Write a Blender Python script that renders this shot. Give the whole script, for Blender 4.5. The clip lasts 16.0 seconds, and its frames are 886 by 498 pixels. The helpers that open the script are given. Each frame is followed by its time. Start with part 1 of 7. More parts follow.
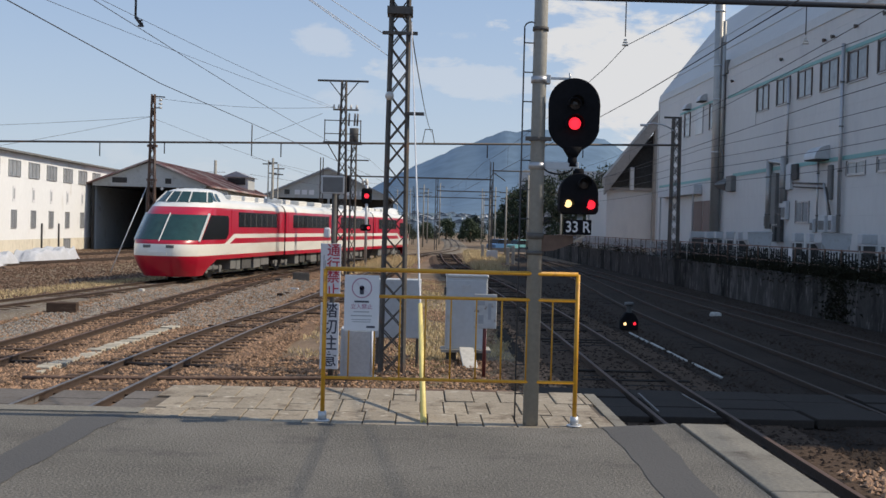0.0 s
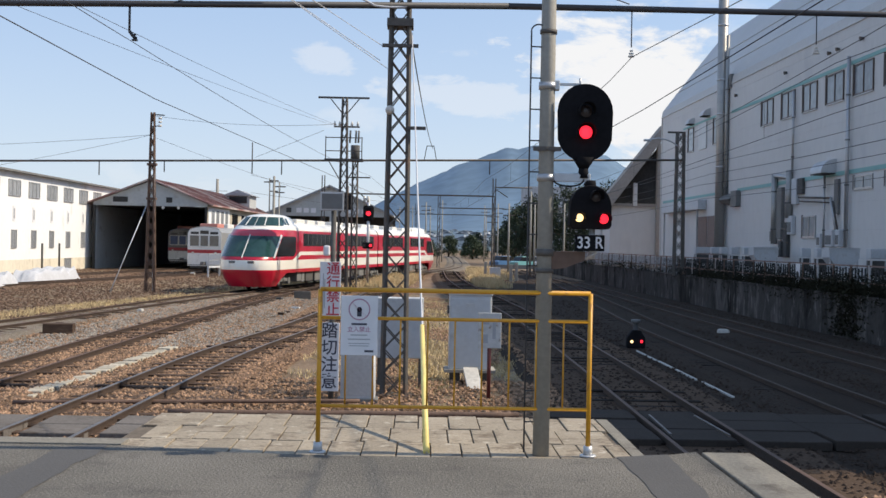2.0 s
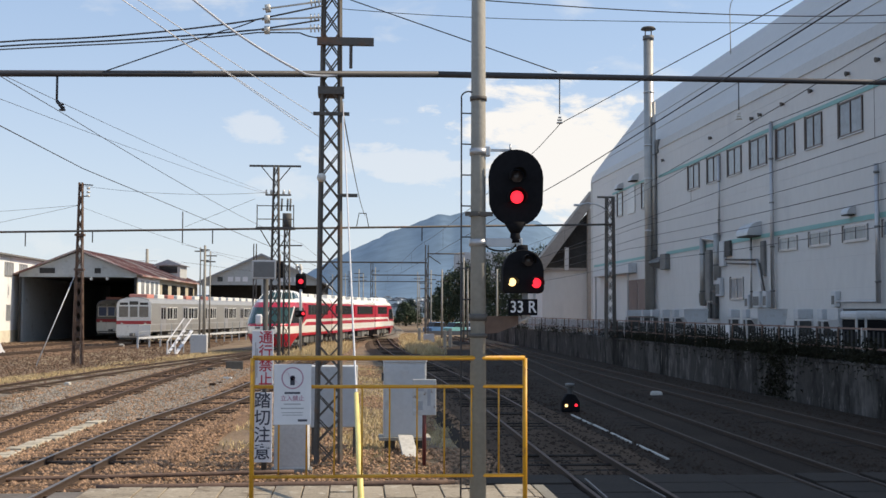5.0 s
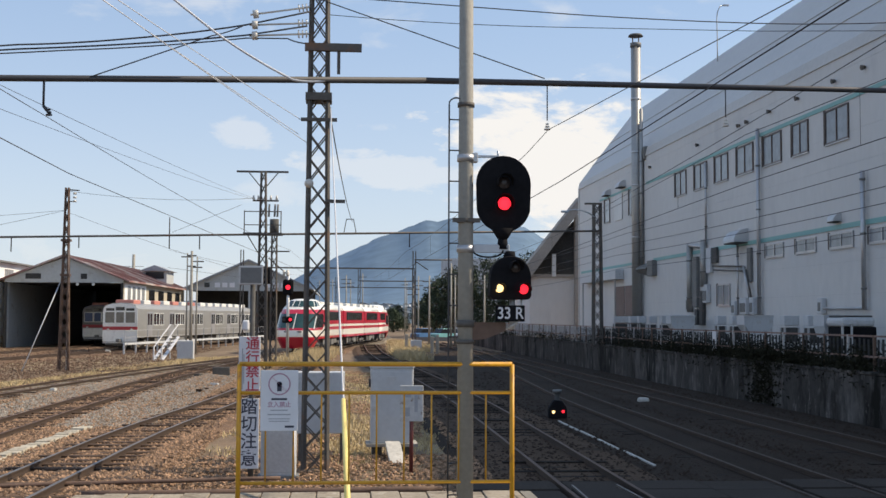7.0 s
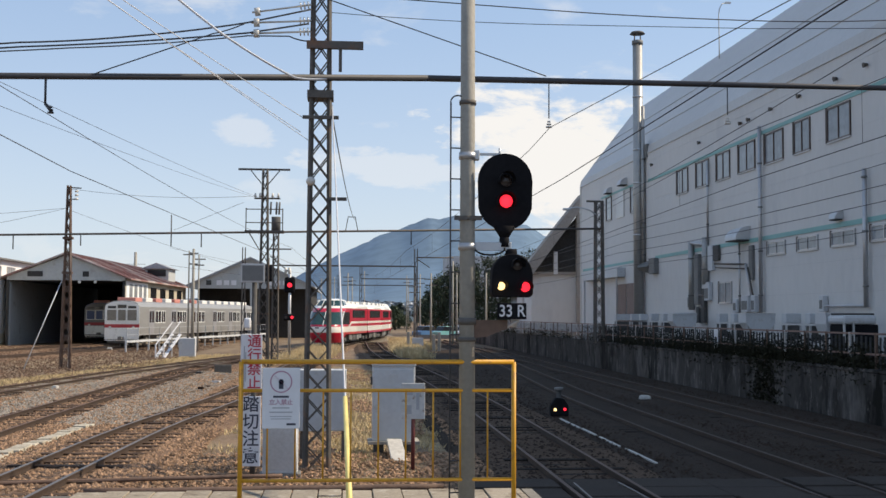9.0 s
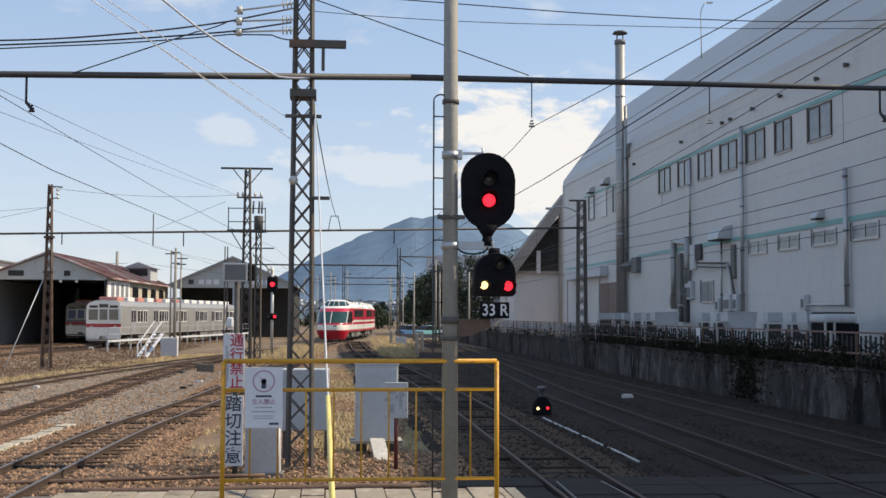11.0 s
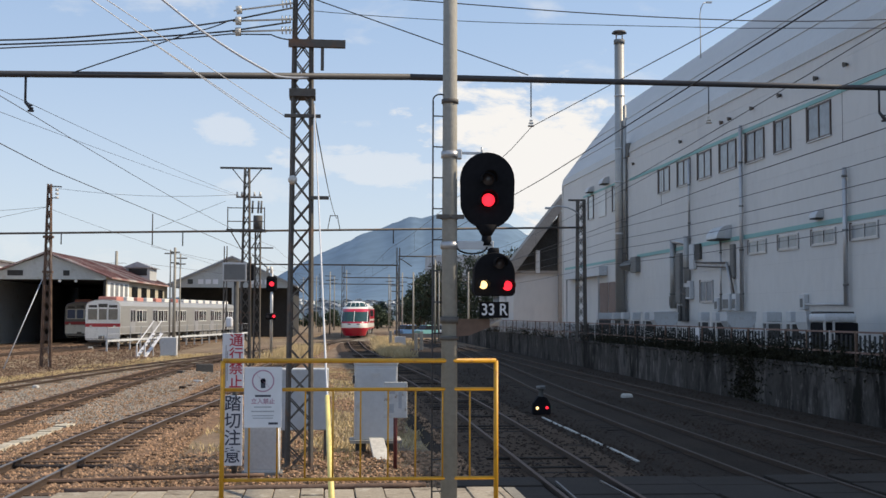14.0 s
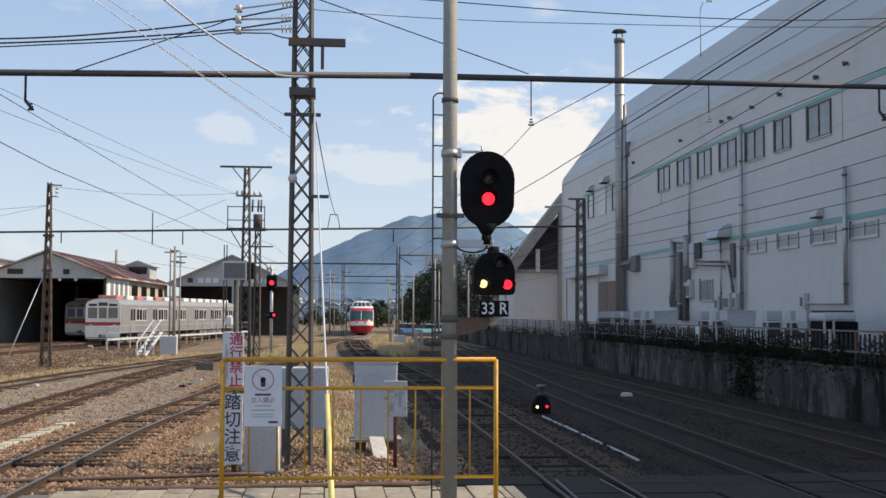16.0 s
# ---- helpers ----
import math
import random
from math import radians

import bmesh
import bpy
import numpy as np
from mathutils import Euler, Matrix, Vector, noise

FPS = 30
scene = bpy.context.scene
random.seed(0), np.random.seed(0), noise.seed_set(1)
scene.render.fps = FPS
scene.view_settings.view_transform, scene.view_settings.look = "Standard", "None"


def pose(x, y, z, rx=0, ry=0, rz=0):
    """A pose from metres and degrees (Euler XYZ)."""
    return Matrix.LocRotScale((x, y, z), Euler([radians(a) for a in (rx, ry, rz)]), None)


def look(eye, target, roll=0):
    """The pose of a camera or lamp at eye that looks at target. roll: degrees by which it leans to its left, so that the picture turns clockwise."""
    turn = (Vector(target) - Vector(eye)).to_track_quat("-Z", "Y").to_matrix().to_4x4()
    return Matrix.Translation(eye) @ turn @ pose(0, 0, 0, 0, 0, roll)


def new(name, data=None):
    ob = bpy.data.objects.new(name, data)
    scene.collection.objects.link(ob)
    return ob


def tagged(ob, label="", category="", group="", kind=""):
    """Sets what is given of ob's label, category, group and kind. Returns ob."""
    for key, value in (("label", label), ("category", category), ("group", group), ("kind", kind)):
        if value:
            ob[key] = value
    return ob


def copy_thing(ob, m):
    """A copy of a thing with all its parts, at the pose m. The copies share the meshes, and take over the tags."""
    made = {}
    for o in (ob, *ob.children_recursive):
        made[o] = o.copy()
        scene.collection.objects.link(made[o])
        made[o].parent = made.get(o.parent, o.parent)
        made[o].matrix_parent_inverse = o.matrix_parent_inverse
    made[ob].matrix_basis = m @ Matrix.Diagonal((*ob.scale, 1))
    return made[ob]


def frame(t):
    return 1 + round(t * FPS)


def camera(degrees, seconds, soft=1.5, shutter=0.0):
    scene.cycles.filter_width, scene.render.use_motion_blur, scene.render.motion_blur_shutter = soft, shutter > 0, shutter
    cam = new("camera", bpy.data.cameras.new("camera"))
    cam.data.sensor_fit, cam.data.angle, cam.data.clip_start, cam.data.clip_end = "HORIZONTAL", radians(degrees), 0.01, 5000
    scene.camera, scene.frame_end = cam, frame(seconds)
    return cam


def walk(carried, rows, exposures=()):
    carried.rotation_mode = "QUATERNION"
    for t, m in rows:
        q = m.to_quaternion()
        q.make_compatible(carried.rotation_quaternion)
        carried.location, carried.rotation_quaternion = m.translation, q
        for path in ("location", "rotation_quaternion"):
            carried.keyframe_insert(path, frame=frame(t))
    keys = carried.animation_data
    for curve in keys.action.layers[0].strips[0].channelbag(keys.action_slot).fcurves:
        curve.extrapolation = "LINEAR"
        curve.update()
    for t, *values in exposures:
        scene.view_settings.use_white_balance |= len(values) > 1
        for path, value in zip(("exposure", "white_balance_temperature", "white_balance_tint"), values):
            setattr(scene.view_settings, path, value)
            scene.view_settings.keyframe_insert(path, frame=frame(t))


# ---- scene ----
cam = camera(41.1, 16.0)

# camera: hand-held, standing on the platform end
CAM_ROWS = [
    # t, x, y, z, turn to the right, pitch, roll
    (0.0, -0.01, -0.60, 1.509, 1.17, -1.055, 1.45), (0.5, 0.016, -0.085, 1.562, 1.02, -1.438, 1.737),
    (1.0, 0.02, -0.043, 1.541, 1.861, 0.106, 1.226), (1.5, 0.001, -0.023, 1.523, 1.896, 0.427, 1.39),
    (2.0, 0, -0.01, 1.505, 1.026, -0.22, 1.075), (2.5, 0, 0, 1.5, 1.782, -0.855, 1.081), (3.0, 0, 0, 1.5, 2.618, -0.975, 1.362),
    (3.5, 0, 0, 1.5, 3.060, -1.397, 0.635), (3.8, 0, 0, 1.5, 3.085, -0.850, 0.52), (4.0, 0, 0, 1.5, 3.301, 2.295, 0.448), (4.2, 0, 0, 1.5, 3.55, 2.90, 0.36),
    (6.5, 0, 0, 1.5, 4.776, 3.397, 0.27), (7.0, 0, 0, 1.5, 4.845, 3.342, 0.253), (7.5, 0, 0, 1.5, 4.826, 3.297, 0.22),
    (8.0, 0, 0, 1.5, 4.795, 3.264, 0.256), (8.5, 0, 0, 1.5, 4.764, 3.231, 0.254), (9.0, 0, 0, 1.5, 4.764, 3.231, 0.254),
    (9.5, 0, 0, 1.5, 5.098, 3.200, 0.204), (12.0, 0, 0, 1.5, 5.626, 3.195, 0.2), (13.5, 0, 0, 1.5, 5.626, 3.195, 0.2), (14.0, 0, 0, 1.5, 5.626, 3.176, 0.19),
    (14.5, 0, 0, 1.5, 5.626, 3.153, 0.198), (15.0, 0, 0, 1.5, 5.626, 3.153, 0.198), (15.5, 0, 0, 1.5, 5.626, 3.149, 0.2), (16.0, 0, 0, 1.5, 5.626, 3.118, 0.21)]
walk(cam, [(t, pose(x, y, z, 90 + p, 0, -a) @ pose(0, 0, 0, 0, 0, r)) for t, x, y, z, a, p, r in CAM_ROWS],
     exposures=[(0.0, -0.33, 6800, 10), (0.5, 0.0, 6850, 10), (3.8, 0.0, 6900, 10), (4.0, 0.12, 7150, 10), (4.3, 0.10, 7300, 10), (6.4, 0.0, 7300, 10), (7.2, 0.0, 7250, 10), (16.0, 0.0, 7250, 10)])

# ---- daylight ----
SUN_AZ, SUN_EL = 0.5, 41.0          # degrees from +x towards +y, and above the horizon
sun_way = Vector((math.cos(radians(SUN_EL)) * math.cos(radians(SUN_AZ)), math.cos(radians(SUN_EL)) * math.sin(radians(SUN_AZ)), math.sin(radians(SUN_EL))))
sun = new("sun", bpy.data.lights.new("sun", "SUN"))
sun.data.energy, sun.data.angle, sun.data.color = 5.0, radians(0.6), (1.0, 0.90, 0.76)
sun.matrix_world = look((60, 30, 60), Vector((60, 30, 60)) - sun_way)

world = bpy.data.worlds.new("world")
scene.world = world
world.use_nodes = True
wn, wl = world.node_tree.nodes, world.node_tree.links
wn.clear()


def wnode(kind, **sets):
    n = wn.new(kind)
    for k, v in sets.items():
        n.inputs[k].default_value = v
    return n


def wmath(op, a, b):
    n = wn.new("ShaderNodeMath")
    n.operation = op
    for i, v in enumerate((a, b)):
        if isinstance(v, (int, float)):
            n.inputs[i].default_value = v
        else:
            wl.new(v, n.inputs[i])
    return n.outputs[0]


def wstep(v, lo, hi):
    n = wn.new("ShaderNodeMapRange")
    n.interpolation_type = "SMOOTHSTEP"
    n.inputs[1].default_value, n.inputs[2].default_value = lo, hi
    wl.new(v, n.inputs[0])
    return n.outputs[0]


sky = wn.new("ShaderNodeTexSky")
sky.sky_type, sky.sun_disc = "NISHITA", False
sky.sun_elevation, sky.sun_rotation = radians(SUN_EL), radians(90 - SUN_AZ)
sky.air_density, sky.dust_density, sky.ozone_density = 1.0, 0.4, 2.5
coord = wn.new("ShaderNodeTexCoord")
sep = wn.new("ShaderNodeSeparateXYZ")
wl.new(coord.outputs["Generated"], sep.inputs[0])
# clouds: a soft broken field, thicker towards the horizon, and one bank of cumulus over the hills
cn = wnode("ShaderNodeTexNoise", Scale=7.0, Detail=7.0, Roughness=0.6, Distortion=0.3)
stretch = wn.new("ShaderNodeMapping")
stretch.inputs["Scale"].default_value = (1, 1, 2.4)
wl.new(coord.outputs["Generated"], stretch.inputs[0])
wl.new(stretch.outputs[0], cn.inputs["Vector"])
cn2 = wnode("ShaderNodeTexNoise", Scale=16.0, Detail=8.0, Roughness=0.62, Distortion=0.2)
wl.new(stretch.outputs[0], cn2.inputs["Vector"])
low = wstep(sep.outputs["Z"], 0.30, 0.0)
field = wstep(wmath("ADD", cn.outputs[0], wmath("MULTIPLY", low, 0.10)), 0.56, 0.74)


def bank(ax, az, rx, rz):
    """A cloud bank round a bearing (tangents of its angles)."""
    u = wmath("DIVIDE", wmath("SUBTRACT", wmath("DIVIDE", sep.outputs["X"], sep.outputs["Y"]), ax), rx)
    v = wmath("DIVIDE", wmath("SUBTRACT", wmath("DIVIDE", sep.outputs["Z"], sep.outputs["Y"]), az), rz)
    d = wmath("SQRT", wmath("ADD", wmath("MULTIPLY", u, u), wmath("MULTIPLY", v, v)), 0)
    return wmath("MULTIPLY", wstep(wmath("ADD", d, wmath("MULTIPLY", wmath("SUBTRACT", cn2.outputs[0], 0.5), -3.0)), 1.15, 0.6), wmath("GREATER_THAN", sep.outputs["Y"], 0.2))


cloud = wmath("MAXIMUM", wmath("MULTIPLY", field, 0.4), bank(0.19, 0.137, 0.098, 0.068))
cloud = wmath("MAXIMUM", cloud, wmath("MULTIPLY", bank(0.05, 0.125, 0.10, 0.016), 0.5))
cloud = wmath("MAXIMUM", cloud, wmath("MULTIPLY", bank(-0.085, 0.155, 0.028, 0.016), 0.45))
shade = wmath("ADD", wmath("MULTIPLY", low, 0.30), 0.0)
cloud = wmath("MAXIMUM", cloud, shade)
mixc = wn.new("ShaderNodeMix")
mixc.data_type = "RGBA"
wl.new(cloud, mixc.inputs[0])
veil = wn.new("ShaderNodeMix")          # thin high cirrus all over
veil.data_type = "RGBA"
veil.inputs[0].default_value = 0.5
wl.new(sky.outputs[0], veil.inputs[6])
veil.inputs[7].default_value = (3.8, 5.6, 9.0, 1)
wl.new(veil.outputs[2], mixc.inputs[6])
mixc.inputs[7].default_value = (7.0, 7.25, 7.7, 1)
bg = wnode("ShaderNodeBackground", Strength=0.127)
wl.new(mixc.outputs[2], bg.inputs[0])
wo = wn.new("ShaderNodeOutputWorld")
wl.new(bg.outputs[0], wo.inputs[0])


# ---- materials ----
def mat(name, base, rough=0.7, metal=0.0, vary=0.25, big=0.6, small=14.0, bump=0.15, spots=None, island=0.0, coat=0.0, stretch=(1, 1, 1)):
    """A surface with a coarse and a fine variation of its colour, fine relief, and stains (colour, amount, scale) with a shape of their own."""
    m = bpy.data.materials.new(name)
    m.use_nodes = True
    n, l = m.node_tree.nodes, m.node_tree.links
    b = n["Principled BSDF"]
    b.inputs["Roughness"].default_value, b.inputs["Metallic"].default_value = rough, metal
    b.inputs["Coat Weight"].default_value = coat
    if rough >= 0.88:
        b.inputs["Specular IOR Level"].default_value = 0.12
    tc = n.new("ShaderNodeTexCoord")
    mp = n.new("ShaderNodeMapping")
    mp.inputs["Scale"].default_value = stretch
    l.new(tc.outputs["Object"], mp.inputs[0])
    n1, n2 = n.new("ShaderNodeTexNoise"), n.new("ShaderNodeTexNoise")
    for q, s in ((n1, big), (n2, small)):
        q.inputs["Scale"].default_value, q.inputs["Detail"].default_value = s, 5.0
        l.new(mp.outputs[0], q.inputs["Vector"])
    add = n.new("ShaderNodeMath")
    l.new(n1.outputs[0], add.inputs[0]), l.new(n2.outputs[0], add.inputs[1])
    val = add.outputs[0]
    if island:
        info, geo = n.new("ShaderNodeObjectInfo"), n.new("ShaderNodeNewGeometry")
        a2 = n.new("ShaderNodeMath")
        l.new(info.outputs["Random"], a2.inputs[0]), l.new(geo.outputs["Random Per Island"], a2.inputs[1])
        a3 = n.new("ShaderNodeMath")
        a3.operation = "MULTIPLY_ADD"
        l.new(a2.outputs[0], a3.inputs[0])
        a3.inputs[1].default_value = island
        l.new(val, a3.inputs[2])
        a4 = n.new("ShaderNodeMath")
        a4.operation = "SUBTRACT"
        l.new(a3.outputs[0], a4.inputs[0])
        a4.inputs[1].default_value = island
        val = a4.outputs[0]
    rng = n.new("ShaderNodeMapRange")
    rng.inputs[1].default_value, rng.inputs[2].default_value = 0.6, 1.4
    rng.inputs[3].default_value, rng.inputs[4].default_value = 1 - vary, 1 + vary
    l.new(val, rng.inputs[0])
    mul = n.new("ShaderNodeMix")
    mul.data_type, mul.blend_type = "RGBA", "MULTIPLY"
    mul.inputs[0].default_value = 1.0
    mul.inputs[6].default_value = (*base, 1)
    l.new(rng.outputs[0], mul.inputs[7])
    col = mul.outputs[2]
    for c, amount, sc in spots or ():
        n3 = n.new("ShaderNodeTexNoise")
        n3.inputs["Scale"].default_value, n3.inputs["Detail"].default_value, n3.inputs["Roughness"].default_value = sc, 6.0, 0.65
        l.new(mp.outputs[0], n3.inputs["Vector"])
        r3 = n.new("ShaderNodeMapRange")
        r3.inputs[1].default_value, r3.inputs[2].default_value = 0.66 - 0.26 * amount, 0.78 - 0.22 * amount
        l.new(n3.outputs[0], r3.inputs[0])
        mx = n.new("ShaderNodeMix")
        mx.data_type = "RGBA"
        l.new(r3.outputs[0], mx.inputs[0])
        l.new(col, mx.inputs[6])
        mx.inputs[7].default_value = (*c, 1)
        col = mx.outputs[2]
    l.new(col, b.inputs["Base Color"])
    if bump:
        bp = n.new("ShaderNodeBump")
        bp.inputs["Strength"].default_value, bp.inputs["Distance"].default_value = bump, 0.02
        l.new(n2.outputs[0], bp.inputs["Height"])
        l.new(bp.outputs[0], b.inputs["Normal"])
    return m


def glow(name, colour, strength):
    m = bpy.data.materials.new(name)
    m.use_nodes = True
    b = m.node_tree.nodes["Principled BSDF"]
    b.inputs["Base Color"].default_value = (*[min(1, c) for c in colour], 1)
    b.inputs["Emission Color"].default_value = (*colour, 1)
    b.inputs["Emission Strength"].default_value = strength
    return m


def dark_glass(name, base=(0.02, 0.025, 0.03), rough=0.06):
    m = mat(name, base, rough, 0, 0.3, 0.4, 3.0, 0.0)
    m.node_tree.nodes["Principled BSDF"].inputs["Specular IOR Level"].default_value = 0.4
    return m


M = {}
M["soil"] = mat("soil", (0.185, 0.132, 0.09), 0.95, 0, 0.5, 0.25, 9.0, 0.8, [((0.30, 0.24, 0.15), 0.55, 0.35), ((0.10, 0.075, 0.06), 0.45, 0.9), ((0.33, 0.27, 0.22), 0.35, 14.0)])
M["ballast_rust"] = mat("ballast_rust", (0.155, 0.098, 0.064), 0.95, 0, 0.5, 0.5, 22.0, 1.0, [((0.10, 0.065, 0.05), 0.45, 1.1), ((0.36, 0.27, 0.20), 0.4, 26.0)])
M["ballast_grey"] = mat("ballast_grey", (0.175, 0.145, 0.11), 0.95, 0, 0.4, 0.5, 22.0, 1.0, [((0.34, 0.32, 0.29), 0.5, 24.0), ((0.14, 0.10, 0.08), 0.4, 1.0)])
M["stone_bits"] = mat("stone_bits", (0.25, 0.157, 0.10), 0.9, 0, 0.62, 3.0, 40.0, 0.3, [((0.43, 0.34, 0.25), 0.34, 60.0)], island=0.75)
M["stone_depot"] = mat("stone_depot", (0.13, 0.085, 0.06), 0.9, 0, 0.5, 3.0, 40.0, 0.3, island=0.7)
M["stone_grey"] = mat("stone_grey", (0.285, 0.26, 0.225), 0.9, 0, 0.45, 3.0, 40.0, 0.3, island=0.55)
# hall's shade put into these stone and ballast colours, the third only halfway
M["stone_shade"] = mat("stone_shade", (0.054, 0.038, 0.029), 0.95, 0, 0.3, 3.0, 40.0, 0.3, island=0.35)
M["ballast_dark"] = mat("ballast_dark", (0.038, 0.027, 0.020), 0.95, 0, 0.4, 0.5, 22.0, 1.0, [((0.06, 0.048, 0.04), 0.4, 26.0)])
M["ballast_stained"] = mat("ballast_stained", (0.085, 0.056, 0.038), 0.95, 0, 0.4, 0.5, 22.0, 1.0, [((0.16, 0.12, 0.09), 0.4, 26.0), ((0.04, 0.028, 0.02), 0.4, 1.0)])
M["dry_grass"] = mat("dry_grass", (0.55, 0.43, 0.25), 0.9, 0, 0.3, 1.0, 20.0, 0.2, island=0.3)
M["asphalt"] = mat("asphalt", (0.155, 0.145, 0.128), 0.95, 0, 0.42, 0.7, 55.0, 0.8, [((0.27, 0.255, 0.225), 0.44, 45.0), ((0.05, 0.048, 0.045), 0.38, 60.0), ((0.105, 0.098, 0.09), 0.42, 1.6)])
M["asphalt_patch"] = mat("asphalt_patch", (0.078, 0.074, 0.07), 0.85, 0, 0.15, 0.8, 50.0, 0.3)
M["concrete"] = mat("concrete", (0.36, 0.34, 0.30), 0.9, 0, 0.2, 1.2, 30.0, 0.3, [((0.20, 0.18, 0.16), 0.4, 1.5)])
M["coping"] = mat("coping", (0.215, 0.20, 0.17), 0.92, 0, 0.25, 1.2, 30.0, 0.4, [((0.12, 0.105, 0.09), 0.42, 2.5), ((0.32, 0.30, 0.26), 0.3, 40.0)])
M["slab"] = mat("slab", (0.31, 0.265, 0.205), 0.9, 0, 0.25, 1.5, 30.0, 0.4, [((0.17, 0.135, 0.10), 0.55, 3.0), ((0.5, 0.45, 0.37), 0.34, 7.0), ((0.10, 0.08, 0.06), 0.3, 18.0)], island=0.4)
M["joint"] = mat("joint", (0.15, 0.125, 0.10), 0.95, 0, 0.3, 2.0, 20.0, 0.3)
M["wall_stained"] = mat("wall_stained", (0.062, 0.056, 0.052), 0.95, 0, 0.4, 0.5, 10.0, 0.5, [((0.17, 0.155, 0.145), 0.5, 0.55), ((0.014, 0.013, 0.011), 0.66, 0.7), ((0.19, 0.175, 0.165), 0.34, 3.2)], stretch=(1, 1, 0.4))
M["sleeper"] = mat("sleeper", (0.066, 0.044, 0.032), 0.9, 0, 0.4, 2.0, 12.0, 0.6, [((0.19, 0.14, 0.11), 0.4, 4.0)], island=0.4, stretch=(0.3, 1, 1))
# darker copy of the sleeper colour for the shaded tracks
M["sleeper_shade"] = mat("sleeper_shade", (0.026, 0.02, 0.016), 0.9, 0, 0.4, 2.0, 12.0, 0.6, [((0.03, 0.023, 0.018), 0.4, 4.0)], island=0.4)
M["rail_side"] = mat("rail_side", (0.06, 0.04, 0.03), 0.8, 0.2, 0.3, 1.0, 20.0, 0.3)
M["rail_top"] = mat("rail_top", (0.17, 0.15, 0.135), 0.5, 0.5, 0.15, 0.5, 6.0, 0.05)
M["rail_rust"] = mat("rail_rust", (0.115, 0.07, 0.05), 0.7, 0.3, 0.2, 0.5, 6.0, 0.1)
# crossing panels in two tones: shade put into the first, sun into the second
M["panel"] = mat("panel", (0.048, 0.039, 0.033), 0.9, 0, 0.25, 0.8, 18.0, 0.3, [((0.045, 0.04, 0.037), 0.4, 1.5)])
M["panel_sunlit"] = mat("panel_sunlit", (0.15, 0.135, 0.122), 0.9, 0, 0.3, 0.8, 18.0, 0.4, [((0.09, 0.07, 0.055), 0.45, 1.5)])
M["yellow"] = mat("yellow", (0.62, 0.30, 0.02), 0.45, 0, 0.12, 2.0, 20.0, 0.08, [((0.26, 0.11, 0.045), 0.32, 7.0)])
M["yellow_guard"] = mat("yellow_guard", (0.82, 0.66, 0.22), 0.5, 0, 0.12, 2.0, 20.0, 0.05)
M["galv"] = mat("galv", (0.52, 0.53, 0.54), 0.45, 0.5, 0.15, 2.0, 20.0, 0.1)
M["pole_concrete"] = mat("pole_concrete", (0.30, 0.285, 0.25), 0.75, 0, 0.15, 1.2, 30.0, 0.2, [((0.20, 0.19, 0.17), 0.35, 2.5)])
M["signal_black"] = mat("signal_black", (0.012, 0.012, 0.014), 0.9, 0, 0.25, 3.0, 30.0, 0.05)
M["lamp_red"] = glow("lamp_red", (1.0, 0.025, 0.05), 1.7)
M["lamp_white"] = glow("lamp_white", (1.0, 0.70, 0.32), 2.2)
M["lamp_dead"] = dark_glass("lamp_dead", (0.06, 0.05, 0.05), 0.2)
M["paint_grey"] = mat("paint_grey", (0.52, 0.54, 0.56), 0.55, 0, 0.1, 1.0, 12.0, 0.06, [((0.40, 0.39, 0.37), 0.3, 2.0)])
M["sign_white"] = mat("sign_white", (0.70, 0.70, 0.72), 0.5, 0, 0.06, 1.5, 14.0, 0.02)
M["ink"] = mat("ink", (0.05, 0.055, 0.08), 0.6, 0, 0.1, 3, 20, 0)
M["ink_red"] = mat("ink_red", (0.50, 0.03, 0.055), 0.6, 0, 0.1, 3, 20, 0)
M["ink_pale"] = mat("ink_pale", (0.35, 0.36, 0.38), 0.6, 0, 0.1, 3, 20, 0)
M["ink_plum"] = mat("ink_plum", (0.45, 0.25, 0.33), 0.6, 0, 0.1, 3, 20, 0)
M["lattice"] = mat("lattice", (0.115, 0.105, 0.095), 0.7, 0.3, 0.3, 1.5, 14.0, 0.2, [((0.20, 0.11, 0.07), 0.45, 2.0)])
M["rust_steel"] = mat("rust_steel", (0.15, 0.095, 0.07), 0.8, 0.2, 0.35, 1.5, 14.0, 0.2)
M["wire"] = mat("wire", (0.06, 0.06, 0.065), 0.6, 0.3, 0.1, 2, 10, 0)
M["wire_pale"] = mat("wire_pale", (0.55, 0.56, 0.58), 0.6, 0.1, 0.2, 2, 30, 0)
M["ceramic"] = mat("ceramic", (0.62, 0.60, 0.55), 0.3, 0, 0.1, 2, 10, 0)
M["siding"] = mat("siding", (0.58, 0.575, 0.565), 0.6, 0, 0.06, 0.15, 3.0, 0.04, [((0.52, 0.52, 0.52), 0.34, 0.4)], stretch=(1, 1, 0.4))
M["roof_metal"] = mat("roof_metal", (0.50, 0.485, 0.465), 0.5, 0.2, 0.08, 0.2, 4.0, 0.05)
M["fence_rail"] = mat("fence_rail", (0.26, 0.17, 0.14), 0.85, 0.1, 0.3, 1.0, 9.0, 0.2)
M["picket_pale"] = mat("picket_pale", (0.30, 0.30, 0.31), 0.85, 0, 0.3, 1.0, 9.0, 0.2)
M["concrete_brown"] = mat("concrete_brown", (0.34, 0.31, 0.28), 0.9, 0, 0.15, 0.5, 6.0, 0.15, [((0.22, 0.20, 0.18), 0.35, 1.0)])
M["face_blue"] = mat("face_blue", (0.05, 0.08, 0.17), 0.5, 0.1, 0.12, 0.8, 8.0, 0.05)
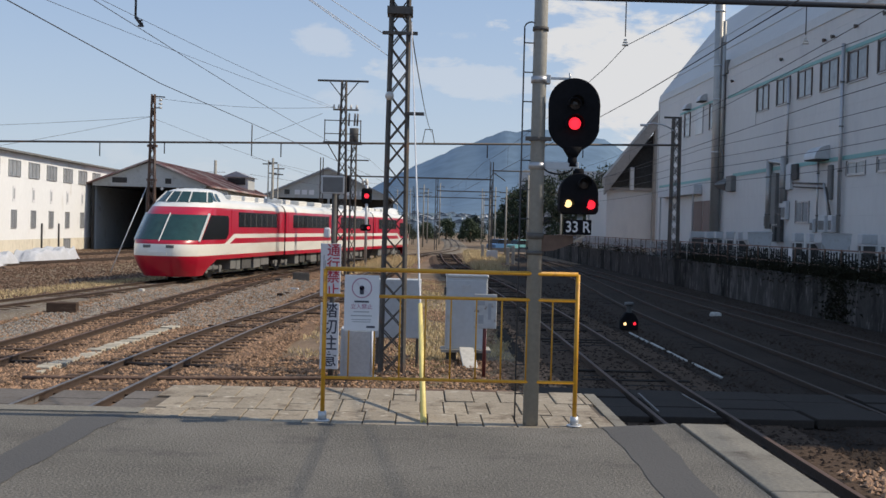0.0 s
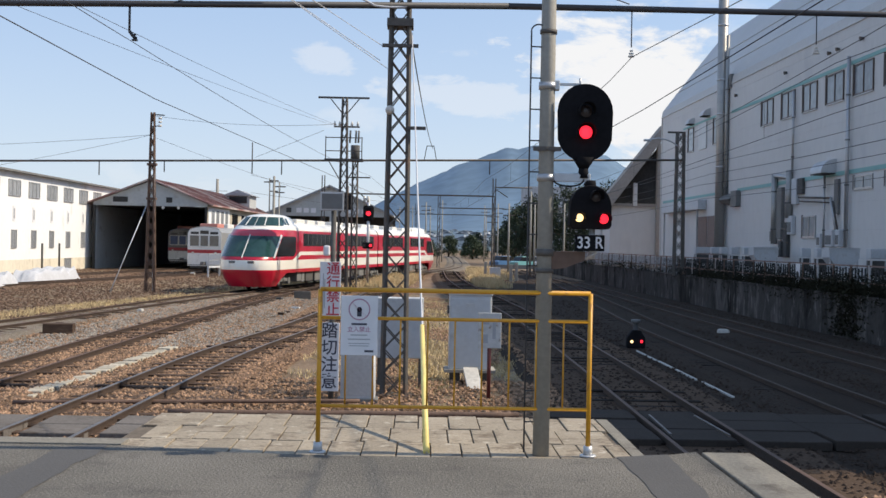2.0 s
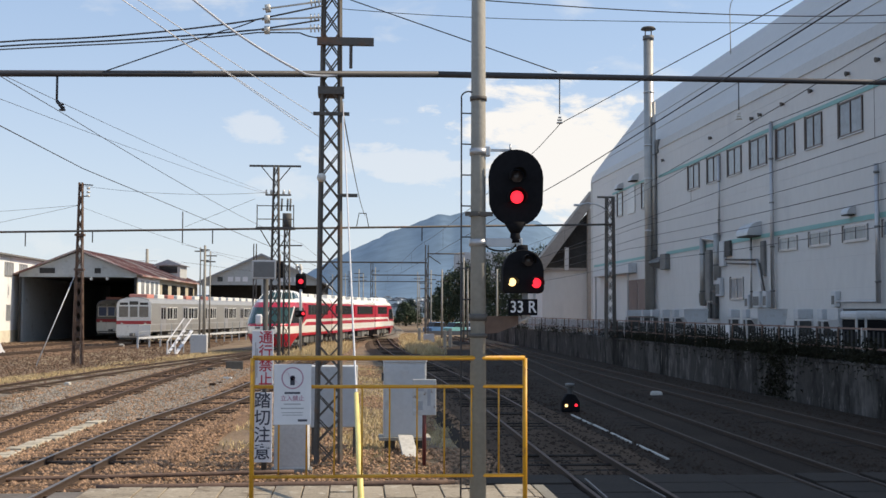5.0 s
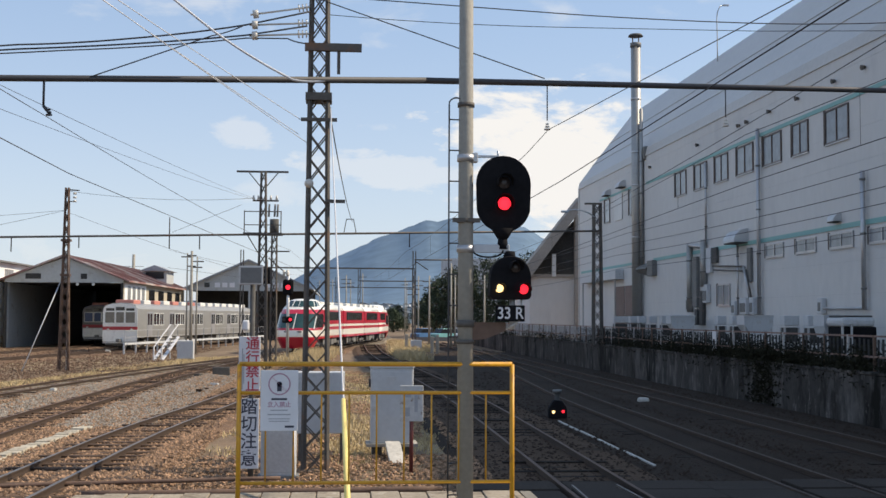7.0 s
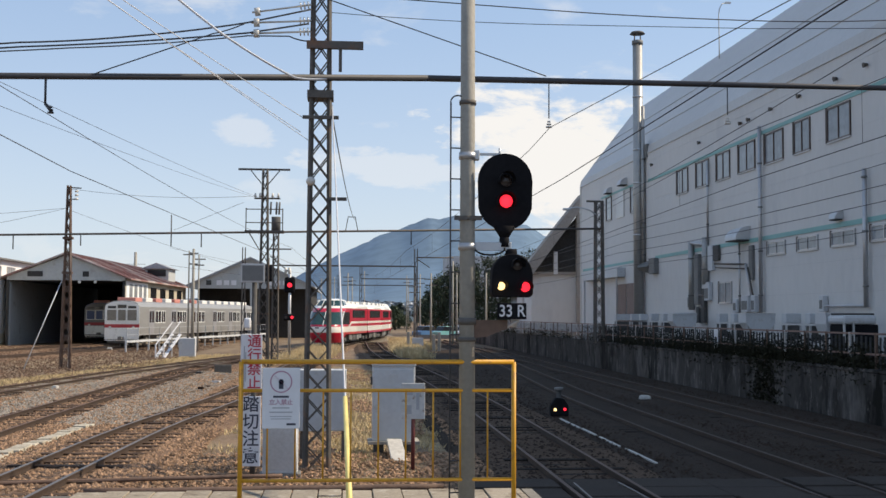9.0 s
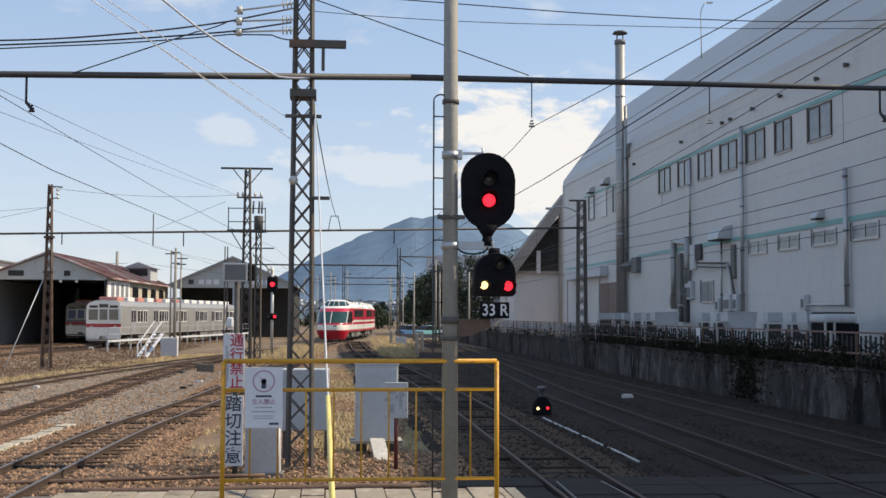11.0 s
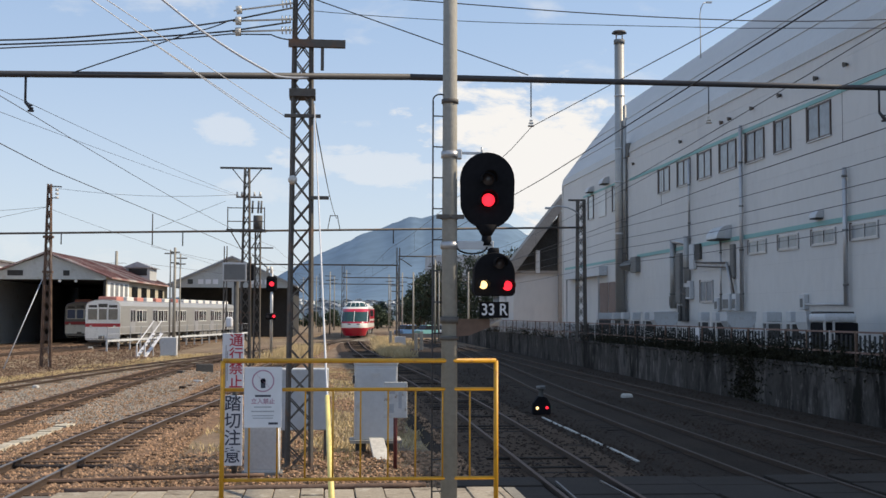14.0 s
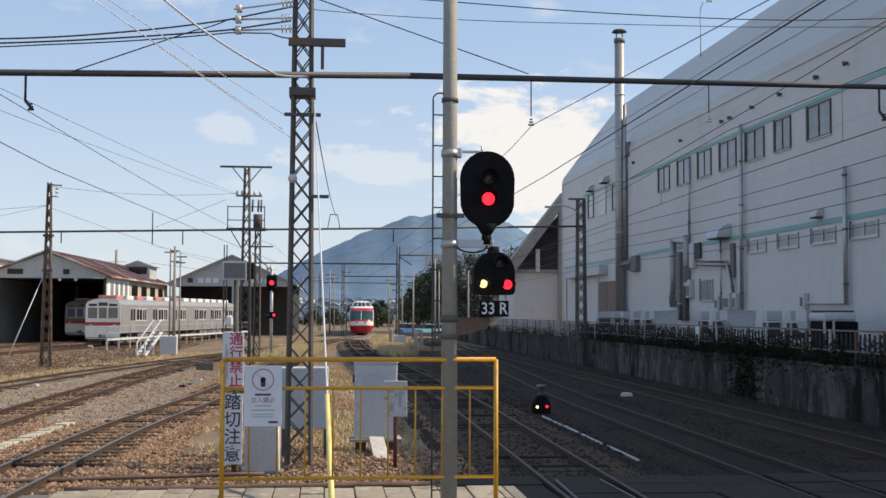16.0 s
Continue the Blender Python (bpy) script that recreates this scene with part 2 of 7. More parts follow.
M["pane_worn"] = dark_glass("pane_worn", (0.16, 0.15, 0.13), 0.2)
M["pane_hall"] = dark_glass("pane_hall", (0.24, 0.26, 0.28), 0.15)
M["post_red"] = mat("post_red", (0.11, 0.022, 0.022), 0.6, 0, 0.25, 1.5, 12.0, 0.1)
M["sign_worn"] = mat("sign_worn", (0.50, 0.50, 0.49), 0.6, 0, 0.2, 2.0, 14.0, 0.1, [((0.20, 0.13, 0.09), 0.42, 9.0)])
M["trough"] = mat("trough", (0.40, 0.36, 0.29), 0.92, 0, 0.3, 2.0, 14.0, 0.3, [((0.24, 0.19, 0.14), 0.42, 5.0)], island=0.4)
M["dado"] = mat("dado", (0.66, 0.61, 0.50), 0.85, 0, 0.15, 0.5, 6.0, 0.1, [((0.40, 0.33, 0.24), 0.4, 1.2)], stretch=(1, 1, 0.4))
M["teal"] = mat("teal", (0.20, 0.42, 0.41), 0.6, 0, 0.08, 0.4, 4.0, 0.03)
M["frame_brown"] = mat("frame_brown", (0.10, 0.075, 0.065), 0.5, 0.2, 0.1, 1, 10, 0)
M["frame_alu"] = mat("frame_alu", (0.45, 0.45, 0.46), 0.4, 0.6, 0.1, 1, 10, 0)
M["window"] = dark_glass("window", (0.30, 0.32, 0.34), 0.1)
M["window_dark"] = dark_glass("window_dark", (0.02, 0.022, 0.026), 0.08)
M["white_wall"] = mat("white_wall", (0.76, 0.77, 0.77), 0.8, 0, 0.06, 0.3, 5.0, 0.06, [((0.62, 0.60, 0.56), 0.28, 0.6)], stretch=(1, 1, 0.5))
M["tan_wall"] = mat("tan_wall", (0.45, 0.40, 0.31), 0.85, 0, 0.12, 0.5, 6.0, 0.1)
M["shed_gable"] = mat("shed_gable", (0.40, 0.42, 0.42), 0.8, 0, 0.12, 0.5, 5.0, 0.1, [((0.30, 0.29, 0.27), 0.35, 1.0)])
# near-black that holds the shade inside sheds and openings
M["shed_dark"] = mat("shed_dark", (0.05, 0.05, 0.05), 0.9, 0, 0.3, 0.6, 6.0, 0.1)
M["roof_red"] = mat("roof_red", (0.25, 0.125, 0.11), 0.75, 0, 0.3, 0.3, 4.0, 0.15, [((0.46, 0.42, 0.39), 0.74, 0.30), ((0.16, 0.085, 0.07), 0.42, 1.2)])
M["roof_grey"] = mat("roof_grey", (0.30, 0.32, 0.34), 0.75, 0, 0.2, 0.3, 4.0, 0.1)
M["train_red"] = mat("train_red", (0.47, 0.004, 0.030), 0.32, 0, 0.06, 0.5, 5.0, 0.01, coat=0.4)
M["train_white"] = mat("train_white", (0.84, 0.82, 0.75), 0.25, 0, 0.05, 0.5, 5.0, 0.01, coat=0.3)
M["train_roof"] = mat("train_roof", (0.66, 0.65, 0.62), 0.6, 0, 0.12, 0.8, 6.0, 0.05)
M["train_glass"] = dark_glass("train_glass", (0.02, 0.055, 0.055), 0.05)
M["train_window"] = dark_glass("train_window", (0.010, 0.012, 0.014), 0.22)
M["train_window"].node_tree.nodes["Principled BSDF"].inputs["Specular IOR Level"].default_value = 0.15
M["under"] = mat("under", (0.085, 0.083, 0.08), 0.8, 0.2, 0.3, 1.2, 9.0, 0.2)
M["under_grey"] = mat("under_grey", (0.18, 0.18, 0.175), 0.7, 0.2, 0.2, 1.2, 9.0, 0.1)
M["car_pale"] = mat("car_pale", (0.74, 0.74, 0.71), 0.5, 0.1, 0.12, 0.8, 8.0, 0.05, [((0.42, 0.40, 0.37), 0.35, 1.5)])
M["steel"] = mat("steel", (0.36, 0.355, 0.34), 0.45, 0.5, 0.12, 0.6, 6.0, 0.05, stretch=(1, 1, 4))
M["stripe_red"] = mat("stripe_red", (0.40, 0.025, 0.035), 0.5, 0, 0.1, 1, 8, 0)
M["orange_unit"] = mat("orange_unit", (0.50, 0.20, 0.16), 0.6, 0, 0.15, 1, 8, 0.05)
M["tarp"] = mat("tarp", (0.50, 0.51, 0.53), 0.55, 0, 0.15, 1.2, 9.0, 0.4)
M["foliage"] = mat("foliage", (0.03, 0.046, 0.022), 0.8, 0, 0.4, 0.6, 8.0, 0.2, island=0.5)
M["weed"] = mat("weed", (0.026, 0.025, 0.015), 0.9, 0, 0.4, 0.6, 8.0, 0.2, island=0.5)
M["bark"] = mat("bark", (0.09, 0.07, 0.05), 0.9, 0, 0.3, 1, 12, 0.4)
# distance haze is mixed into the blue of these three hill colours
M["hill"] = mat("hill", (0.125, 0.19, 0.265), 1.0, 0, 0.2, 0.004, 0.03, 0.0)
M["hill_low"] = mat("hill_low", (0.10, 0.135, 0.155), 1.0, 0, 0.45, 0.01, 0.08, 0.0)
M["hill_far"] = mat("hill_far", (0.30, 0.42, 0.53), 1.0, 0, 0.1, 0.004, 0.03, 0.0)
M["town_wall"] = mat("town_wall", (0.55, 0.57, 0.60), 0.9, 0, 0.3, 0.2, 2.0, 0.0, island=0.6)
M["town_roof"] = mat("town_roof", (0.16, 0.18, 0.21), 0.9, 0, 0.3, 0.2, 2.0, 0.0, island=0.6)
M["car_blue"] = mat("car_blue", (0.10, 0.22, 0.42), 0.3, 0.3, 0.05, 1, 5, 0, coat=0.5)
M["car_teal"] = mat("car_teal", (0.20, 0.46, 0.45), 0.3, 0.2, 0.05, 1, 5, 0, coat=0.5)
M["car_white"] = mat("car_white", (0.72, 0.74, 0.76), 0.3, 0.0, 0.05, 1, 5, 0, coat=0.5)
M["rubber"] = mat("rubber", (0.02, 0.02, 0.02), 0.9, 0, 0.2, 2, 10, 0.1)
M["white_line"] = mat("white_line", (0.50, 0.48, 0.44), 0.9, 0, 0.25, 2.0, 14.0, 0.2, [((0.3, 0.27, 0.22), 0.35, 4.0)])
M["brown_unit"] = mat("brown_unit", (0.20, 0.14, 0.12), 0.7, 0, 0.15, 1, 8, 0.05)


# ---- building blocks ----
def box(bm, x0, x1, y0, y1, z0, z1, mi=0):
    v = [bm.verts.new(p) for p in ((x0, y0, z0), (x1, y0, z0), (x1, y1, z0), (x0, y1, z0), (x0, y0, z1), (x1, y0, z1), (x1, y1, z1), (x0, y1, z1))]
    for q in ((3, 2, 1, 0), (4, 5, 6, 7), (0, 1, 5, 4), (1, 2, 6, 5), (2, 3, 7, 6), (3, 0, 4, 7)):
        bm.faces.new([v[i] for i in q]).material_index = mi
    return v


def bbox(bm, x0, x1, y0, y1, z0, z1, r=0.01):
    """A box with bevelled edges."""
    t = bmesh.new()
    box(t, x0, x1, y0, y1, z0, z1)
    bmesh.ops.bevel(t, geom=list(t.edges), offset=r, segments=2, affect="EDGES", profile=0.5)
    me = bpy.data.meshes.new("tmp")
    t.to_mesh(me)
    t.free()
    bm.from_mesh(me)
    bpy.data.meshes.remove(me)


def rod(bm, p, q, r, r2=None, seg=8, caps=True):
    """A round bar from p to q."""
    p, q = Vector(p), Vector(q)
    r2 = r if r2 is None else r2
    m = (q - p).to_track_quat("Z", "Y").to_matrix()
    a = [[bm.verts.new(c + m @ Vector((math.cos(2 * math.pi * i / seg) * k, math.sin(2 * math.pi * i / seg) * k, 0))) for i in range(seg)] for c, k in ((p, r), (q, r2))]
    for i in range(seg):
        bm.faces.new((a[0][i], a[0][(i + 1) % seg], a[1][(i + 1) % seg], a[1][i])).smooth = seg > 6
    if caps:
        bm.faces.new(a[0][::-1]), bm.faces.new(a[1])


def bar(bm, p, q, w, h=None):
    """A square bar from p to q."""
    p, q = Vector(p), Vector(q)
    h = w if h is None else h
    m = (q - p).to_track_quat("Z", "Y").to_matrix()
    a = [[bm.verts.new(c + m @ Vector((sx * w / 2, sy * h / 2, 0))) for sx, sy in ((-1, -1), (1, -1), (1, 1), (-1, 1))] for c in (p, q)]
    for i in range(4):
        bm.faces.new((a[0][i], a[0][(i + 1) % 4], a[1][(i + 1) % 4], a[1][i]))
    bm.faces.new(a[0][::-1]), bm.faces.new(a[1])


def tube(bm, pts, r, seg=6):
    """One round tube through points."""
    rows = []
    for i, p in enumerate(pts):
        d = (Vector(pts[min(i + 1, len(pts) - 1)]) - Vector(pts[max(i - 1, 0)])).normalized()
        side = d.orthogonal() if abs(d.z) > 0.95 else d.cross(Vector((0, 0, 1)))
        side.normalize()
        up = side.cross(d)
        rows.append([bm.verts.new(Vector(p) + (side * math.cos(2 * math.pi * k / seg) + up * math.sin(2 * math.pi * k / seg)) * r) for k in range(seg)])
    for a, b in zip(rows, rows[1:]):
        for k in range(seg):
            bm.faces.new((a[k], a[(k + 1) % seg], b[(k + 1) % seg], b[k])).smooth = True
    bm.faces.new(rows[0][::-1]), bm.faces.new(rows[-1])


def sweep(bm, pts, section, closed=True):
    """Carry a section of (across, up) along a line on the ground plan."""
    rows = []
    for i, p in enumerate(pts):
        d = (Vector(pts[min(i + 1, len(pts) - 1)]) - Vector(pts[max(i - 1, 0)])).normalized()
        s = Vector((d.y, -d.x, 0)).normalized()
        rows.append([bm.verts.new(Vector(p) + s * u + Vector((0, 0, v))) for u, v in section])
    n = len(section)
    for a, b in zip(rows, rows[1:]):
        for i in range(n if closed else n - 1):
            bm.faces.new((a[i], b[i], b[(i + 1) % n], a[(i + 1) % n]))
    if closed:
        bm.faces.new(rows[0]), bm.faces.new(rows[-1][::-1])


def prism(bm, poly, y0, y1):
    """Extrude a polygon of (x, z) along y."""
    a, b = [bm.verts.new((x, y0, z)) for x, z in poly], [bm.verts.new((x, y1, z)) for x, z in poly]
    n = len(poly)
    for i in range(n):
        bm.faces.new((a[i], a[(i + 1) % n], b[(i + 1) % n], b[i]))
    bm.faces.new(a[::-1]), bm.faces.new(b)


def mesh_of(name, bm, *mats):
    bmesh.ops.recalc_face_normals(bm, faces=bm.faces)
    me = bpy.data.meshes.new(name)
    bm.to_mesh(me)
    bm.free()
    for m in mats:
        me.materials.append(M[m])
    return me


def part(name, bm, mats, parent, label=""):
    ob = new(name, mesh_of(name, bm, *([mats] if isinstance(mats, str) else mats)))
    ob.parent = parent
    return tagged(ob, label) if label else ob


def thing(name, label, category, m=None, group="", kind=""):
    ob = new(name)
    if m is not None:
        ob.matrix_basis = m
    return tagged(ob, label, category, group, kind)


def single(name, bm, mats, label, category, group="", kind="", m=None):
    ob = new(name, mesh_of(name, bm, *([mats] if isinstance(mats, str) else mats)))
    if m is not None:
        ob.matrix_basis = m
    return tagged(ob, label, category, group, kind)


def setting(name, bm, mats, label, category):
    return single(name, bm, mats, label, category, kind="structure")


def b_box(*a):
    bm = bmesh.new()
    box(bm, *a)
    return bm


def b_bbox(*a, r=0.01):
    bm = bmesh.new()
    bbox(bm, *a, r=r)
    return bm


def b_rod(*a, **k):
    bm = bmesh.new()
    rod(bm, *a, **k)
    return bm


def b_bar(*a):
    bm = bmesh.new()
    bar(bm, *a)
    return bm


def lettering(text, size, material, parent, m, name="lettering", squeeze=1.0):
    """Words in the built-in font, as a flat mesh that stands upright and faces -y; m places its centre."""
    cu = bpy.data.curves.new("text", "FONT")
    cu.body, cu.size, cu.align_x, cu.align_y, cu.extrude, cu.offset = text, size, "CENTER", "CENTER", 0.0015, size * 0.012
    tmp = bpy.data.objects.new("text", cu)
    scene.collection.objects.link(tmp)
    me = bpy.data.meshes.new_from_object(tmp.evaluated_get(bpy.context.evaluated_depsgraph_get()))
    bpy.data.objects.remove(tmp)
    me.transform(pose(0, 0, 0, 90, 0, 0) @ Matrix.Diagonal((squeeze, 1, 1, 1)))
    me.materials.clear()
    me.materials.append(M[material])
    ob = new(name, me)
    ob.parent, ob.matrix_basis = parent, m
    return ob


def along(nodes, step=1.0, y0=None, y1=None):
    """A smooth line x(y) through nodes (x, y)."""
    xs, ys = np.array([n[0] for n in nodes], float), np.array([n[1] for n in nodes], float)
    sl = np.gradient(xs, ys)
    out, y = [], nodes[0][1] if y0 is None else y0
    end = nodes[-1][1] if y1 is None else y1
    while y < end + 1e-6:
        i = int(min(max(np.searchsorted(ys, y) - 1, 0), len(ys) - 2))
        h = ys[i + 1] - ys[i]
        u = (y - ys[i]) / h
        x = (2 * u**3 - 3 * u**2 + 1) * xs[i] + (u**3 - 2 * u**2 + u) * h * sl[i] + (-2 * u**3 + 3 * u**2) * xs[i + 1] + (u**3 - u**2) * h * sl[i + 1]
        out.append((float(x), float(y)))
        y += step
    return out


RAIL, GROUND = -1.1, -1.33          # heights of rail tops and of the yard's ground; the platform is 0

# ---- ground and tracks ----
bm = bmesh.new()
g = [-4000, -900, -300, -120] + list(range(-60, 14, 2)) + [13.8]
gy = [-400, -60, -10] + list(range(0, 150, 2)) + [170, 220, 300, 500, 900, 1500, 4500]
vv = [[bm.verts.new((x, y, GROUND + (0.05 * noise.noise((x * 0.35, y * 0.35, 0)) + 0.03 * noise.noise((x * 1.1, y * 1.1, 4)) if -50 < x < 13 and 0 < y < 145 else 0))) for x in g + [200, 900, 4000]] for y in gy]
for a, b in zip(vv, vv[1:]):
    for i in range(len(a) - 1):
        bm.faces.new((a[i], a[i + 1], b[i + 1], b[i])).smooth = True
ground = setting("ground", bm, "soil", "brown gravelly soil of the railway yard with dry patches", "ground")

TRAIN_LINE = [(-17.4, 0), (-14.6, 20), (-12.2, 39), (-10.1, 56), (-9.1, 62), (-8.15, 67.6), (-4.3, 88), (-2.75, 96.7), (-1.45, 105), (1.3, 119.6), (3.0, 131), (4.17, 142.4), (4.95, 160), (5.75, 190), (6.5, 230), (7, 300)]
TRACKS = [
    # nodes, near end, far end, shining rail heads, ballast, words, sleepers shown singly up to
    ([(3.97, -30), (3.97, 10), (3.97, 40), (3.55, 55), (2.85, 74), (2.55, 90), (2.6, 105), (2.75, 122)], -30, 121, True, "ballast_stained", "main platform track with shining rails on stained ballast", 48),
    ([(-4.95, -30), (-4.95, 20), (-4.6, 28), (-3.75, 37), (-3.0, 50), (-2.35, 64), (-1.3, 95), (-0.4, 108), (1.0, 118)], -30, 117, True, "ballast_rust", "platform track with worn timber sleepers in rusty ballast", 48),
    ([(-7.95, -30), (-7.95, 40), (-7.75, 50), (-7.2, 62), (-6.3, 75), (-5.6, 81)], -30, 80, False, "ballast_rust", "rusty siding with timber sleepers", 48),
    (TRAIN_LINE, 0, 290, False, "ballast_grey", "yard track curving away over grey ballast", 60),
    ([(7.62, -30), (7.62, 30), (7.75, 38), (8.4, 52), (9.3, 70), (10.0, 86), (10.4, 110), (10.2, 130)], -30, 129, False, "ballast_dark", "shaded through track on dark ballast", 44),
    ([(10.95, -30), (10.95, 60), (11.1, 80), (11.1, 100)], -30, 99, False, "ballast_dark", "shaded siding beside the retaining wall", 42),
    ([(-30.0, 20), (-24.6, 56), (-19.2, 85), (-17.42, 95), (-14.27, 112.75), (-11.15, 130.55), (-10.2, 136)], 20, 135, False, "ballast_rust", "depot track below the parked silver train", 0),
    ([(-31.5, 40), (-27.0, 72), (-23.6, 98), (-22.6, 112), (-22.0, 130)], 40, 129, False, "ballast_rust", "depot track leading into the shed", 0),
]
RAIL_SEC = [(-0.06, -0.15), (0.06, -0.15), (0.06, -0.135), (0.012, -0.115), (0.012, -0.04), (0.033, -0.03), (0.033, -0.004), (-0.033, -0.004), (-0.033, -0.03), (-0.012, -0.04), (-0.012, -0.115), (-0.06, -0.135)]
bm = bmesh.new()
bbox(bm, -1.0, 1.0, -0.1, 0.1, -0.17, -0.005, r=0.012)
sleeper_mesh = mesh_of("sleeper", bm, "sleeper")
# same sleeper, with the shade in its colour
sleeper_mesh_shade = sleeper_mesh.copy()
sleeper_mesh_shade.materials[0] = M["sleeper_shade"]
sleepers_todo = []
for k, (nodes, y0, y1, shiny, bal, words, near) in enumerate(TRACKS):
    line = along(nodes, 2.0, y0, y1)
    tr = thing("railway_track", words, "track", kind="structure")
    bm = bmesh.new()
    sweep(bm, [(x, y, GROUND) for x, y in line], [(-2.1, -0.12), (2.1, -0.12), (1.35, 0.115), (0.5, 0.112 + (0.026 if k in (3, 4, 5, 6, 7) else 0)), (-0.5, 0.112 + (0.026 if k in (3, 4, 5, 6, 7) else 0)), (-1.35, 0.115)])
    part("ballast_bed", bm, bal, tr)
    for side in (-1, 1):
        bm = bmesh.new()
        sweep(bm, [(x, y, RAIL) for x, y in line], [(side * 0.55 + u, v) for u, v in RAIL_SEC])
        rail = part("rail", bm, "rail_side", tr)
        bm = bmesh.new()
        sweep(bm, [(x, y, RAIL) for x, y in line], [(side * 0.55 + u, v) for u, v in ((-0.031, -0.006), (0.031, -0.006), (0.031, 0), (-0.031, 0))])
        # heads on the shaded tracks are darkened along with their ballast
        part("rail_head", bm, "rail_top" if shiny and bal == "ballast_rust" else "rail_rust" if shiny else "rail_side" if bal == "ballast_dark" else "rail_rust", rail)
    # far sleepers in one part; near ones singly, at the end of the file
    bm = bmesh.new()
    pts = along(nodes, 0.65, max(y0, 6), min(y1, 125))
    for (xa, ya), (xb, yb) in zip(pts, pts[1:]):
        m = pose(xa, ya, GROUND + (0.148 if bal in ("ballast_dark", "ballast_stained") else 0.165) - 0.055 * random.random() ** 1.2, 0, random.uniform(-0.6, 0.6), -math.degrees(math.atan2(xb - xa, yb - ya)) + random.uniform(-1, 1))
        if near and ya > near - 36 and ya < near:
            sleepers_todo.append((tr, m, sleeper_mesh_shade if bal in ("ballast_dark", "ballast_stained") else sleeper_mesh))
        else:
            t = box(bm, -1.0, 1.0, -0.1, 0.1, -0.17, -0.005)
            for v in t:
                v.co = m @ v.co
    tagged(part("sleepers", bm, "sleeper_shade" if bal in ("ballast_dark", "ballast_stained") else "sleeper", tr), kind="stuff")

# sheet whose dark colour holds the shade over the right-hand tracks
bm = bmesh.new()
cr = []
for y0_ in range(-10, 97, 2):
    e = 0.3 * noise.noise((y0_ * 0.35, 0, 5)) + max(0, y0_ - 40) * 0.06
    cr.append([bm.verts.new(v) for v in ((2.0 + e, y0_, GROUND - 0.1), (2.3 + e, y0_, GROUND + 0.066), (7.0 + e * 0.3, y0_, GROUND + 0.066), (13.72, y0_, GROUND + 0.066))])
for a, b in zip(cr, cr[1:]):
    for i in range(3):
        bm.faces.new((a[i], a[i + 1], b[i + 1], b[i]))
setting("cinder_bed", bm, "ballast_dark", "bed between the right-hand tracks, the hall's shade put into its colour", "ground")

# ---- platform ----
PE = 2.47                           # right platform edge
bm = bmesh.new()
poly = [(-3.62, -16), (2.06, -16), (2.06, 8.72), (1.86, 8.60), (1.46, 8.42), (1.0, 8.36), (-0.6, 8.34), (-1.35, 8.42), (-2.1, 8.62), (-2.2, 8.68), (-3.62, 8.75)]
top, low_ = [bm.verts.new((x, y, 0)) for x, y in poly], [bm.verts.new((x, y, -1.5)) for x, y in poly]
bm.faces.new(top)
for i in range(len(poly)):
    bm.faces.new((top[i], low_[i], low_[(i + 1) % len(poly)], top[(i + 1) % len(poly)]))
platform = setting("platform", bm, "asphalt", "grey asphalt end of a station platform", "platform")
y = 8.72
rnd = random.Random(4)
kerb = thing("platform_edge", "pale concrete edging slabs along the platform", "platform edge", kind="structure")
while y > -15:
    part("edging_slab", b_bbox(2.102, PE, y - 2.39, y, -0.35, rnd.uniform(-0.002, 0.006), r=0.012), "coping", kerb)
    y -= 2.4
setting("platform_wall", b_box(2.07, PE - 0.08, -16, 8.70, -1.5, -0.352), "concrete", "stained concrete wall below the platform edge", "wall")
for name, pts, words in (("asphalt_patch", [(1.42, 8.44), (1.82, 8.58), (1.79, 7.6), (1.74, 6.5), (1.74, 4.0), (1.42, 4.0), (1.43, 6.4), (1.45, 7.5)], "smooth darker asphalt patch in the platform"),
                         ("asphalt_patch", [(-2.56, 8.46), (-2.26, 8.68), (-2.23, 8.22), (-2.28, 7.84), (-2.29, 7.2), (-2.31, 6.86), (-2.33, 6.2), (-2.36, 4.4), (-2.4, 2.5), (-2.72, 2.5), (-2.66, 5.0), (-2.62, 6.6), (-2.59, 7.66)], "smooth darker asphalt strip across the platform")):
    bm = bmesh.new()
    f = bm.faces.new([bm.verts.new((x, y, 0.004)) for x, y in pts])
    bmesh.ops.subdivide_edges(bm, edges=list(bm.edges), cuts=3, use_grid_fill=False)
    for v in bm.verts:
        v.co.x += 0.03 * noise.noise(v.co * 4)
        v.co.y += 0.03 * noise.noise(v.co * 4 + Vector((9, 0, 0)))
    setting(name, bm, "asphalt_patch", words, "asphalt")
bm = bmesh.new()
box(bm, -3.9, -2.16, 8.62, 8.86, -0.12, 0.012)
setting("kerb", bm, "coping", "cracked concrete kerb at the platform's end", "kerb")
# paved apron beyond the asphalt
apron = setting("apron", b_box(-2.28, 1.56, 8.0, 10.36, -1.5, -0.03), "joint", "old paving beyond the platform's asphalt", "pavement")
slabs_todo = []
rows_y = [(8.36, 9.0), (9.005, 9.66), (9.665, 10.36)]
for j, (ya, yb) in enumerate(rows_y):
    x = -2.25 + 0.13 * (j % 2)
    while x < 1.5:
        w = rnd.uniform(0.18, 0.26)
        cut = rnd.random()
        for a_, b_ in ((ya, yb),) if cut < 0.8 else ((ya, (c_ := ya + (yb - ya) * rnd.choice((0.36, 0.5, 0.62)))), (c_, yb)):
            slabs_todo.append((x + 0.005, min(x + w - 0.005, 1.54), a_ + 0.005, b_ - 0.005, rnd.uniform(-0.012, 0.0)))
        x += w
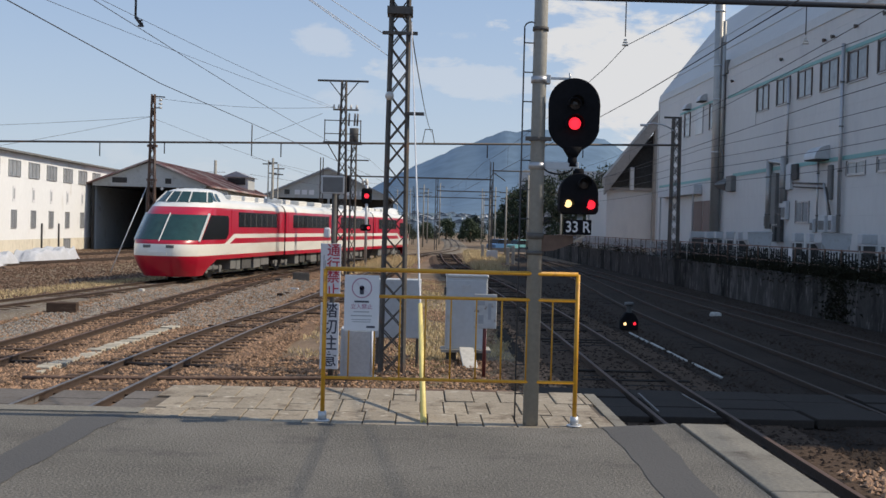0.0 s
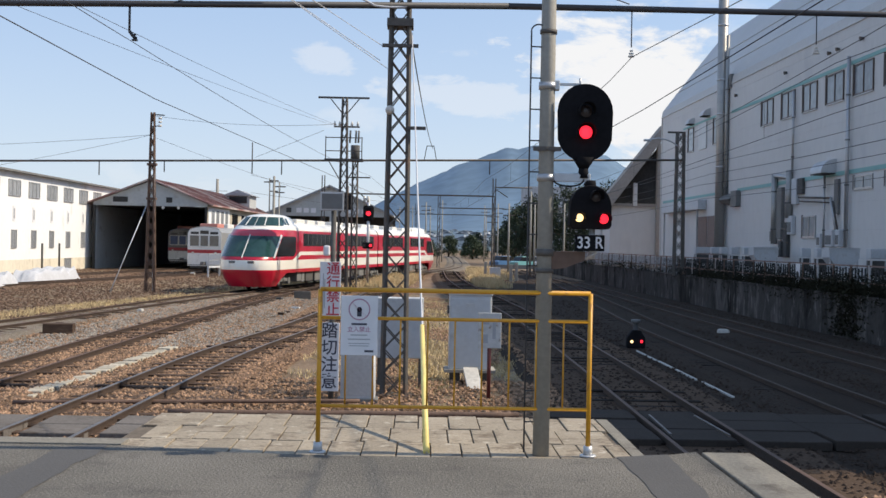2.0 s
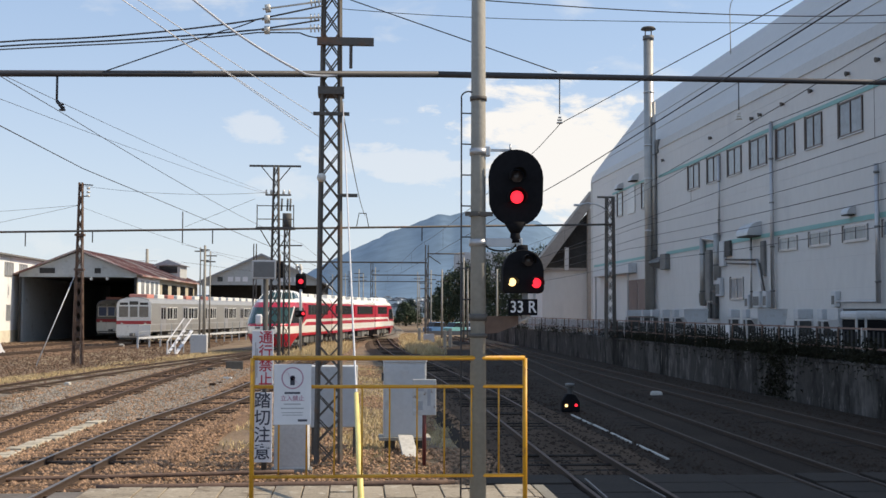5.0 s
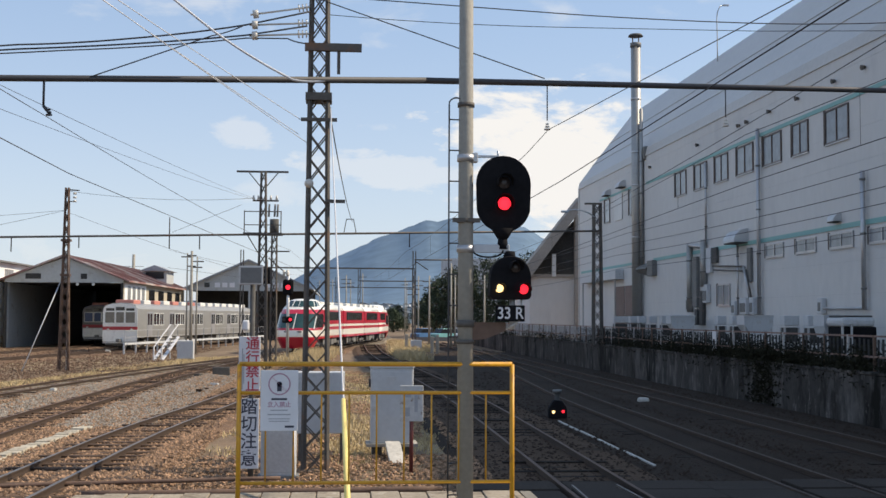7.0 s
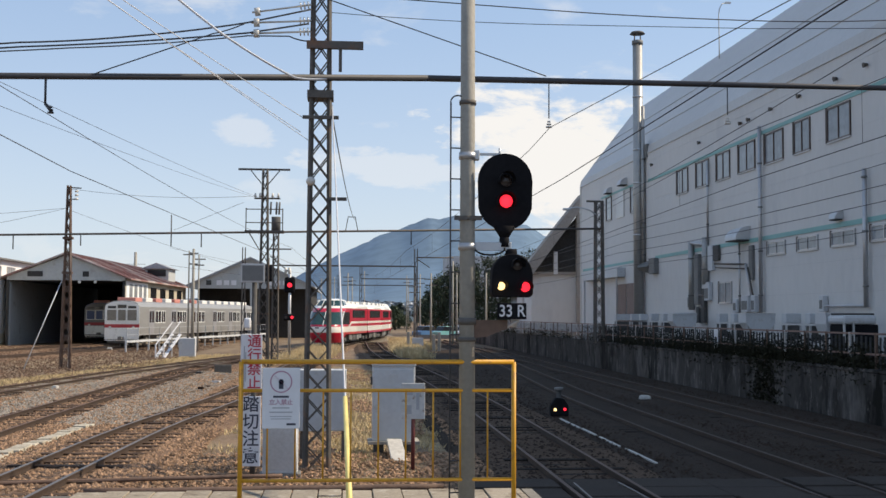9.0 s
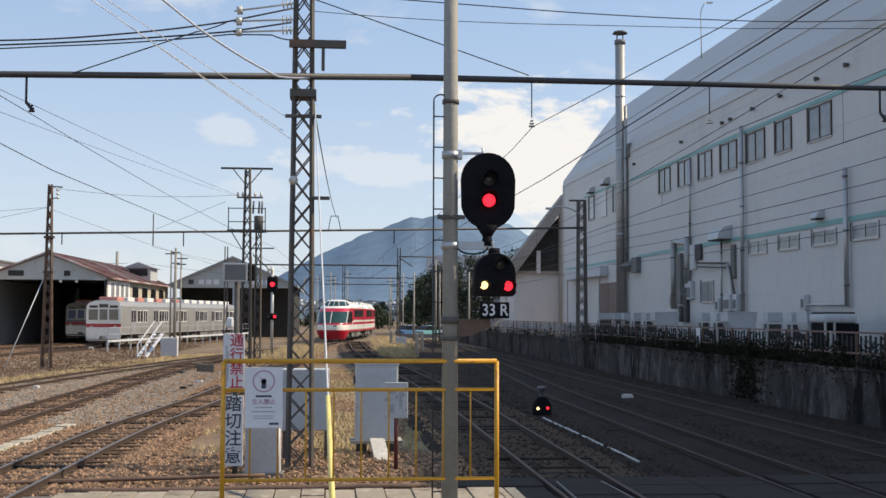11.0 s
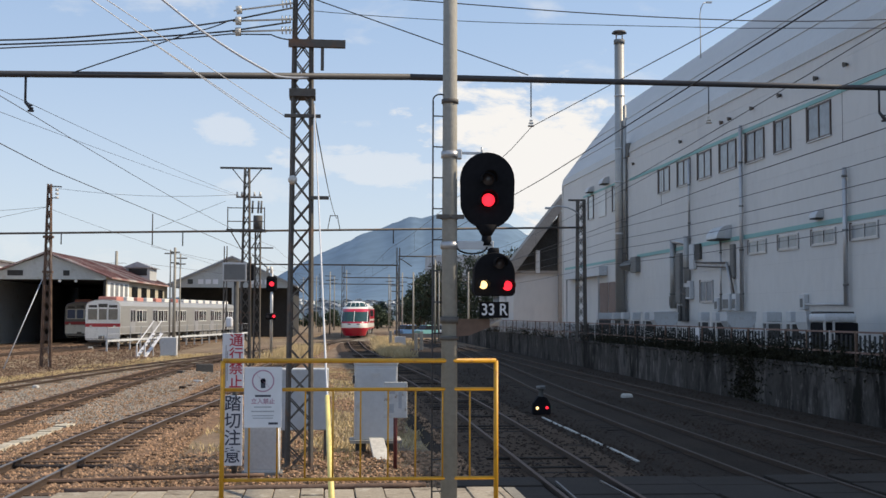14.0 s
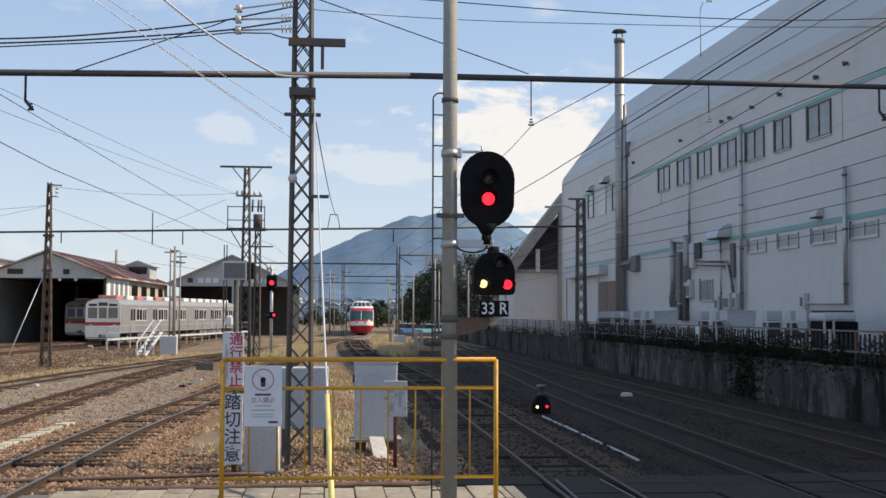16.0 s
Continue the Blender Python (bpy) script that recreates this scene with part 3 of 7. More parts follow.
setting("apron_edge", b_box(1.565, 1.66, 8.55, 10.4, -1.5, -0.015), "coping", "narrow concrete edge of the paved apron", "kerb")

# ---- staff crossing of panels over the tracks ----
def crossing(x0, x1, y0, y1, words, material="panel"):
    cp = thing("crossing_panel", words, "crossing panel", None, "panels of the staff crossing", "structure")
    n = max(2, round((y1 - y0) / 0.9))
    for i in range(n):
        ya, yb = y0 + (y1 - y0) * i / n, y0 + (y1 - y0) * (i + 1) / n
        part("board", b_bbox(x0 + rnd.uniform(0, 0.02), x1 - rnd.uniform(0, 0.02), ya + 0.012, yb - 0.012, RAIL - 0.16, RAIL - 0.005 - rnd.uniform(0, 0.03), r=0.015), material, cp)


for x0, x1 in ((1.9, 3.36), (3.52, 4.42), (4.58, 5.75), (5.77, 7.0), (7.16, 8.08), (8.24, 10.3), (10.5, 11.4)):
    crossing(x0, x1, 16.2, 19.0, "panel of a staff crossing between rails, shade put into its colour")
for x0, x1 in ((-4.32, -3.7), (-5.4, -4.5), (-7.3, -5.58)):
    crossing(x0, x1, 16.0, 17.6, "weathered crossing panel beside the rails in a paler sunlit tone", "panel_sunlit")
bm = bmesh.new()
for x0, y0, x1, y1 in ((3.54, 16.5, 3.60, 18.4), (4.37, 16.5, 4.31, 18.4)):
    bar(bm, (x0, y0, RAIL - 0.004), (x1, y1, RAIL - 0.004), 0.03, 0.03)
single("guard_rail", bm, "rail_top", "short worn guard rails along the crossing", "guard rail")
for x, y, l in ((5.88, 22.0, 2.4), (5.85, 24.8, 2.0), (5.85, 27.2, 1.6), (5.82, 29.0, 2.6)):
    single("ground_marking", b_bbox(x - 0.03, x + 0.03, y, y + l, GROUND - 0.03, GROUND + 0.095, r=0.01), "white_line", "white-painted low strip on the dark ballast", "marking", "white strips between the tracks")
yy = 20.4
for i in range(25):
    x = -6.75 + 0.045 * (yy - 20.4) + rnd.uniform(-0.05, 0.05)
    single("cable_trough_lid", b_bbox(x - 0.16, x + 0.16, yy, yy + 0.36, GROUND - 0.02, GROUND + 0.125 + rnd.uniform(-0.02, 0.02), r=0.015), "trough", "pale concrete cable trough lid beside the track", "trough lid", "cable trough lids in a row")
    yy += 0.38 if i < 20 else 0.44
# low timbers and cables beyond the apron
for p, q, w in (((-6.6, 19.3, GROUND + 0.14), (-1.0, 20.0, GROUND + 0.16), 0.07), ((-3.9, 18.4, GROUND + 0.15), (1.6, 18.9, GROUND + 0.12), 0.10)):
    bm = bmesh.new()
    pts = [Vector(p).lerp(Vector(q), u / 12) + Vector((0, 0.12 * noise.noise((u * 0.7, w * 50, 0)), 0.05 * noise.noise((u, 3, 0)))) for u in range(13)]
    tube(bm, pts, w / 2, 8)
    single("cable_pipe", bm, "rust_steel", "long dark cable pipe lying on the ballast", "pipe")

# ---- yellow fence ----
FY = 8.465
fence = thing("safety_fence", "yellow tubular steel fence with chipped paint on the platform end", "fence", pose(0.25, FY, 0))
for sx in (-0.97, 0.97):
    p = part("post", b_rod((sx, 0, 0.0), (sx, 0, 1.17), 0.017, seg=12), "yellow", fence)
    bm = bmesh.new()
    rod(bm, (sx, 0, 0.001), (sx, 0, 0.012), 0.062, 0.055, 14)
    rod(bm, (sx, 0, 0.012), (sx, 0, 0.075), 0.034, 0.032, 14)
    part("foot", bm, "galv", p, "galvanised foot socket")
for z, r in ((1.17, 0.017), (0.967, 0.013), (0.335, 0.013)):
    part("rail", b_rod((-0.97, 0, z), (0.97, 0, z), r, seg=12), "yellow", fence)
for i in range(9):
    x = -0.97 + 1.94 * (0.097 + 0.1007 * i)
    part("baluster", b_rod((x, 0, 0.335), (x, 0, 0.967), 0.0065), "yellow", fence)
board = thing("prohibition_sign", "white rectangular no-entry sign hung on the yellow fence", "sign", pose(-0.437, FY - 0.028, 0.915))
part("plate", b_bbox(-0.132, 0.132, -0.004, 0.004, -0.213, 0.213, r=0.003), "sign_white", board)
bm = bmesh.new()
for i in range(40):
    a0, a1 = 2 * math.pi * i / 40, 2 * math.pi * (i + 1) / 40
    bm.faces.new([bm.verts.new((math.cos(a) * r, -0.006, 0.115 + math.sin(a) * r)) for a, r in ((a0, 0.078), (a1, 0.078), (a1, 0.069), (a0, 0.069))])
bar(bm, (-0.05, -0.0065, 0.165), (0.05, -0.0065, 0.065), 0.009, 0.001)
part("ring", bm, "ink_plum", board, "plum-coloured ring and slash")
bm = bmesh.new()
rod(bm, (0, -0.0050, 0.115), (0, -0.0056, 0.115), 0.02, seg=6)
box(bm, -0.016, 0.016, -0.0056, -0.005, 0.065, 0.125)
part("symbol", bm, "ink", board)
for z, w, h, m in ((0.010, 0.11, 0.014, "ink"), (-0.068, 0.12, 0.008, "ink_pale"), (-0.098, 0.16, 0.008, "ink_pale"), (-0.128, 0.15, 0.006, "ink_pale"), (-0.145, 0.14, 0.006, "ink_pale")):
    part("text_bar", b_box(-w / 2, w / 2, -0.0052, -0.0041, z - h / 2, z + h / 2), m, board)
part("text_bar", b_box(0.04, 0.105, -0.0052, -0.0041, -0.190, -0.175), "ink", board)
lettering("立入禁止", 0.042, "ink_plum", board, pose(0, -0.005, -0.03))

# ---- signal pole ----
PX, PY = 0.885, 8.50
sp = thing("signal_pole", "round grey concrete pole with ladder carrying the signals", "pole", pose(PX, PY, 0))
part("pole", b_rod((0, 0, 0), (0, 0, 5.2), 0.060, 0.048, 24), "pole_concrete", sp)
lad = part("ladder", b_rod((-0.125, -0.02, 0.02), (-0.125, -0.02, 3.05), 0.006), "wire", sp)
for i in range(13):
    z = 0.24 + 0.225 * i
    part("rung", b_rod((-0.127, -0.02, z), (-0.045, -0.01, z), 0.005), "wire", lad)
bm = bmesh.new()
tube(bm, [(-0.072 - 0.055 * math.cos(math.pi * i / 8), -0.02, 3.05 + 0.05 * math.sin(math.pi * i / 8)) for i in range(9)], 0.006)
part("ladder_hook", bm, "wire", lad)
for z, h, r in ((3.05, 0.03, 0.062), (2.66, 0.05, 0.064), (2.205, 0.03, 0.066), (2.0, 0.05, 0.066), (1.46, 0.05, 0.068), (1.33, 0.03, 0.068)):
    part("clamp_band", b_rod((0, 0, z - h / 2), (0, 0, z + h / 2), r, seg=24), "frame_alu" if z in (2.66, 2.0) else "lattice", sp)
bm = bmesh.new()
bar(bm, (-0.10, -0.05, 2.205), (0.10, -0.05, 2.205), 0.03)
part("step_bar", bm, "lattice", sp)
bm = bmesh.new()
bbox(bm, 0.04, 0.085, -0.035, 0.035, 2.63, 2.70, r=0.006)
bar(bm, (0.085, 0, 2.675), (0.235, 0, 2.675), 0.018)
rod(bm, (0.235, 0, 2.66), (0.235, 0, 2.72), 0.008)
part("upper_bracket", bm, "galv", sp)
bm = bmesh.new()
box(bm, 0.04, 0.30, -0.03, 0.03, 1.975, 2.025)
part("middle_bracket", bm, "paint_grey", sp)
bm = bmesh.new()
prism(bm, [(0.03, 1.47), (0.29, 1.47), (0.29, 1.41), (0.14, 1.35), (0.03, 1.34)], -0.03, 0.03)
part("lower_bracket", bm, "rust_steel", sp)
bm = bmesh.new()
tube(bm, [(0.16 - 0.11 * math.cos(math.pi * i / 10), -0.03, 1.99 - 0.05 * math.sin(math.pi * i / 10)) for i in range(11)], 0.007)
part("cable_loop", bm, "rubber", sp)
bm = bmesh.new()
cab = [(0.395, -0.05, 1.72), (0.405, -0.05, 1.60), (0.40, -0.05, 1.52), (0.36, -0.04, 1.46), (0.29, -0.02, 1.42)]
tube(bm, cab, 0.010)
part("conduit", bm, "galv", sp)


def lamp(parent, x, z, r, material, hood=True):
    bm = bmesh.new()
    bmesh.ops.create_uvsphere(bm, u_segments=20, v_segments=10, radius=r)
    bmesh.ops.scale(bm, vec=(1, 0.35, 1), verts=bm.verts)
    bmesh.ops.translate(bm, vec=(x, -0.055, z), verts=bm.verts)
    for f in bm.faces:
        f.smooth = True
    ln = part("lens", bm, material, parent, {"lamp_red": "glowing red lens", "lamp_white": "glowing warm white lens"}.get(material, "unlit dark lens"))
    if hood:
        bm = bmesh.new()
        for i in range(14):
            a, b = math.radians(-20 + 220 * i / 14), math.radians(-20 + 220 * (i + 1) / 14)
            R = r * 1.22
            q = [(x + R * math.cos(t) * k, yy_, z + R * math.sin(t) * k) for t, yy_, k in ((a, -0.04, 1), (b, -0.04, 1), (b, -0.17, 0.96), (a, -0.17, 0.96))]
            bm.faces.new([bm.verts.new(v) for v in q])
            q = [(x + R * math.cos(t) * k, yy_, z + R * math.sin(t) * k) for t, yy_, k in ((a, -0.04, 1.05), (b, -0.04, 1.05), (b, -0.17, 1.01), (a, -0.17, 1.01))]
            bm.faces.new([bm.verts.new(v) for v in q[::-1]])
        part("hood", bm, "signal_black", parent)
    return ln


sg = thing("main_signal", "black oval two-lamp railway signal showing red", "signal", pose(1.155, 8.46, 0))
bm = bmesh.new()
outline = []
for i in range(28):
    a = 2 * math.pi * i / 28
    c = 2.475 if math.sin(a) >= 0 else 2.322
    outline.append((0.2 * math.cos(a), c + 0.203 * math.sin(a)))
prism(bm, outline, -0.008, 0.008)
bmesh.ops.bevel(bm, geom=[e for e in bm.edges if len(e.link_faces) == 2 and any(len(f.verts) > 4 for f in e.link_faces)], offset=0.006, segments=2, affect="EDGES")
part("backboard", bm, "signal_black", sg)
bm = bmesh.new()
bbox(bm, -0.10, 0.10, 0.0, 0.16, 2.20, 2.60, r=0.02)
rod(bm, (0, 0.04, 2.07), (0, 0.04, 2.15), 0.034, 0.085, 16)
rod(bm, (0, 0.04, 2.0), (0, 0.04, 2.072), 0.042, 0.034, 16)
part("housing", bm, "signal_black", sg)
part("bracket", b_bbox(PX - 1.165, 0.05, 0.02, 0.075, 1.985, 2.035, r=0.006), "galv", sg, "grey steel bracket to the pole")
lamp(sg, 0, 2.475, 0.045, "lamp_dead")
lamp(sg, 0, 2.325, 0.047, "lamp_red", hood=False)
bm = bmesh.new()
for i in range(16):
    a, b = math.radians(-30 + 240 * i / 16), math.radians(-30 + 240 * (i + 1) / 16)
    bm.faces.new([bm.verts.new((0.066 * math.cos(t), yy_, 2.325 + 0.066 * math.sin(t))) for t, yy_ in ((a, -0.01), (b, -0.01), (b, -0.13), (a, -0.13))])
part("hood", bm, "signal_black", sg)

s2 = thing("shunting_signal", "black three-lamp shunting signal showing white and red", "signal", pose(1.205, 8.44, 0))
bm = bmesh.new()
prism(bm, [(-0.15, 1.66), (-0.13, 1.635), (0.13, 1.635), (0.15, 1.66)] + [(0.147 * math.cos(math.pi * k / 12), 1.80 + 0.15 * math.sin(math.pi * k / 12)) for k in range(13)], -0.02, 0.12)
bmesh.ops.bevel(bm, geom=list(bm.edges), offset=0.006, segments=1, affect="EDGES")
part("housing", bm, "signal_black", s2)
bm = bmesh.new()
rod(bm, (0.0, 0.05, 1.93), (0.0, 0.05, 1.985), 0.045, 0.04, 16)
part("cap", bm, "signal_black", s2)
part("stem", b_rod((0.02, 0.05, 1.42), (0.02, 0.05, 1.66), 0.022, seg=12), "galv", s2)
lamp(s2, -0.088, 1.713, 0.029, "lamp_white")
lamp(s2, 0.086, 1.708, 0.035, "lamp_red")
lamp(s2, 0.03, 1.865, 0.038, "lamp_dead")
pl = thing("number_plate", "small black plate with white signal number", "plate", pose(1.200, 8.42, 1.535))
part("plate", b_bbox(-0.105, 0.105, -0.006, 0.006, -0.058, 0.058, r=0.004), "signal_black", pl)
lettering("33 R", 0.118, "sign_white", pl, pose(0, -0.009, -0.002), squeeze=0.86)

# ---- lattice masts, beams ----
def lattice(parent, w0, w1, z0, z1, panel, leg=0.05, lace=0.028, material="lattice", single_laces=False):
    """A square steel lattice mast: four angle legs and crossed lacing on each face."""
    wid = lambda z: w0 + (w1 - w0) * (z - z0) / (z1 - z0)
    for sx in (-1, 1):
        for sy in (-1, 1):
            part("leg", b_bar((sx * w0 / 2, sy * w0 / 2, z0), (sx * w1 / 2, sy * w1 / 2, z1), leg), material, parent)
    n = max(1, round((z1 - z0) / panel))
    for face in range(4):
        bm = bmesh.new()
        for i in range(n):
            za, zb = z0 + (z1 - z0) * i / n, z0 + (z1 - z0) * (i + 1) / n
            a, b = wid(za) / 2, wid(zb) / 2
            for s in (-1, 1):
                p, q = Vector((-s * a, -a, za)), Vector((s * b, -b, zb))
                r = Matrix.Rotation(face * math.pi / 2, 3, "Z")
                if single_laces:
                    part("lace", b_bar(r @ p, r @ q, lace, lace * 0.55), material, parent)
                else:
                    bar(bm, r @ p, r @ q, lace, lace * 0.7)
        if single_laces:
            bm.free()
        else:
            tagged(part("lacing", bm, material, parent), kind="stuff")


mast = thing("lattice_mast", "dark riveted steel lattice mast carrying the wires", "mast", pose(-0.47, 21.8, GROUND))
lattice(mast, 0.43, 0.27, 0, 10.2, 0.44, 0.062, 0.04, single_laces=True)
part("base", b_bbox(-0.33, 0.33, -0.33, 0.33, -0.1, 0.06, r=0.02), "joint", mast)
part("crossarm", b_box(-0.26, 0.78, -0.26, -0.16, 7.72, 7.86), "lattice", mast)
part("stay", b_bar((0.36, -0.2, 7.3), (0.36, -0.2, 7.75), 0.06), "lattice", mast)
for z, w in ((6.88, 0.24),):
    part("collar", b_box(-w, w, -0.24, 0.24, z - 0.07, z + 0.07), "lattice", mast)
for z, x0 in ((6.45, -0.32), (4.95, 0.14)):
    part("peg_bar", b_bar((x0, -0.2, z), (0.34 if x0 < 0 else 0.5, -0.2, z), 0.06), "lattice", mast)
bm = bmesh.new()
bmesh.ops.create_uvsphere(bm, u_segments=12, v_segments=8, radius=0.085)
bmesh.ops.translate(bm, vec=(-0.16, -0.22, 5.27), verts=bm.verts)
part("lamp_globe", bm, "ceramic", mast, "small white globe")
for z, ln_ in ((8.55, 1.9), (8.25, 1.9), (8.05, 1.9)):
    bm = bmesh.new()
    d = Vector((-1, 0, -0.16 if z > 8.3 else -0.06)).normalized()
    s = Vector((-0.18, -0.15, z))
    for k in range(3):
        c = s + d * (0.06 + 0.07 * k)
        rod(bm, c - d * 0.012, c + d * 0.012, 0.075, seg=12)
    c = s + d * 1.0
    rod(bm, c - d * 0.05, c + d * 0.05, 0.08, seg=12)
    rod(bm, s, s + d * 1.1, 0.018)
    part("insulator", bm, "ceramic", mast, "pale strain insulator")

beam = thing("span_beam", "long dark steel pipe beam spanning the tracks", "beam")
bm = bmesh.new()
rod(bm, (-16, 21.55, 5.60), (1.5, 21.55, 5.875), 0.06, 0.06, 12)
rod(bm, (1.5, 21.55, 5.875), (14.9, 21.55, 5.87), 0.06, 0.045, 12)
part("pipe", bm, "wire", beam)
for x, l, st in ((-5.38, 0.62, True), (3.76, 0.85, False), (7.16, 0.72, False), (10.52, 0.62, True)):
    z = 5.74 if x < 0 else 5.87
    bm = bmesh.new()
    rod(bm, (x, 21.55, z), (x, 21.55, z - l + 0.15), 0.022 if st else 0.011)
    if st:
        rod(bm, (x, 21.55, z - l + 0.15), (x + 0.12, 21.55, z - l), 0.03)
    h = part("hanger", bm, "wire", beam)
    bm = bmesh.new()
    for k in range(3):
        rod(bm, (x + (0.1 if st else 0), 21.55, z - l + 0.10 - 0.05 * k), (x + (0.1 if st else 0), 21.55, z - l + 0.075 - 0.05 * k), 0.03 + 0.014 * k, seg=12)
    part("insulator", bm, "ceramic" if not st else "wire", h)

for x, hh, w0, w1, words in ((-14.28, 9.5, 0.46, 0.15, "slender rusty lattice mast beside the depot track"), (-4.2, 10.5, 0.55, 0.22, "steel lattice mast with a railed service platform"), (13.62, 7.62, 0.46, 0.36, "dark lattice mast behind the retaining wall")):
    lm = thing("lattice_mast", words, "mast", pose(x, 62.5, GROUND if x < 10 else 0.06))
    lattice(lm, w0, w1, 0, hh, 0.62, 0.075 if x > -10 else 0.06, 0.045, "rust_steel" if x < -10 else "lattice")
    if x < -10:
        part("arm", b_bar((-0.1, 0, hh - 0.1), (0.62, 0, hh - 0.14), 0.06), "lattice", lm)
        part("arm", b_bar((-0.1, 0, hh - 0.75), (0.4, 0, hh - 0.7), 0.05), "lattice", lm)
        for k in range(3):
            part("insulator", b_rod((0.38, 0, hh - 0.75 + 0.2 * k), (0.38, 0, hh - 0.65 + 0.2 * k), 0.09), "ceramic", lm)
        part("cable_run", b_bar((0.2, -0.2, 0), (0.14, -0.1, hh - 3.2), 0.06), "galv", lm)
        for z in (hh - 4.6, hh - 2.8):
            part("collar", b_box(-0.24, 0.24, -0.2, 0.2, z, z + 0.12), "rust_steel", lm)
        part("guy_wire", b_rod((-0.25, 0, hh - 4.9), (-1.6, -2.0, 0), 0.025), "wire_pale", lm)
    elif x < 10:
        part("crossarm", b_bar((-1.4, 0, hh - 0.02), (1.3, 0, hh - 0.02), 0.10), "lattice", lm)
        for s in (-1, 1):
            part("brace", b_bar((s * 0.12, 0, hh - 0.85), (s * 0.75, 0, hh - 0.08), 0.05), "lattice", lm)
        for z in (8.35, 7.65):
            part("rail", b_bar((-0.97, -0.3, z), (0.97, -0.3, z), 0.045), "lattice", lm)
        part("platform", b_box(-1.0, 1.02, -0.45, 0.3, 7.12, 7.24), "lattice", lm)
        for s in (-0.95, 0.95):
            part("upright", b_bar((s, -0.3, 7.2), (s, -0.3, 8.4), 0.05), "lattice", lm)
            part("knee_brace", b_bar((s * 0.85, -0.2, 7.15), (s * 0.25, -0.1, 6.2), 0.05), "lattice", lm)
        part("arm", b_bar((-0.55, 0, 8.95), (0.8, 0, 8.95), 0.08), "lattice", lm)
        for sx in (-0.5, -0.25, 0.4, 0.7):
            part("insulator", b_rod((sx, -0.1, 9.0), (sx, -0.1, 9.22), 0.07, 0.04), "ceramic", lm)
        for sx in (0.3, 0.6, 0.75):
            part("cutout", b_rod((sx, -0.1, 8.1), (sx + 0.03, -0.1, 8.75), 0.05), "under_grey", lm)
    else:
        part("arm", b_bar((-0.68, 0, hh), (0.25, 0, hh), 0.1), "lattice", lm)
        bm = bmesh.new()
        tube(bm, [(-0.15, -0.2, hh - 0.75), (-0.5, -0.2, hh - 0.52), (-0.85, -0.2, hh - 0.40), (-1.25, -0.2, hh - 0.34), (-1.65, -0.2, hh - 0.42)], 0.035, 8)
        part("lamp_arm", bm, "galv", lm, "pale curved lamp arm")
        part("lamp_head", b_bbox(-2.0, -1.6, -0.28, -0.12, hh - 0.52, hh - 0.40, r=0.03), "galv", lm)
tp = thing("transformer_pole", "slim lattice pole carrying a small dark transformer", "pole", pose(-3.8, 66.0, GROUND))
lattice(tp, 0.34, 0.26, 0, 7.6, 0.7, 0.06, 0.04)
part("transformer", b_rod((0.0, -0.2, 7.35), (0.0, -0.2, 8.25), 0.25, seg=14), "under", tp)
part("arm", b_bar((-0.45, 0, 6.48), (0.85, 0, 6.48), 0.07), "lattice", tp)
part("strut", b_bar((-0.3, 0, 6.1), (0.75, 0, 5.2), 0.06), "lattice", tp)
for x in (0.55, 0.75):
    part("insulator", b_rod((x, 0, 5.1), (x, 0, 5.45), 0.07), "ceramic", tp)
beam2 = thing("span_beam", "thin steel beam spanning the yard between lattice masts", "beam")
part("pipe", b_rod((-34, 62.3, 5.21), (13.7, 62.3, 6.2), 0.055), "lattice", beam2)
bm = bmesh.new()
for x, up, dn in ((-9.0, 0.95, 0.7), (-7.45, -0.05, 0.75), (-17.0, 0.0, 0.75), (3.5, 0.0, 0.75), (8.6, 0.0, 0.7), (-13.6, 0.0, 0.6)):
    z = 5.46 + (x + 22) * 0.0207
    part("hanger", b_rod((x, 62.3, z + up), (x, 62.3, z - dn), 0.03), "wire", beam2)
bm = bmesh.new()
bar(bm, (0.04, 62.2, 5.94), (0.17, 62.2, 6.67), 0.04), bar(bm, (0.68, 62.2, 5.95), (0.54, 62.2, 6.67), 0.04), bar(bm, (0.15, 62.2, 6.67), (0.56, 62.2, 6.67), 0.04)
part("bracket", bm, "lattice", beam2)

# ---- the red and white train ----
BANDS = [0.90, 1.10, 1.60, 1.85, 2.05, 2.35, 3.10, 3.22]           # heights at which the livery changes, above the rails
ROOF = [(3.22, 1.43), (3.42, 1.36), (3.56, 1.20), (3.66, 0.90), (3.72, 0.45), (3.735, 0.0)]


def bogie(parent, y):
    bo = part("bogie", b_box(-1.0, 1.0, y - 1.0, y + 1.0, 0.36, 0.62), "under", parent)
    for dy in (-0.95, 0.95):
        for s in (-1, 1):
            bm = bmesh.new()
            rod(bm, (s * 0.50, y + dy, 0.43), (s * 0.62, y + dy, 0.43), 0.43, seg=20)
            part("wheel", bm, "under_grey", bo)
    for s in (-1, 1):
        bm = bmesh.new()
        bbox(bm, s * 1.0 - 0.09, s * 1.0 + 0.09, y - 1.35, y + 1.35, 0.42, 0.60, r=0.03)
        for dy in (-0.95, 0.95):
            bbox(bm, s * 1.02 - 0.12, s * 1.02 + 0.12, y + dy - 0.16, y + dy + 0.16, 0.28, 0.62, r=0.03)
        rod(bm, (s * 1.0, y, 0.35), (s * 1.0, y, 0.80), 0.16, seg=12)
        part("side_frame", bm, "under_grey", bo)


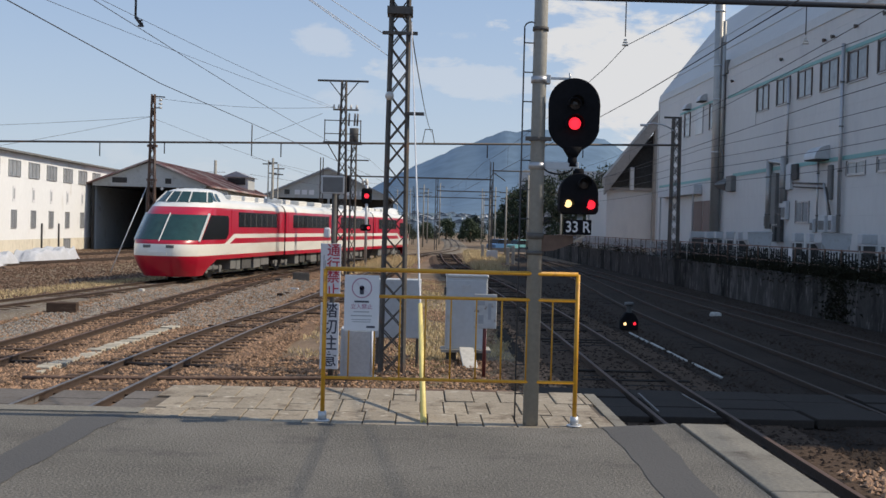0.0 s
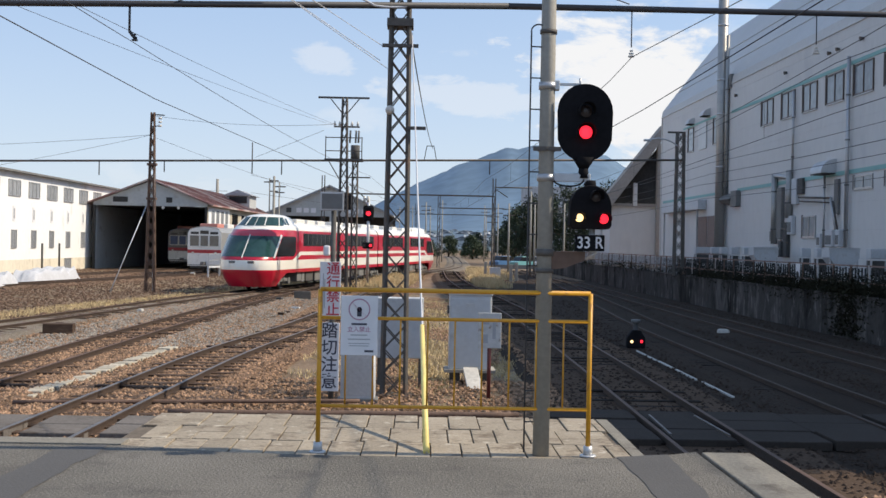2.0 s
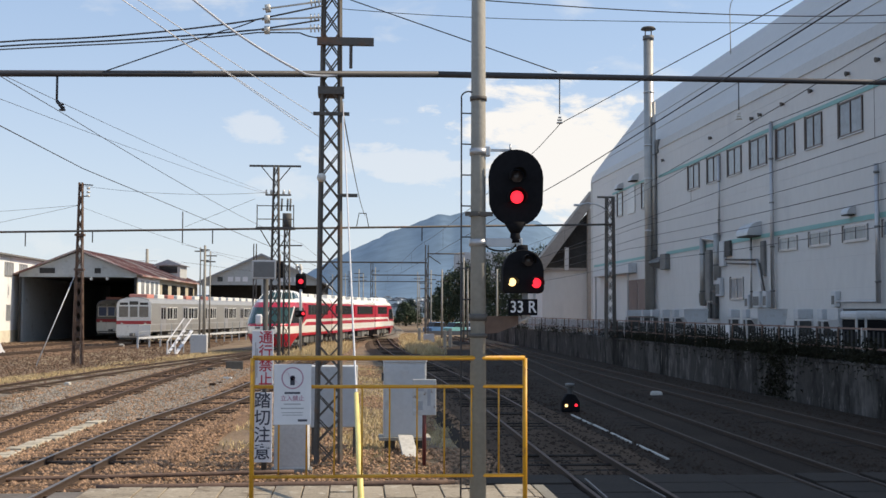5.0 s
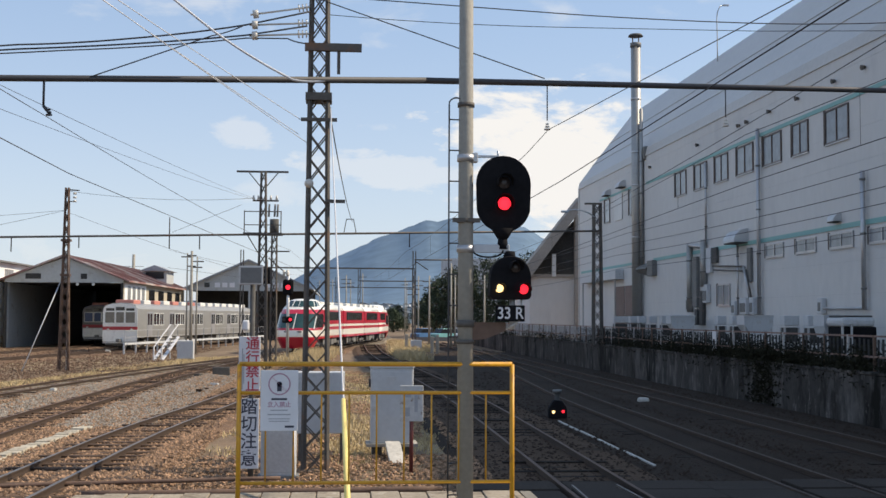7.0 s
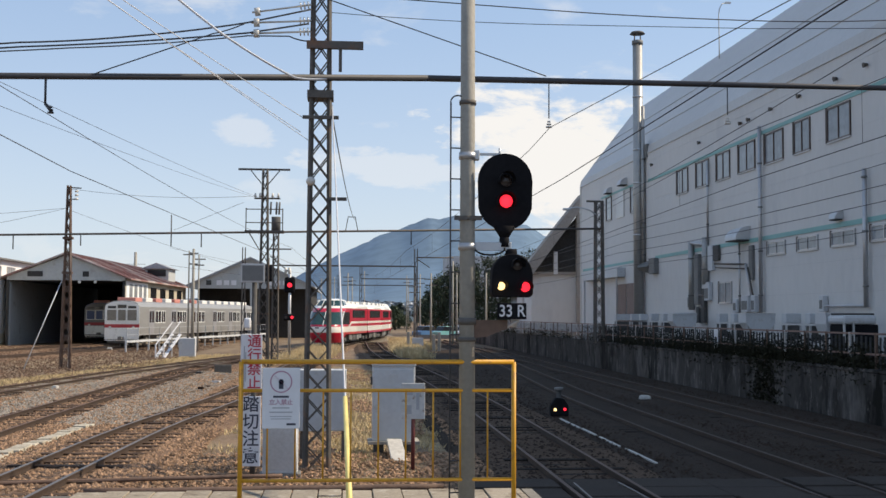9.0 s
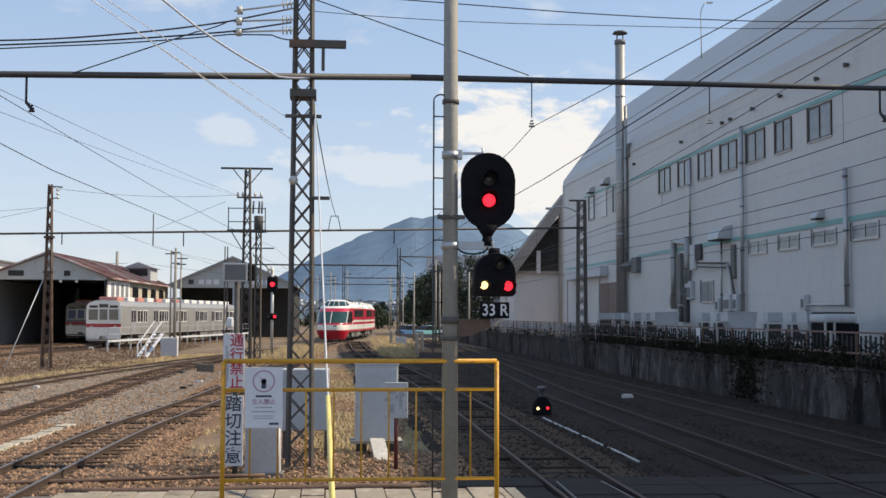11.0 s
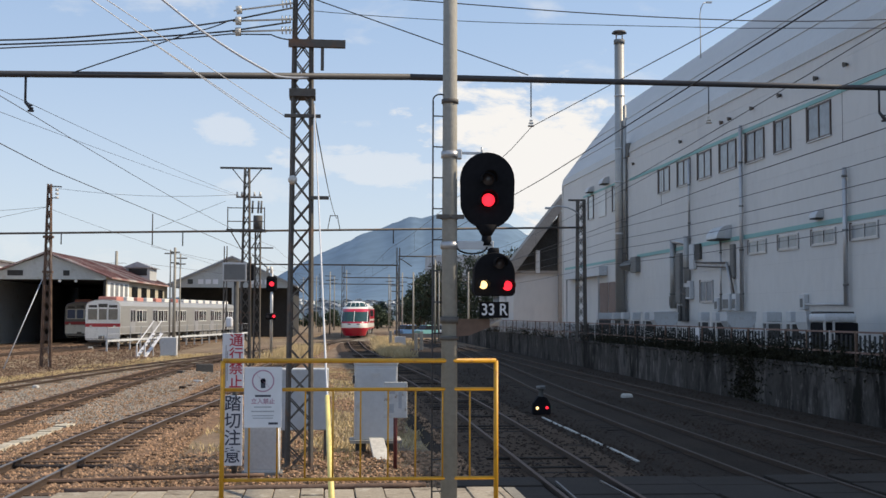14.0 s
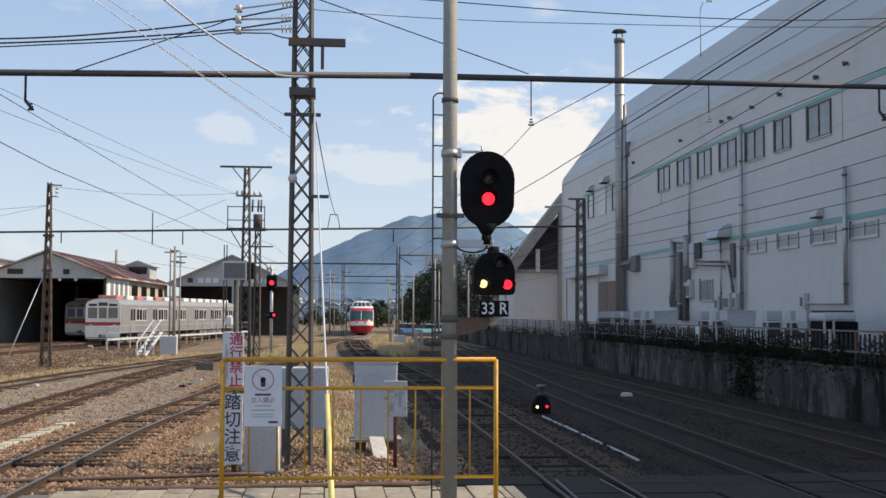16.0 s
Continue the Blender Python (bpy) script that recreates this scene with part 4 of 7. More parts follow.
def underfloor(parent, y0, y1, seed):
    r = random.Random(seed)
    y = y0
    while y < y1 - 0.5:
        l = r.uniform(0.6, 1.7)
        s = 1 if r.random() < 0.5 else -1
        for sd in (-1, 1):
            bm = bmesh.new()
            bbox(bm, min(sd * 0.35, sd * 1.28), max(sd * 0.35, sd * 1.28), y, min(y + l, y1), r.uniform(0.30, 0.48), 0.9, r=0.03)
            part("equipment_box", bm, r.choice(["under", "under_grey", "under_grey"]), parent)
        y += l + r.uniform(0.05, 0.5)


def livery(z, y, front):
    """0 red, 1 cream, by height and by the way along the car."""
    if z > 3.22:
        return 1
    if z < 1.10:
        return 0
    if z < 1.60:
        return 1
    if front is not None and y < front:
        return 0
    return 1 if 1.85 < z < 2.05 else 0


def windows(parent, ranges):
    for s in (-1, 1):
        for a, b in ranges:
            bm = bmesh.new()
            bbox(bm, min(s * 1.42, s * 1.457), max(s * 1.42, s * 1.457), a, b, 2.36, 3.08, r=0.012)
            wn_ = part("window", bm, "train_window", parent)
            n = max(1, round((b - a) / 0.95))
            for k in range(1, n):
                y = a + (b - a) * k / n
                part("mullion", b_box(min(s * 1.45, s * 1.461), max(s * 1.45, s * 1.461), y - 0.035, y + 0.035, 2.38, 3.06), "under", wn_)


def mid_car(L, seed):
    car = thing("train_car", "red and cream articulated express car with dark windows", "train car", group="cars of the red and cream train")
    bm = bmesh.new()
    prof = [(1.30, 0.90)] + [(1.45, z) for z in BANDS[:-1]] + [(w, z) for z, w in ROOF]
    loop = [(-w, z) for w, z in prof[1:-1]] + [(0, ROOF[-1][0])] + [(w, z) for w, z in reversed(prof[1:-1])]
    ys = [0, 0.05, L - 0.05, L]
    rings = [[bm.verts.new((x * (0.97 if y in (0, L) else 1), y, z)) for x, z in loop] for y in ys]
    for a, b in zip(rings, rings[1:]):
        for i in range(len(loop)):
            j = (i + 1) % len(loop)
            f = bm.faces.new((a[i], a[j], b[j], b[i]))
            zc = (loop[i][1] + loop[j][1]) / 2
            f.material_index = livery(zc, 99, None) if i != len(loop) - 1 else 2
            f.smooth = zc > 3.22
    bm.faces.new(rings[0]).material_index = 2
    bm.faces.new(rings[-1][::-1]).material_index = 2
    part("body", bm, ["train_red", "train_white", "under"], car)
    windows(car, [(1.3, L - 1.3)])
    for s in (-1, 1):
        for y in (0.35, L - 1.1):
            part("door", b_bbox(min(s * 1.44, s * 1.462), max(s * 1.44, s * 1.462), y, y + 0.72, 2.08, 3.16, r=0.01), "train_red", car)
    for k in range(3):
        y = 1.2 + k * (L - 3.6) / 2
        part("roof_unit", b_bbox(-0.8, 0.8, y, y + 1.7, 3.62, 3.93, r=0.05), "train_roof", car)
    part("gangway", b_box(-0.75, 0.75, -0.3, 0.02, 1.0, 3.3), "under", car)
    underfloor(car, 2.4, L - 2.4, seed)
    bogie(car, 0.2)
    return car


def nose(z):
    """How far the nose lies back at a height."""
    return float(np.interp(z, [0.22, 0.55, 0.95, 1.15, 1.62, 1.70, 2.98, 3.05, 3.22, 3.42, 3.56, 3.66, 3.735], [0.55, 0.28, 0.10, 0.0, 0.10, 0.14, 1.55, 1.66, 1.95, 2.25, 2.6, 3.0, 3.4]))


def ring_points(z, w, L, y0, blunt):
    out = []
    for i in range(9):
        u = i / 8
        x = w * (1 - (1 - u) ** 1.6)
        out.append((x, y0 + blunt * (x / max(w, 1e-6)) ** 3.6 if w else y0 + blunt * u))
    rise = 4.5 + (min(max(z, 1.6), 2.05) - 1.6) * 3.2          # the upper stripe climbs out of the nose band
    for y in (float(np.interp(z, [0.22, 0.55, 0.9], [2.35, 2.75, 3.5])), rise, rise + 0.8, 8.2, L - 0.05, L):
        out.append((w if y < L else w * 0.97, max(y, y0 + blunt + 0.02 * len(out))))
    return out


def end_car(L):
    car = thing("train_car", "red and cream express end car with raked windscreen and raised cab", "train car", group="cars of the red and cream train")
    zs = [0.22, 0.55, 0.90, 1.10, 1.60, 1.70, 1.85, 2.05, 2.35, 2.98, 3.10] + [z for z, w in ROOF]
    ws = [1.18, 1.30, 1.42, 1.45, 1.45, 1.45, 1.45, 1.45, 1.45, 1.44, 1.43] + [w for z, w in ROOF]
    bm = bmesh.new()
    rings = []
    for z, w in zip(zs, ws):
        pts = ring_points(z, w, L, nose(z), 1.0)
        rings.append([[bm.verts.new((s * x, y, z)) for x, y in pts] for s in (-1, 1)])
    keep_low = 9
    for k, (ra, rb) in enumerate(zip(rings, rings[1:])):
        zc = (zs[k] + zs[k + 1]) / 2
        for s in (0, 1):
            a, b = ra[s], rb[s]
            for i in range(len(a) - 1):
                if zc < 0.9 and i >= keep_low + 0:
                    continue
                q = [a[i], a[i + 1], b[i + 1], b[i]]
                if s == 0:
                    q = q[::-1]
                try:
                    f = bm.faces.new(q)
                except ValueError:
                    continue
                yc = (a[i].co.y + a[i + 1].co.y) / 2
                f.material_index = livery(zc, i, 10)
                if 1.6 < zc < 2.05 and i == 10:
                    f.material_index = 1
                f.smooth = True
        # back end
        try:
            bm.faces.new((ra[0][-1], ra[1][-1], rb[1][-1], rb[0][-1])).material_index = 2
        except ValueError:
            pass
    bmesh.ops.remove_doubles(bm, verts=bm.verts, dist=0.0005)
    part("body", bm, ["train_red", "train_white", "under"], car)
    # windscreen: the same form, a little proud
    bm = bmesh.new()
    zz = [1.78, 2.0, 2.3, 2.6, 2.88]
    gl = []
    for z in zz:
        pts = ring_points(z, 1.458, L, nose(z) - 0.012, 1.0)
        gl.append([[bm.verts.new((s * x, y, z)) for x, y in pts[:9]] for s in (-1, 1)])
    for ra, rb in zip(gl, gl[1:]):
        for s in (0, 1):
            for i in range(8):
                bm.faces.new((ra[s][i], ra[s][i + 1], rb[s][i + 1], rb[s][i])).smooth = True
    ws_ = part("windscreen", bm, "train_glass", car, "raked dark windscreen")
    for s in (-1, 1):
        if s > 0:
            part("pillar", b_bar((0, nose(1.72) - 0.01, 1.72), (0, nose(2.93) - 0.02, 2.93), 0.05, 0.03), "train_white", ws_)
        part("corner_pillar", b_bar((s * 1.44, nose(1.72) + 0.92, 1.72), (s * 1.43, nose(2.93) + 0.90, 2.93), 0.09, 0.06), "train_white", ws_)
        bm = bmesh.new()
        bm.faces.new([bm.verts.new((s * 1.458, y, z)) for y, z in ((1.36, 1.80), (4.7, 1.80), (5.1, 2.05), (5.1, 2.72), (4.95, 2.88), (2.55, 2.88))])
        part("side_window", bm, "train_window", car)
        part("headlight", b_bbox(s * 0.50 - 0.17, s * 0.50 + 0.17, 0.075, 0.5, 1.44, 1.57, r=0.02), "under_grey", car, "dull headlight cluster")
    part("grille", b_bbox(-0.4, 0.4, 0.03, 0.2, 1.16, 1.30, r=0.01), "train_white", car)
    # raised cab
    bm = bmesh.new()
    lv = [(3.26, 1.34, 2.0, 7.0), (3.46, 1.25, 2.24, 6.6), (3.52, 1.22, 2.32, 6.4), (3.92, 1.02, 2.90, 5.9), (4.02, 0.85, 3.2, 5.6), (4.08, 0.5, 3.7, 5.4), (4.09, 0.0, 4.2, 4.8)]
    rg = []
    for z, w, ya, yb in lv:
        front = [(w * math.sin(math.pi / 2 * i / 8), ya + 1.1 * (1 - math.cos(math.pi / 2 * i / 8))) for i in range(9)]
        rg.append([bm.verts.new((-x, y, z)) for x, y in front[:0:-1]] + [bm.verts.new((x, y, z)) for x, y in front] + [bm.verts.new((w, yb - 0.6, z)), bm.verts.new((w * 0.6, yb, z)), bm.verts.new((-w * 0.6, yb, z)), bm.verts.new((-w, yb - 0.6, z))])
    for k, (a, b) in enumerate(zip(rg, rg[1:])):
        n = len(a)
        for i in range(n):
            f = bm.faces.new((a[i], a[(i + 1) % n], b[(i + 1) % n], b[i]))
            f.smooth = True
    cabp = part("cab", bm, "train_white", car, "raised cream driving cab")
    bm = bmesh.new()
    za, zb = (3.44, 1.28, 2.20), (3.91, 1.035, 2.875)
    for s in (-1, 1):
        for i in range(8):
            q = []
            for (z, w, ya), t in ((za, i), (za, i + 1), (zb, i + 1), (zb, i)):
                an = math.pi / 2 * (t * 0.97 + 0.1) / 8
                q.append(bm.verts.new((s * (w * math.sin(an) + 0.012 * math.sin(an)), ya - 0.02 + 1.1 * (1 - math.cos(an)), z)))
            bm.faces.new(q).smooth = True
    part("cab_window", bm, "train_glass", cabp)
    for s in (-1, 1):
        for an in (0.42, 1.12):
            ends = [(s * (w + 0.02) * math.sin(an), ya - 0.03 + 1.1 * (1 - math.cos(an)), z) for z, w, ya in (za, zb)]
            part("cab_pillar", b_bar(ends[0], ends[1], 0.05, 0.03), "train_white", cabp)
    for s in (-1, 1):
        for y0 in (3.45, 4.0):
            bm = bmesh.new()
            bm.faces.new([bm.verts.new(v) for v in ((s * 1.285, y0, 3.47), (s * 1.285, y0 + 0.42, 3.47), (s * 1.075, y0 + 0.38, 3.86), (s * 1.075, y0 + 0.05, 3.86))])
            part("cab_side_window", bm, "train_glass", cabp)
    windows(car, [(6.6, L - 1.6)])
    for s in (-1, 1):
        for y in (5.5, L - 1.2):
            part("door", b_bbox(min(s * 1.44, s * 1.462), max(s * 1.44, s * 1.462), y, y + 0.72, 2.08, 3.16, r=0.01), "train_red", car)
    for k in range(3):
        y = 7.4 + k * 2.3
        part("roof_unit", b_bbox(-0.8, 0.8, y, y + 1.7, 3.62, 3.90, r=0.05), "train_roof", car)
    underfloor(car, 6.0, L - 2.0, 3)
    bogie(car, 4.0)
    return car


END_L, MID_L, GAP = 14.9, 10.5, 0.35
cars = [(end_car(END_L), 0.0, END_L, False), (mid_car(MID_L, 1), END_L + GAP, MID_L, False), (mid_car(MID_L, 2), END_L + MID_L + 2 * GAP, MID_L, False)]
cars.append((copy_thing(cars[0][0], pose(0, 0, 0)), END_L + 2 * MID_L + 3 * GAP, END_L, True))
LINE = along(TRAIN_LINE, 0.5, 0, 299)
ARC = [0.0]
for (xa, ya), (xb, yb) in zip(LINE, LINE[1:]):
    ARC.append(ARC[-1] + math.hypot(xb - xa, yb - ya))
LX, LY = [p[0] for p in LINE], [p[1] for p in LINE]
S50 = float(np.interp(50.0, LY, ARC))


def nose_at(t):
    """Metres along the line of the train's nose."""
    return S50 + 6.0 * t - 0.008 * t * t - 2.7 * math.exp(-t / 2) + 2.0 * math.exp(-t / 0.34)


def car_pose(t, back, length, turned):
    s0 = nose_at(t) + back
    p, q = [Vector((float(np.interp(s, ARC, LX)), float(np.interp(s, ARC, LY)), RAIL)) for s in (s0, s0 + length)]
    a = -math.degrees(math.atan2(q.x - p.x, q.y - p.y))
    return pose(*q, 0, 0, a + 180) if turned else pose(*p, 0, 0, a)


def motions():
    for car, back, length, turned in cars:
        walk(car, [(k * 0.5, car_pose(k * 0.5, back, length, turned)) for k in range(33)])

# ---- retaining wall and the white hall ----
WX, TOP = 13.7, 0.08
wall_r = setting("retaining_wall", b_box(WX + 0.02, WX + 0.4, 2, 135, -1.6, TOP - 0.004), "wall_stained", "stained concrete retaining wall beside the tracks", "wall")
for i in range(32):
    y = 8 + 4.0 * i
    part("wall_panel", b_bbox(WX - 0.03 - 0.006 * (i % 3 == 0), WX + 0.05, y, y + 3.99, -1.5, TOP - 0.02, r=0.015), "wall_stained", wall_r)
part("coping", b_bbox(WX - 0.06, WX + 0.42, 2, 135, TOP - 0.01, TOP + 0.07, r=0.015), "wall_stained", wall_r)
setting("terrace", b_box(WX + 0.4, 60, -10, 135, -1.6, TOP), "soil", "raised ground behind the retaining wall", "ground")
fx = WX + 0.2
rf = thing("boundary_fence", "weathered low fence of metal posts and pickets on the wall", "fence")
y = 22.0
i = 0
while y < 118:
    part("post", b_box(fx - 0.03, fx + 0.03, y - 0.03, y + 0.03, TOP, TOP + 1.02), "galv" if i % 3 == 0 else "rust_steel", rf)
    y += 1.6
    i += 1
for z in (0.99, 0.45):
    part("rail", b_box(fx - 0.02, fx + 0.02, 22, 118, TOP + z - 0.025, TOP + z + 0.025), "fence_rail", rf)
for pale in (False, True):
    # near pickets take a near-black that puts the gaps' shade into their colour
    one = mesh_of("picket", b_box(-0.012, 0.012, -0.045, 0.045, 0, 0.84), "picket_pale" if pale else "shed_dark")
    for k in range(150):
        y = 22.2 + 0.28 * k if not pale else 64.2 + 0.33 * k
        ob = new("picket", one)
        ob.parent, ob.matrix_basis = rf, pose(fx, y, TOP + 0.08 + 0.02 * math.sin(k * 2.3), 0.8 * math.sin(k * 1.7))

fp = thing("fence_plate", "small white plate with a dark oval on the fence", "sign", pose(fx - 0.06, 43.2, TOP + 0.55))
part("plate", b_box(-0.01, 0.01, -0.22, 0.22, -0.42, 0.42), "sign_white", fp)
part("oval", b_rod((-0.02, 0, 0), (-0.01, 0, 0), 0.14, seg=14), "under", fp)
BX, BY0, BY1 = 18.0, 14.8, 86.9
# the hall stands a little askew to the tracks
hall = thing("factory_hall", "large white metal-sided hall with teal trim and steep grey roof", "building", pose(18.0, 50.0, 0, 0, 0, 0.69) @ pose(-18.0, -50.0, 0))
zb = TOP
while zb < 11.0:
    part("siding_course", b_box(BX, 48, BY0, BY1, zb + (0.004 if zb > TOP else 0), min(zb + 1.166, 11.1)), "siding", hall)
    zb += 1.17
part("wall_core", b_box(BX + 0.012, 47.9, BY0 + 0.02, BY1 - 0.02, TOP, 11.05), "frame_alu", hall)
bm = bmesh.new()
roof_poly = [(BX - 0.05, 11.1), (BX + 0.05, 11.6), (BX + 1.05, 12.95), (BX + 2.36, 14.65), (BX + 3.45, 16.05), (BX + 4.2, 17.0), (BX + 8, 19.0), (BX + 15, 20.2), (46, 11.1)]
prism(bm, roof_poly, BY0 - 0.1, BY1 + 0.1)
roofp = part("roof", bm, "roof_metal", hall, "steep grey metal roof with lapped courses")
for x0, z0, dz in ((BX + 1.03, 12.95, 0.02), (BX + 2.34, 14.65, 0.02)):
    part("roof_seam", b_box(x0 - 0.012, x0 + 0.02, BY0, BY1, z0, z0 + dz), "roof_metal", roofp)
part("teal_band", b_box(BX - 0.035, BX + 0.02, BY0, 68, 9.40, 9.56), "teal", hall, "teal trim line")
part("teal_band", b_box(BX - 0.035, BX + 0.02, BY0, 66.5, 4.80, 4.98), "teal", hall, "teal trim line")
part("teal_band", b_box(BX - 0.035, BX + 0.02, 71, 86, 4.80, 4.96), "teal", hall, "teal trim line")
part("teal_band", b_box(BX - 0.035, BX + 0.02, 70.5, 80, 9.55, 9.68), "teal", hall, "teal trim line")
part("corner_flashing", b_box(BX - 0.05, BX + 0.2, BY1 - 0.25, BY1 + 0.03, TOP, 11.1), "roof_metal", hall)


def hall_window(y0, y1, z0, z1, frame_m="frame_brown", n=2, glass="pane_hall"):
    """A window standing in a shallow dark reveal, with a frame, n panes and a sill."""
    w = part("window", b_box(BX - 0.012, BX + 0.05, y0, y1, z0, z1), "window_dark", hall)
    f = bmesh.new()
    t = 0.06
    cells = [(y0 + (y1 - y0) * k / n, y0 + (y1 - y0) * (k + 1) / n) for k in range(n)]
    for a in [(y0, y1, z0, z0 + t), (y0, y1, z1 - t, z1), (y0, y0 + t, z0 + t, z1 - t), (y1 - t, y1, z0 + t, z1 - t)] + [(c[0] - t / 2, c[0] + t / 2, z0 + t, z1 - t) for c in cells[1:]]:
        box(f, BX - 0.06, BX - 0.012, *a)
    part("window_frame", f, frame_m, w)
    for k, (a, b) in enumerate(cells):
        part("pane", b_box(BX - 0.03 + 0.008 * (k % 2), BX - 0.013, a + t, b - t, z0 + t, z1 - t), glass, w)
    part("jamb", b_box(BX - 0.075, BX - 0.002, y1 + 0.002, y1 + 0.07, z0 - 0.02, z1 + 0.04), "frame_brown", w)
    part("sill", b_box(BX - 0.065, BX - 0.002, y0 - 0.03, y1, z0 - 0.04, z0 - 0.002), "frame_alu", w)


UP = [(60.2, 62.15), (56.8, 58.8), (53.7, 55.6), (50.4, 52.5), (47.15, 49.2), (44.4, 46.0), (40.8, 42.8)]
for a, b in UP:
    hall_window(a, b, 8.04, 9.33)
for a, b in ((47.05, 49.0), (43.8, 45.75), (40.55, 42.55), (37.35, 39.3)):
    hall_window(a, b, 4.12, 4.68, "frame_alu")
for a, b in ((77.05, 78.5), (71.3, 72.0)):
    hall_window(a, b, 7.92, 9.5, n=1)
part("louvre", b_box(BX - 0.06, BX, 73.7, 75.5, 7.85, 9.5), "frame_alu", hall, "pale louvred panel")
hall_window(53.6, 55.35, 2.14, 3.16, "frame_alu")
# pipes, ducts and hoods on the wall
for y, z0, z1, r in ((49.5, 1.7, 9.75, 0.085), (56.6, 5.3, 9.2, 0.06), (39.5, 1.85, 6.68, 0.085), (59.3, 1.85, 5.35, 0.16), (57.0, 3.1, 5.42, 0.17), (52.15, 1.72, 4.85, 0.05), (68.6, 4.4, 14.0, 0.11), (69.9, 0.3, 4.8, 0.06)):
    pp_ = part("downpipe", b_rod((BX - 0.16, y, z0), (BX - 0.16, y, z1), r, seg=12), "steel" if r > 0.1 else "frame_alu", hall)
    for z in np.arange(z0 + 0.7, z1, 1.9):
        part("clip", b_rod((BX - 0.16, y, float(z)), (BX - 0.16, y, float(z) + 0.07), r + 0.02, seg=12), "under_grey", pp_)
for (ya, za), (yb, zb), r in (((59.3, 5.3), (56.9, 5.05), 0.10), ((55.55, 4.05), (51.3, 3.85), 0.045), ((55.4, 3.86), (51.5, 3.66), 0.035), ((51.3, 3.85), (50.6, 2.43), 0.06), ((51.05, 3.7), (50.4, 2.43), 0.04), ((42.85, 1.92), (39.5, 1.90), 0.05), ((66.0, 1.66), (58.9, 1.66), 0.05), ((58.0, 2.6), (56.6, 2.5), 0.04), ((58.0, 2.0), (57.0, 1.9), 0.04)):
    part("pipe", b_rod((BX - 0.18, ya, za), (BX - 0.18, yb, zb), r, seg=10), "lattice" if r < 0.05 else "frame_alu", hall)
for y0, y1, z0, z1, dp, mt in ((58.1, 58.8, 2.1, 4.65, 0.2, "under_grey"), (55.95, 56.65, 3.75, 4.98, 0.18, "paint_grey"), (55.15, 55.9, 4.2, 4.95, 0.15, "under"), (50.6, 51.05, 3.15, 4.66, 0.14, "under_grey"), (57.9, 58.3, 1.2, 2.0, 0.25, "under"), (57.2, 57.7, 1.2, 2.9, 0.2, "under")):
    part("duct", b_bbox(BX - dp, BX - 0.012, y0, y1, z0, z1, r=0.02), mt, hall)
for y, z, s, w in ((51.9, 5.2, 0.72, 0.75), (41.85, 5.22, 0.34, 0.3), (73.4, 10.0, 0.5, 0.5), (77.4, 9.87, 0.45, 0.45)):
    bm = bmesh.new()
    arc = [(BX, z - s * 0.35)] + [(BX - s * 0.95 * math.cos(math.pi / 2 * k / 8), z - s * 0.35 + s * 0.85 * math.sin(math.pi / 2 * k / 8)) for k in range(9)]
    prism(bm, arc, y - w, y + w)
    hd = part("vent_hood", bm, "galv", hall, "curved metal vent hood")
    part("hood_mouth", b_box(BX - s * 0.9, BX - 0.03, y - w + 0.04, y + w - 0.04, z - s * 0.35 - 0.05, z - s * 0.35 - 0.002), "under", hd)
for y in (39.45, 41.9, 45.35, 48.35, 51.05, 52.1, 58.15, 67.0):
    z = 10.32
    bm = bmesh.new()
    rod(bm, (BX - 0.01, y, z), (BX - 0.16, y, z - 0.03), 0.055, 0.10, 10)
    part("vent_cap", bm, "lattice", hall)
for y0, y1, z0, z1, dp in ((50.9, 51.75, 1.72, 2.45, 0.25), (49.9, 50.4, 1.72, 2.45, 0.3), (52.5, 53.0, 1.7, 2.32, 0.2), (56.4, 57.1, 2.3, 3.2, 0.22), (42.95, 43.35, 1.72, 2.32, 0.22), (60.0, 60.3, 1.9, 2.8, 0.08)):
    wu = part("wall_unit", b_bbox(BX - dp, BX - 0.012, y0, y1, z0, z1, r=0.03), "paint_grey", hall)
    part("unit_grille", b_box(BX - dp - 0.012, BX - dp - 0.001, y0 + 0.08, y1 - 0.08, z0 + 0.1, z0 + 0.55 * (z1 - z0) + 0.1), "under_grey", wu)
for y0, y1 in ((70.9, 73.05), (73.25, 75.6)):
    part("panel_board", b_box(BX - 0.04, BX - 0.012, y0, y1, 0.6, 3.56), "brown_unit", hall, "brown boarded opening")
part("canopy", b_bbox(BX - 0.55, BX - 0.012, 73.5, 84.0, 4.0, 4.62, r=0.03), "paint_grey", hall)
for y in (74.0, 83.5):
    part("canopy_post", b_box(BX - 0.5, BX - 0.4, y - 0.06, y + 0.06, TOP, 4.0), "frame_alu", hall)

ch = thing("chimney", "tall grey steel flue with cowl standing by the hall", "chimney", pose(17.42, 69.0, 0))
part("flue", b_rod((0, 0, TOP), (0, 0, 17.9), 0.29, seg=20), "steel", ch)
part("cowl", b_rod((0, 0, 18.45), (0, 0, 18.58), 0.46, 0.36, 20), "lattice", ch, "dark cowl")
part("collar", b_rod((0, 0, 17.8), (0, 0, 18.05), 0.33, seg=20), "under_grey", ch)
for k in range(4):
    a = math.pi / 2 * k + 0.5
    part("cowl_strut", b_rod((0.25 * math.cos(a), 0.25 * math.sin(a), 17.9), (0.25 * math.cos(a), 0.25 * math.sin(a), 18.5), 0.03, seg=8), "lattice", ch)
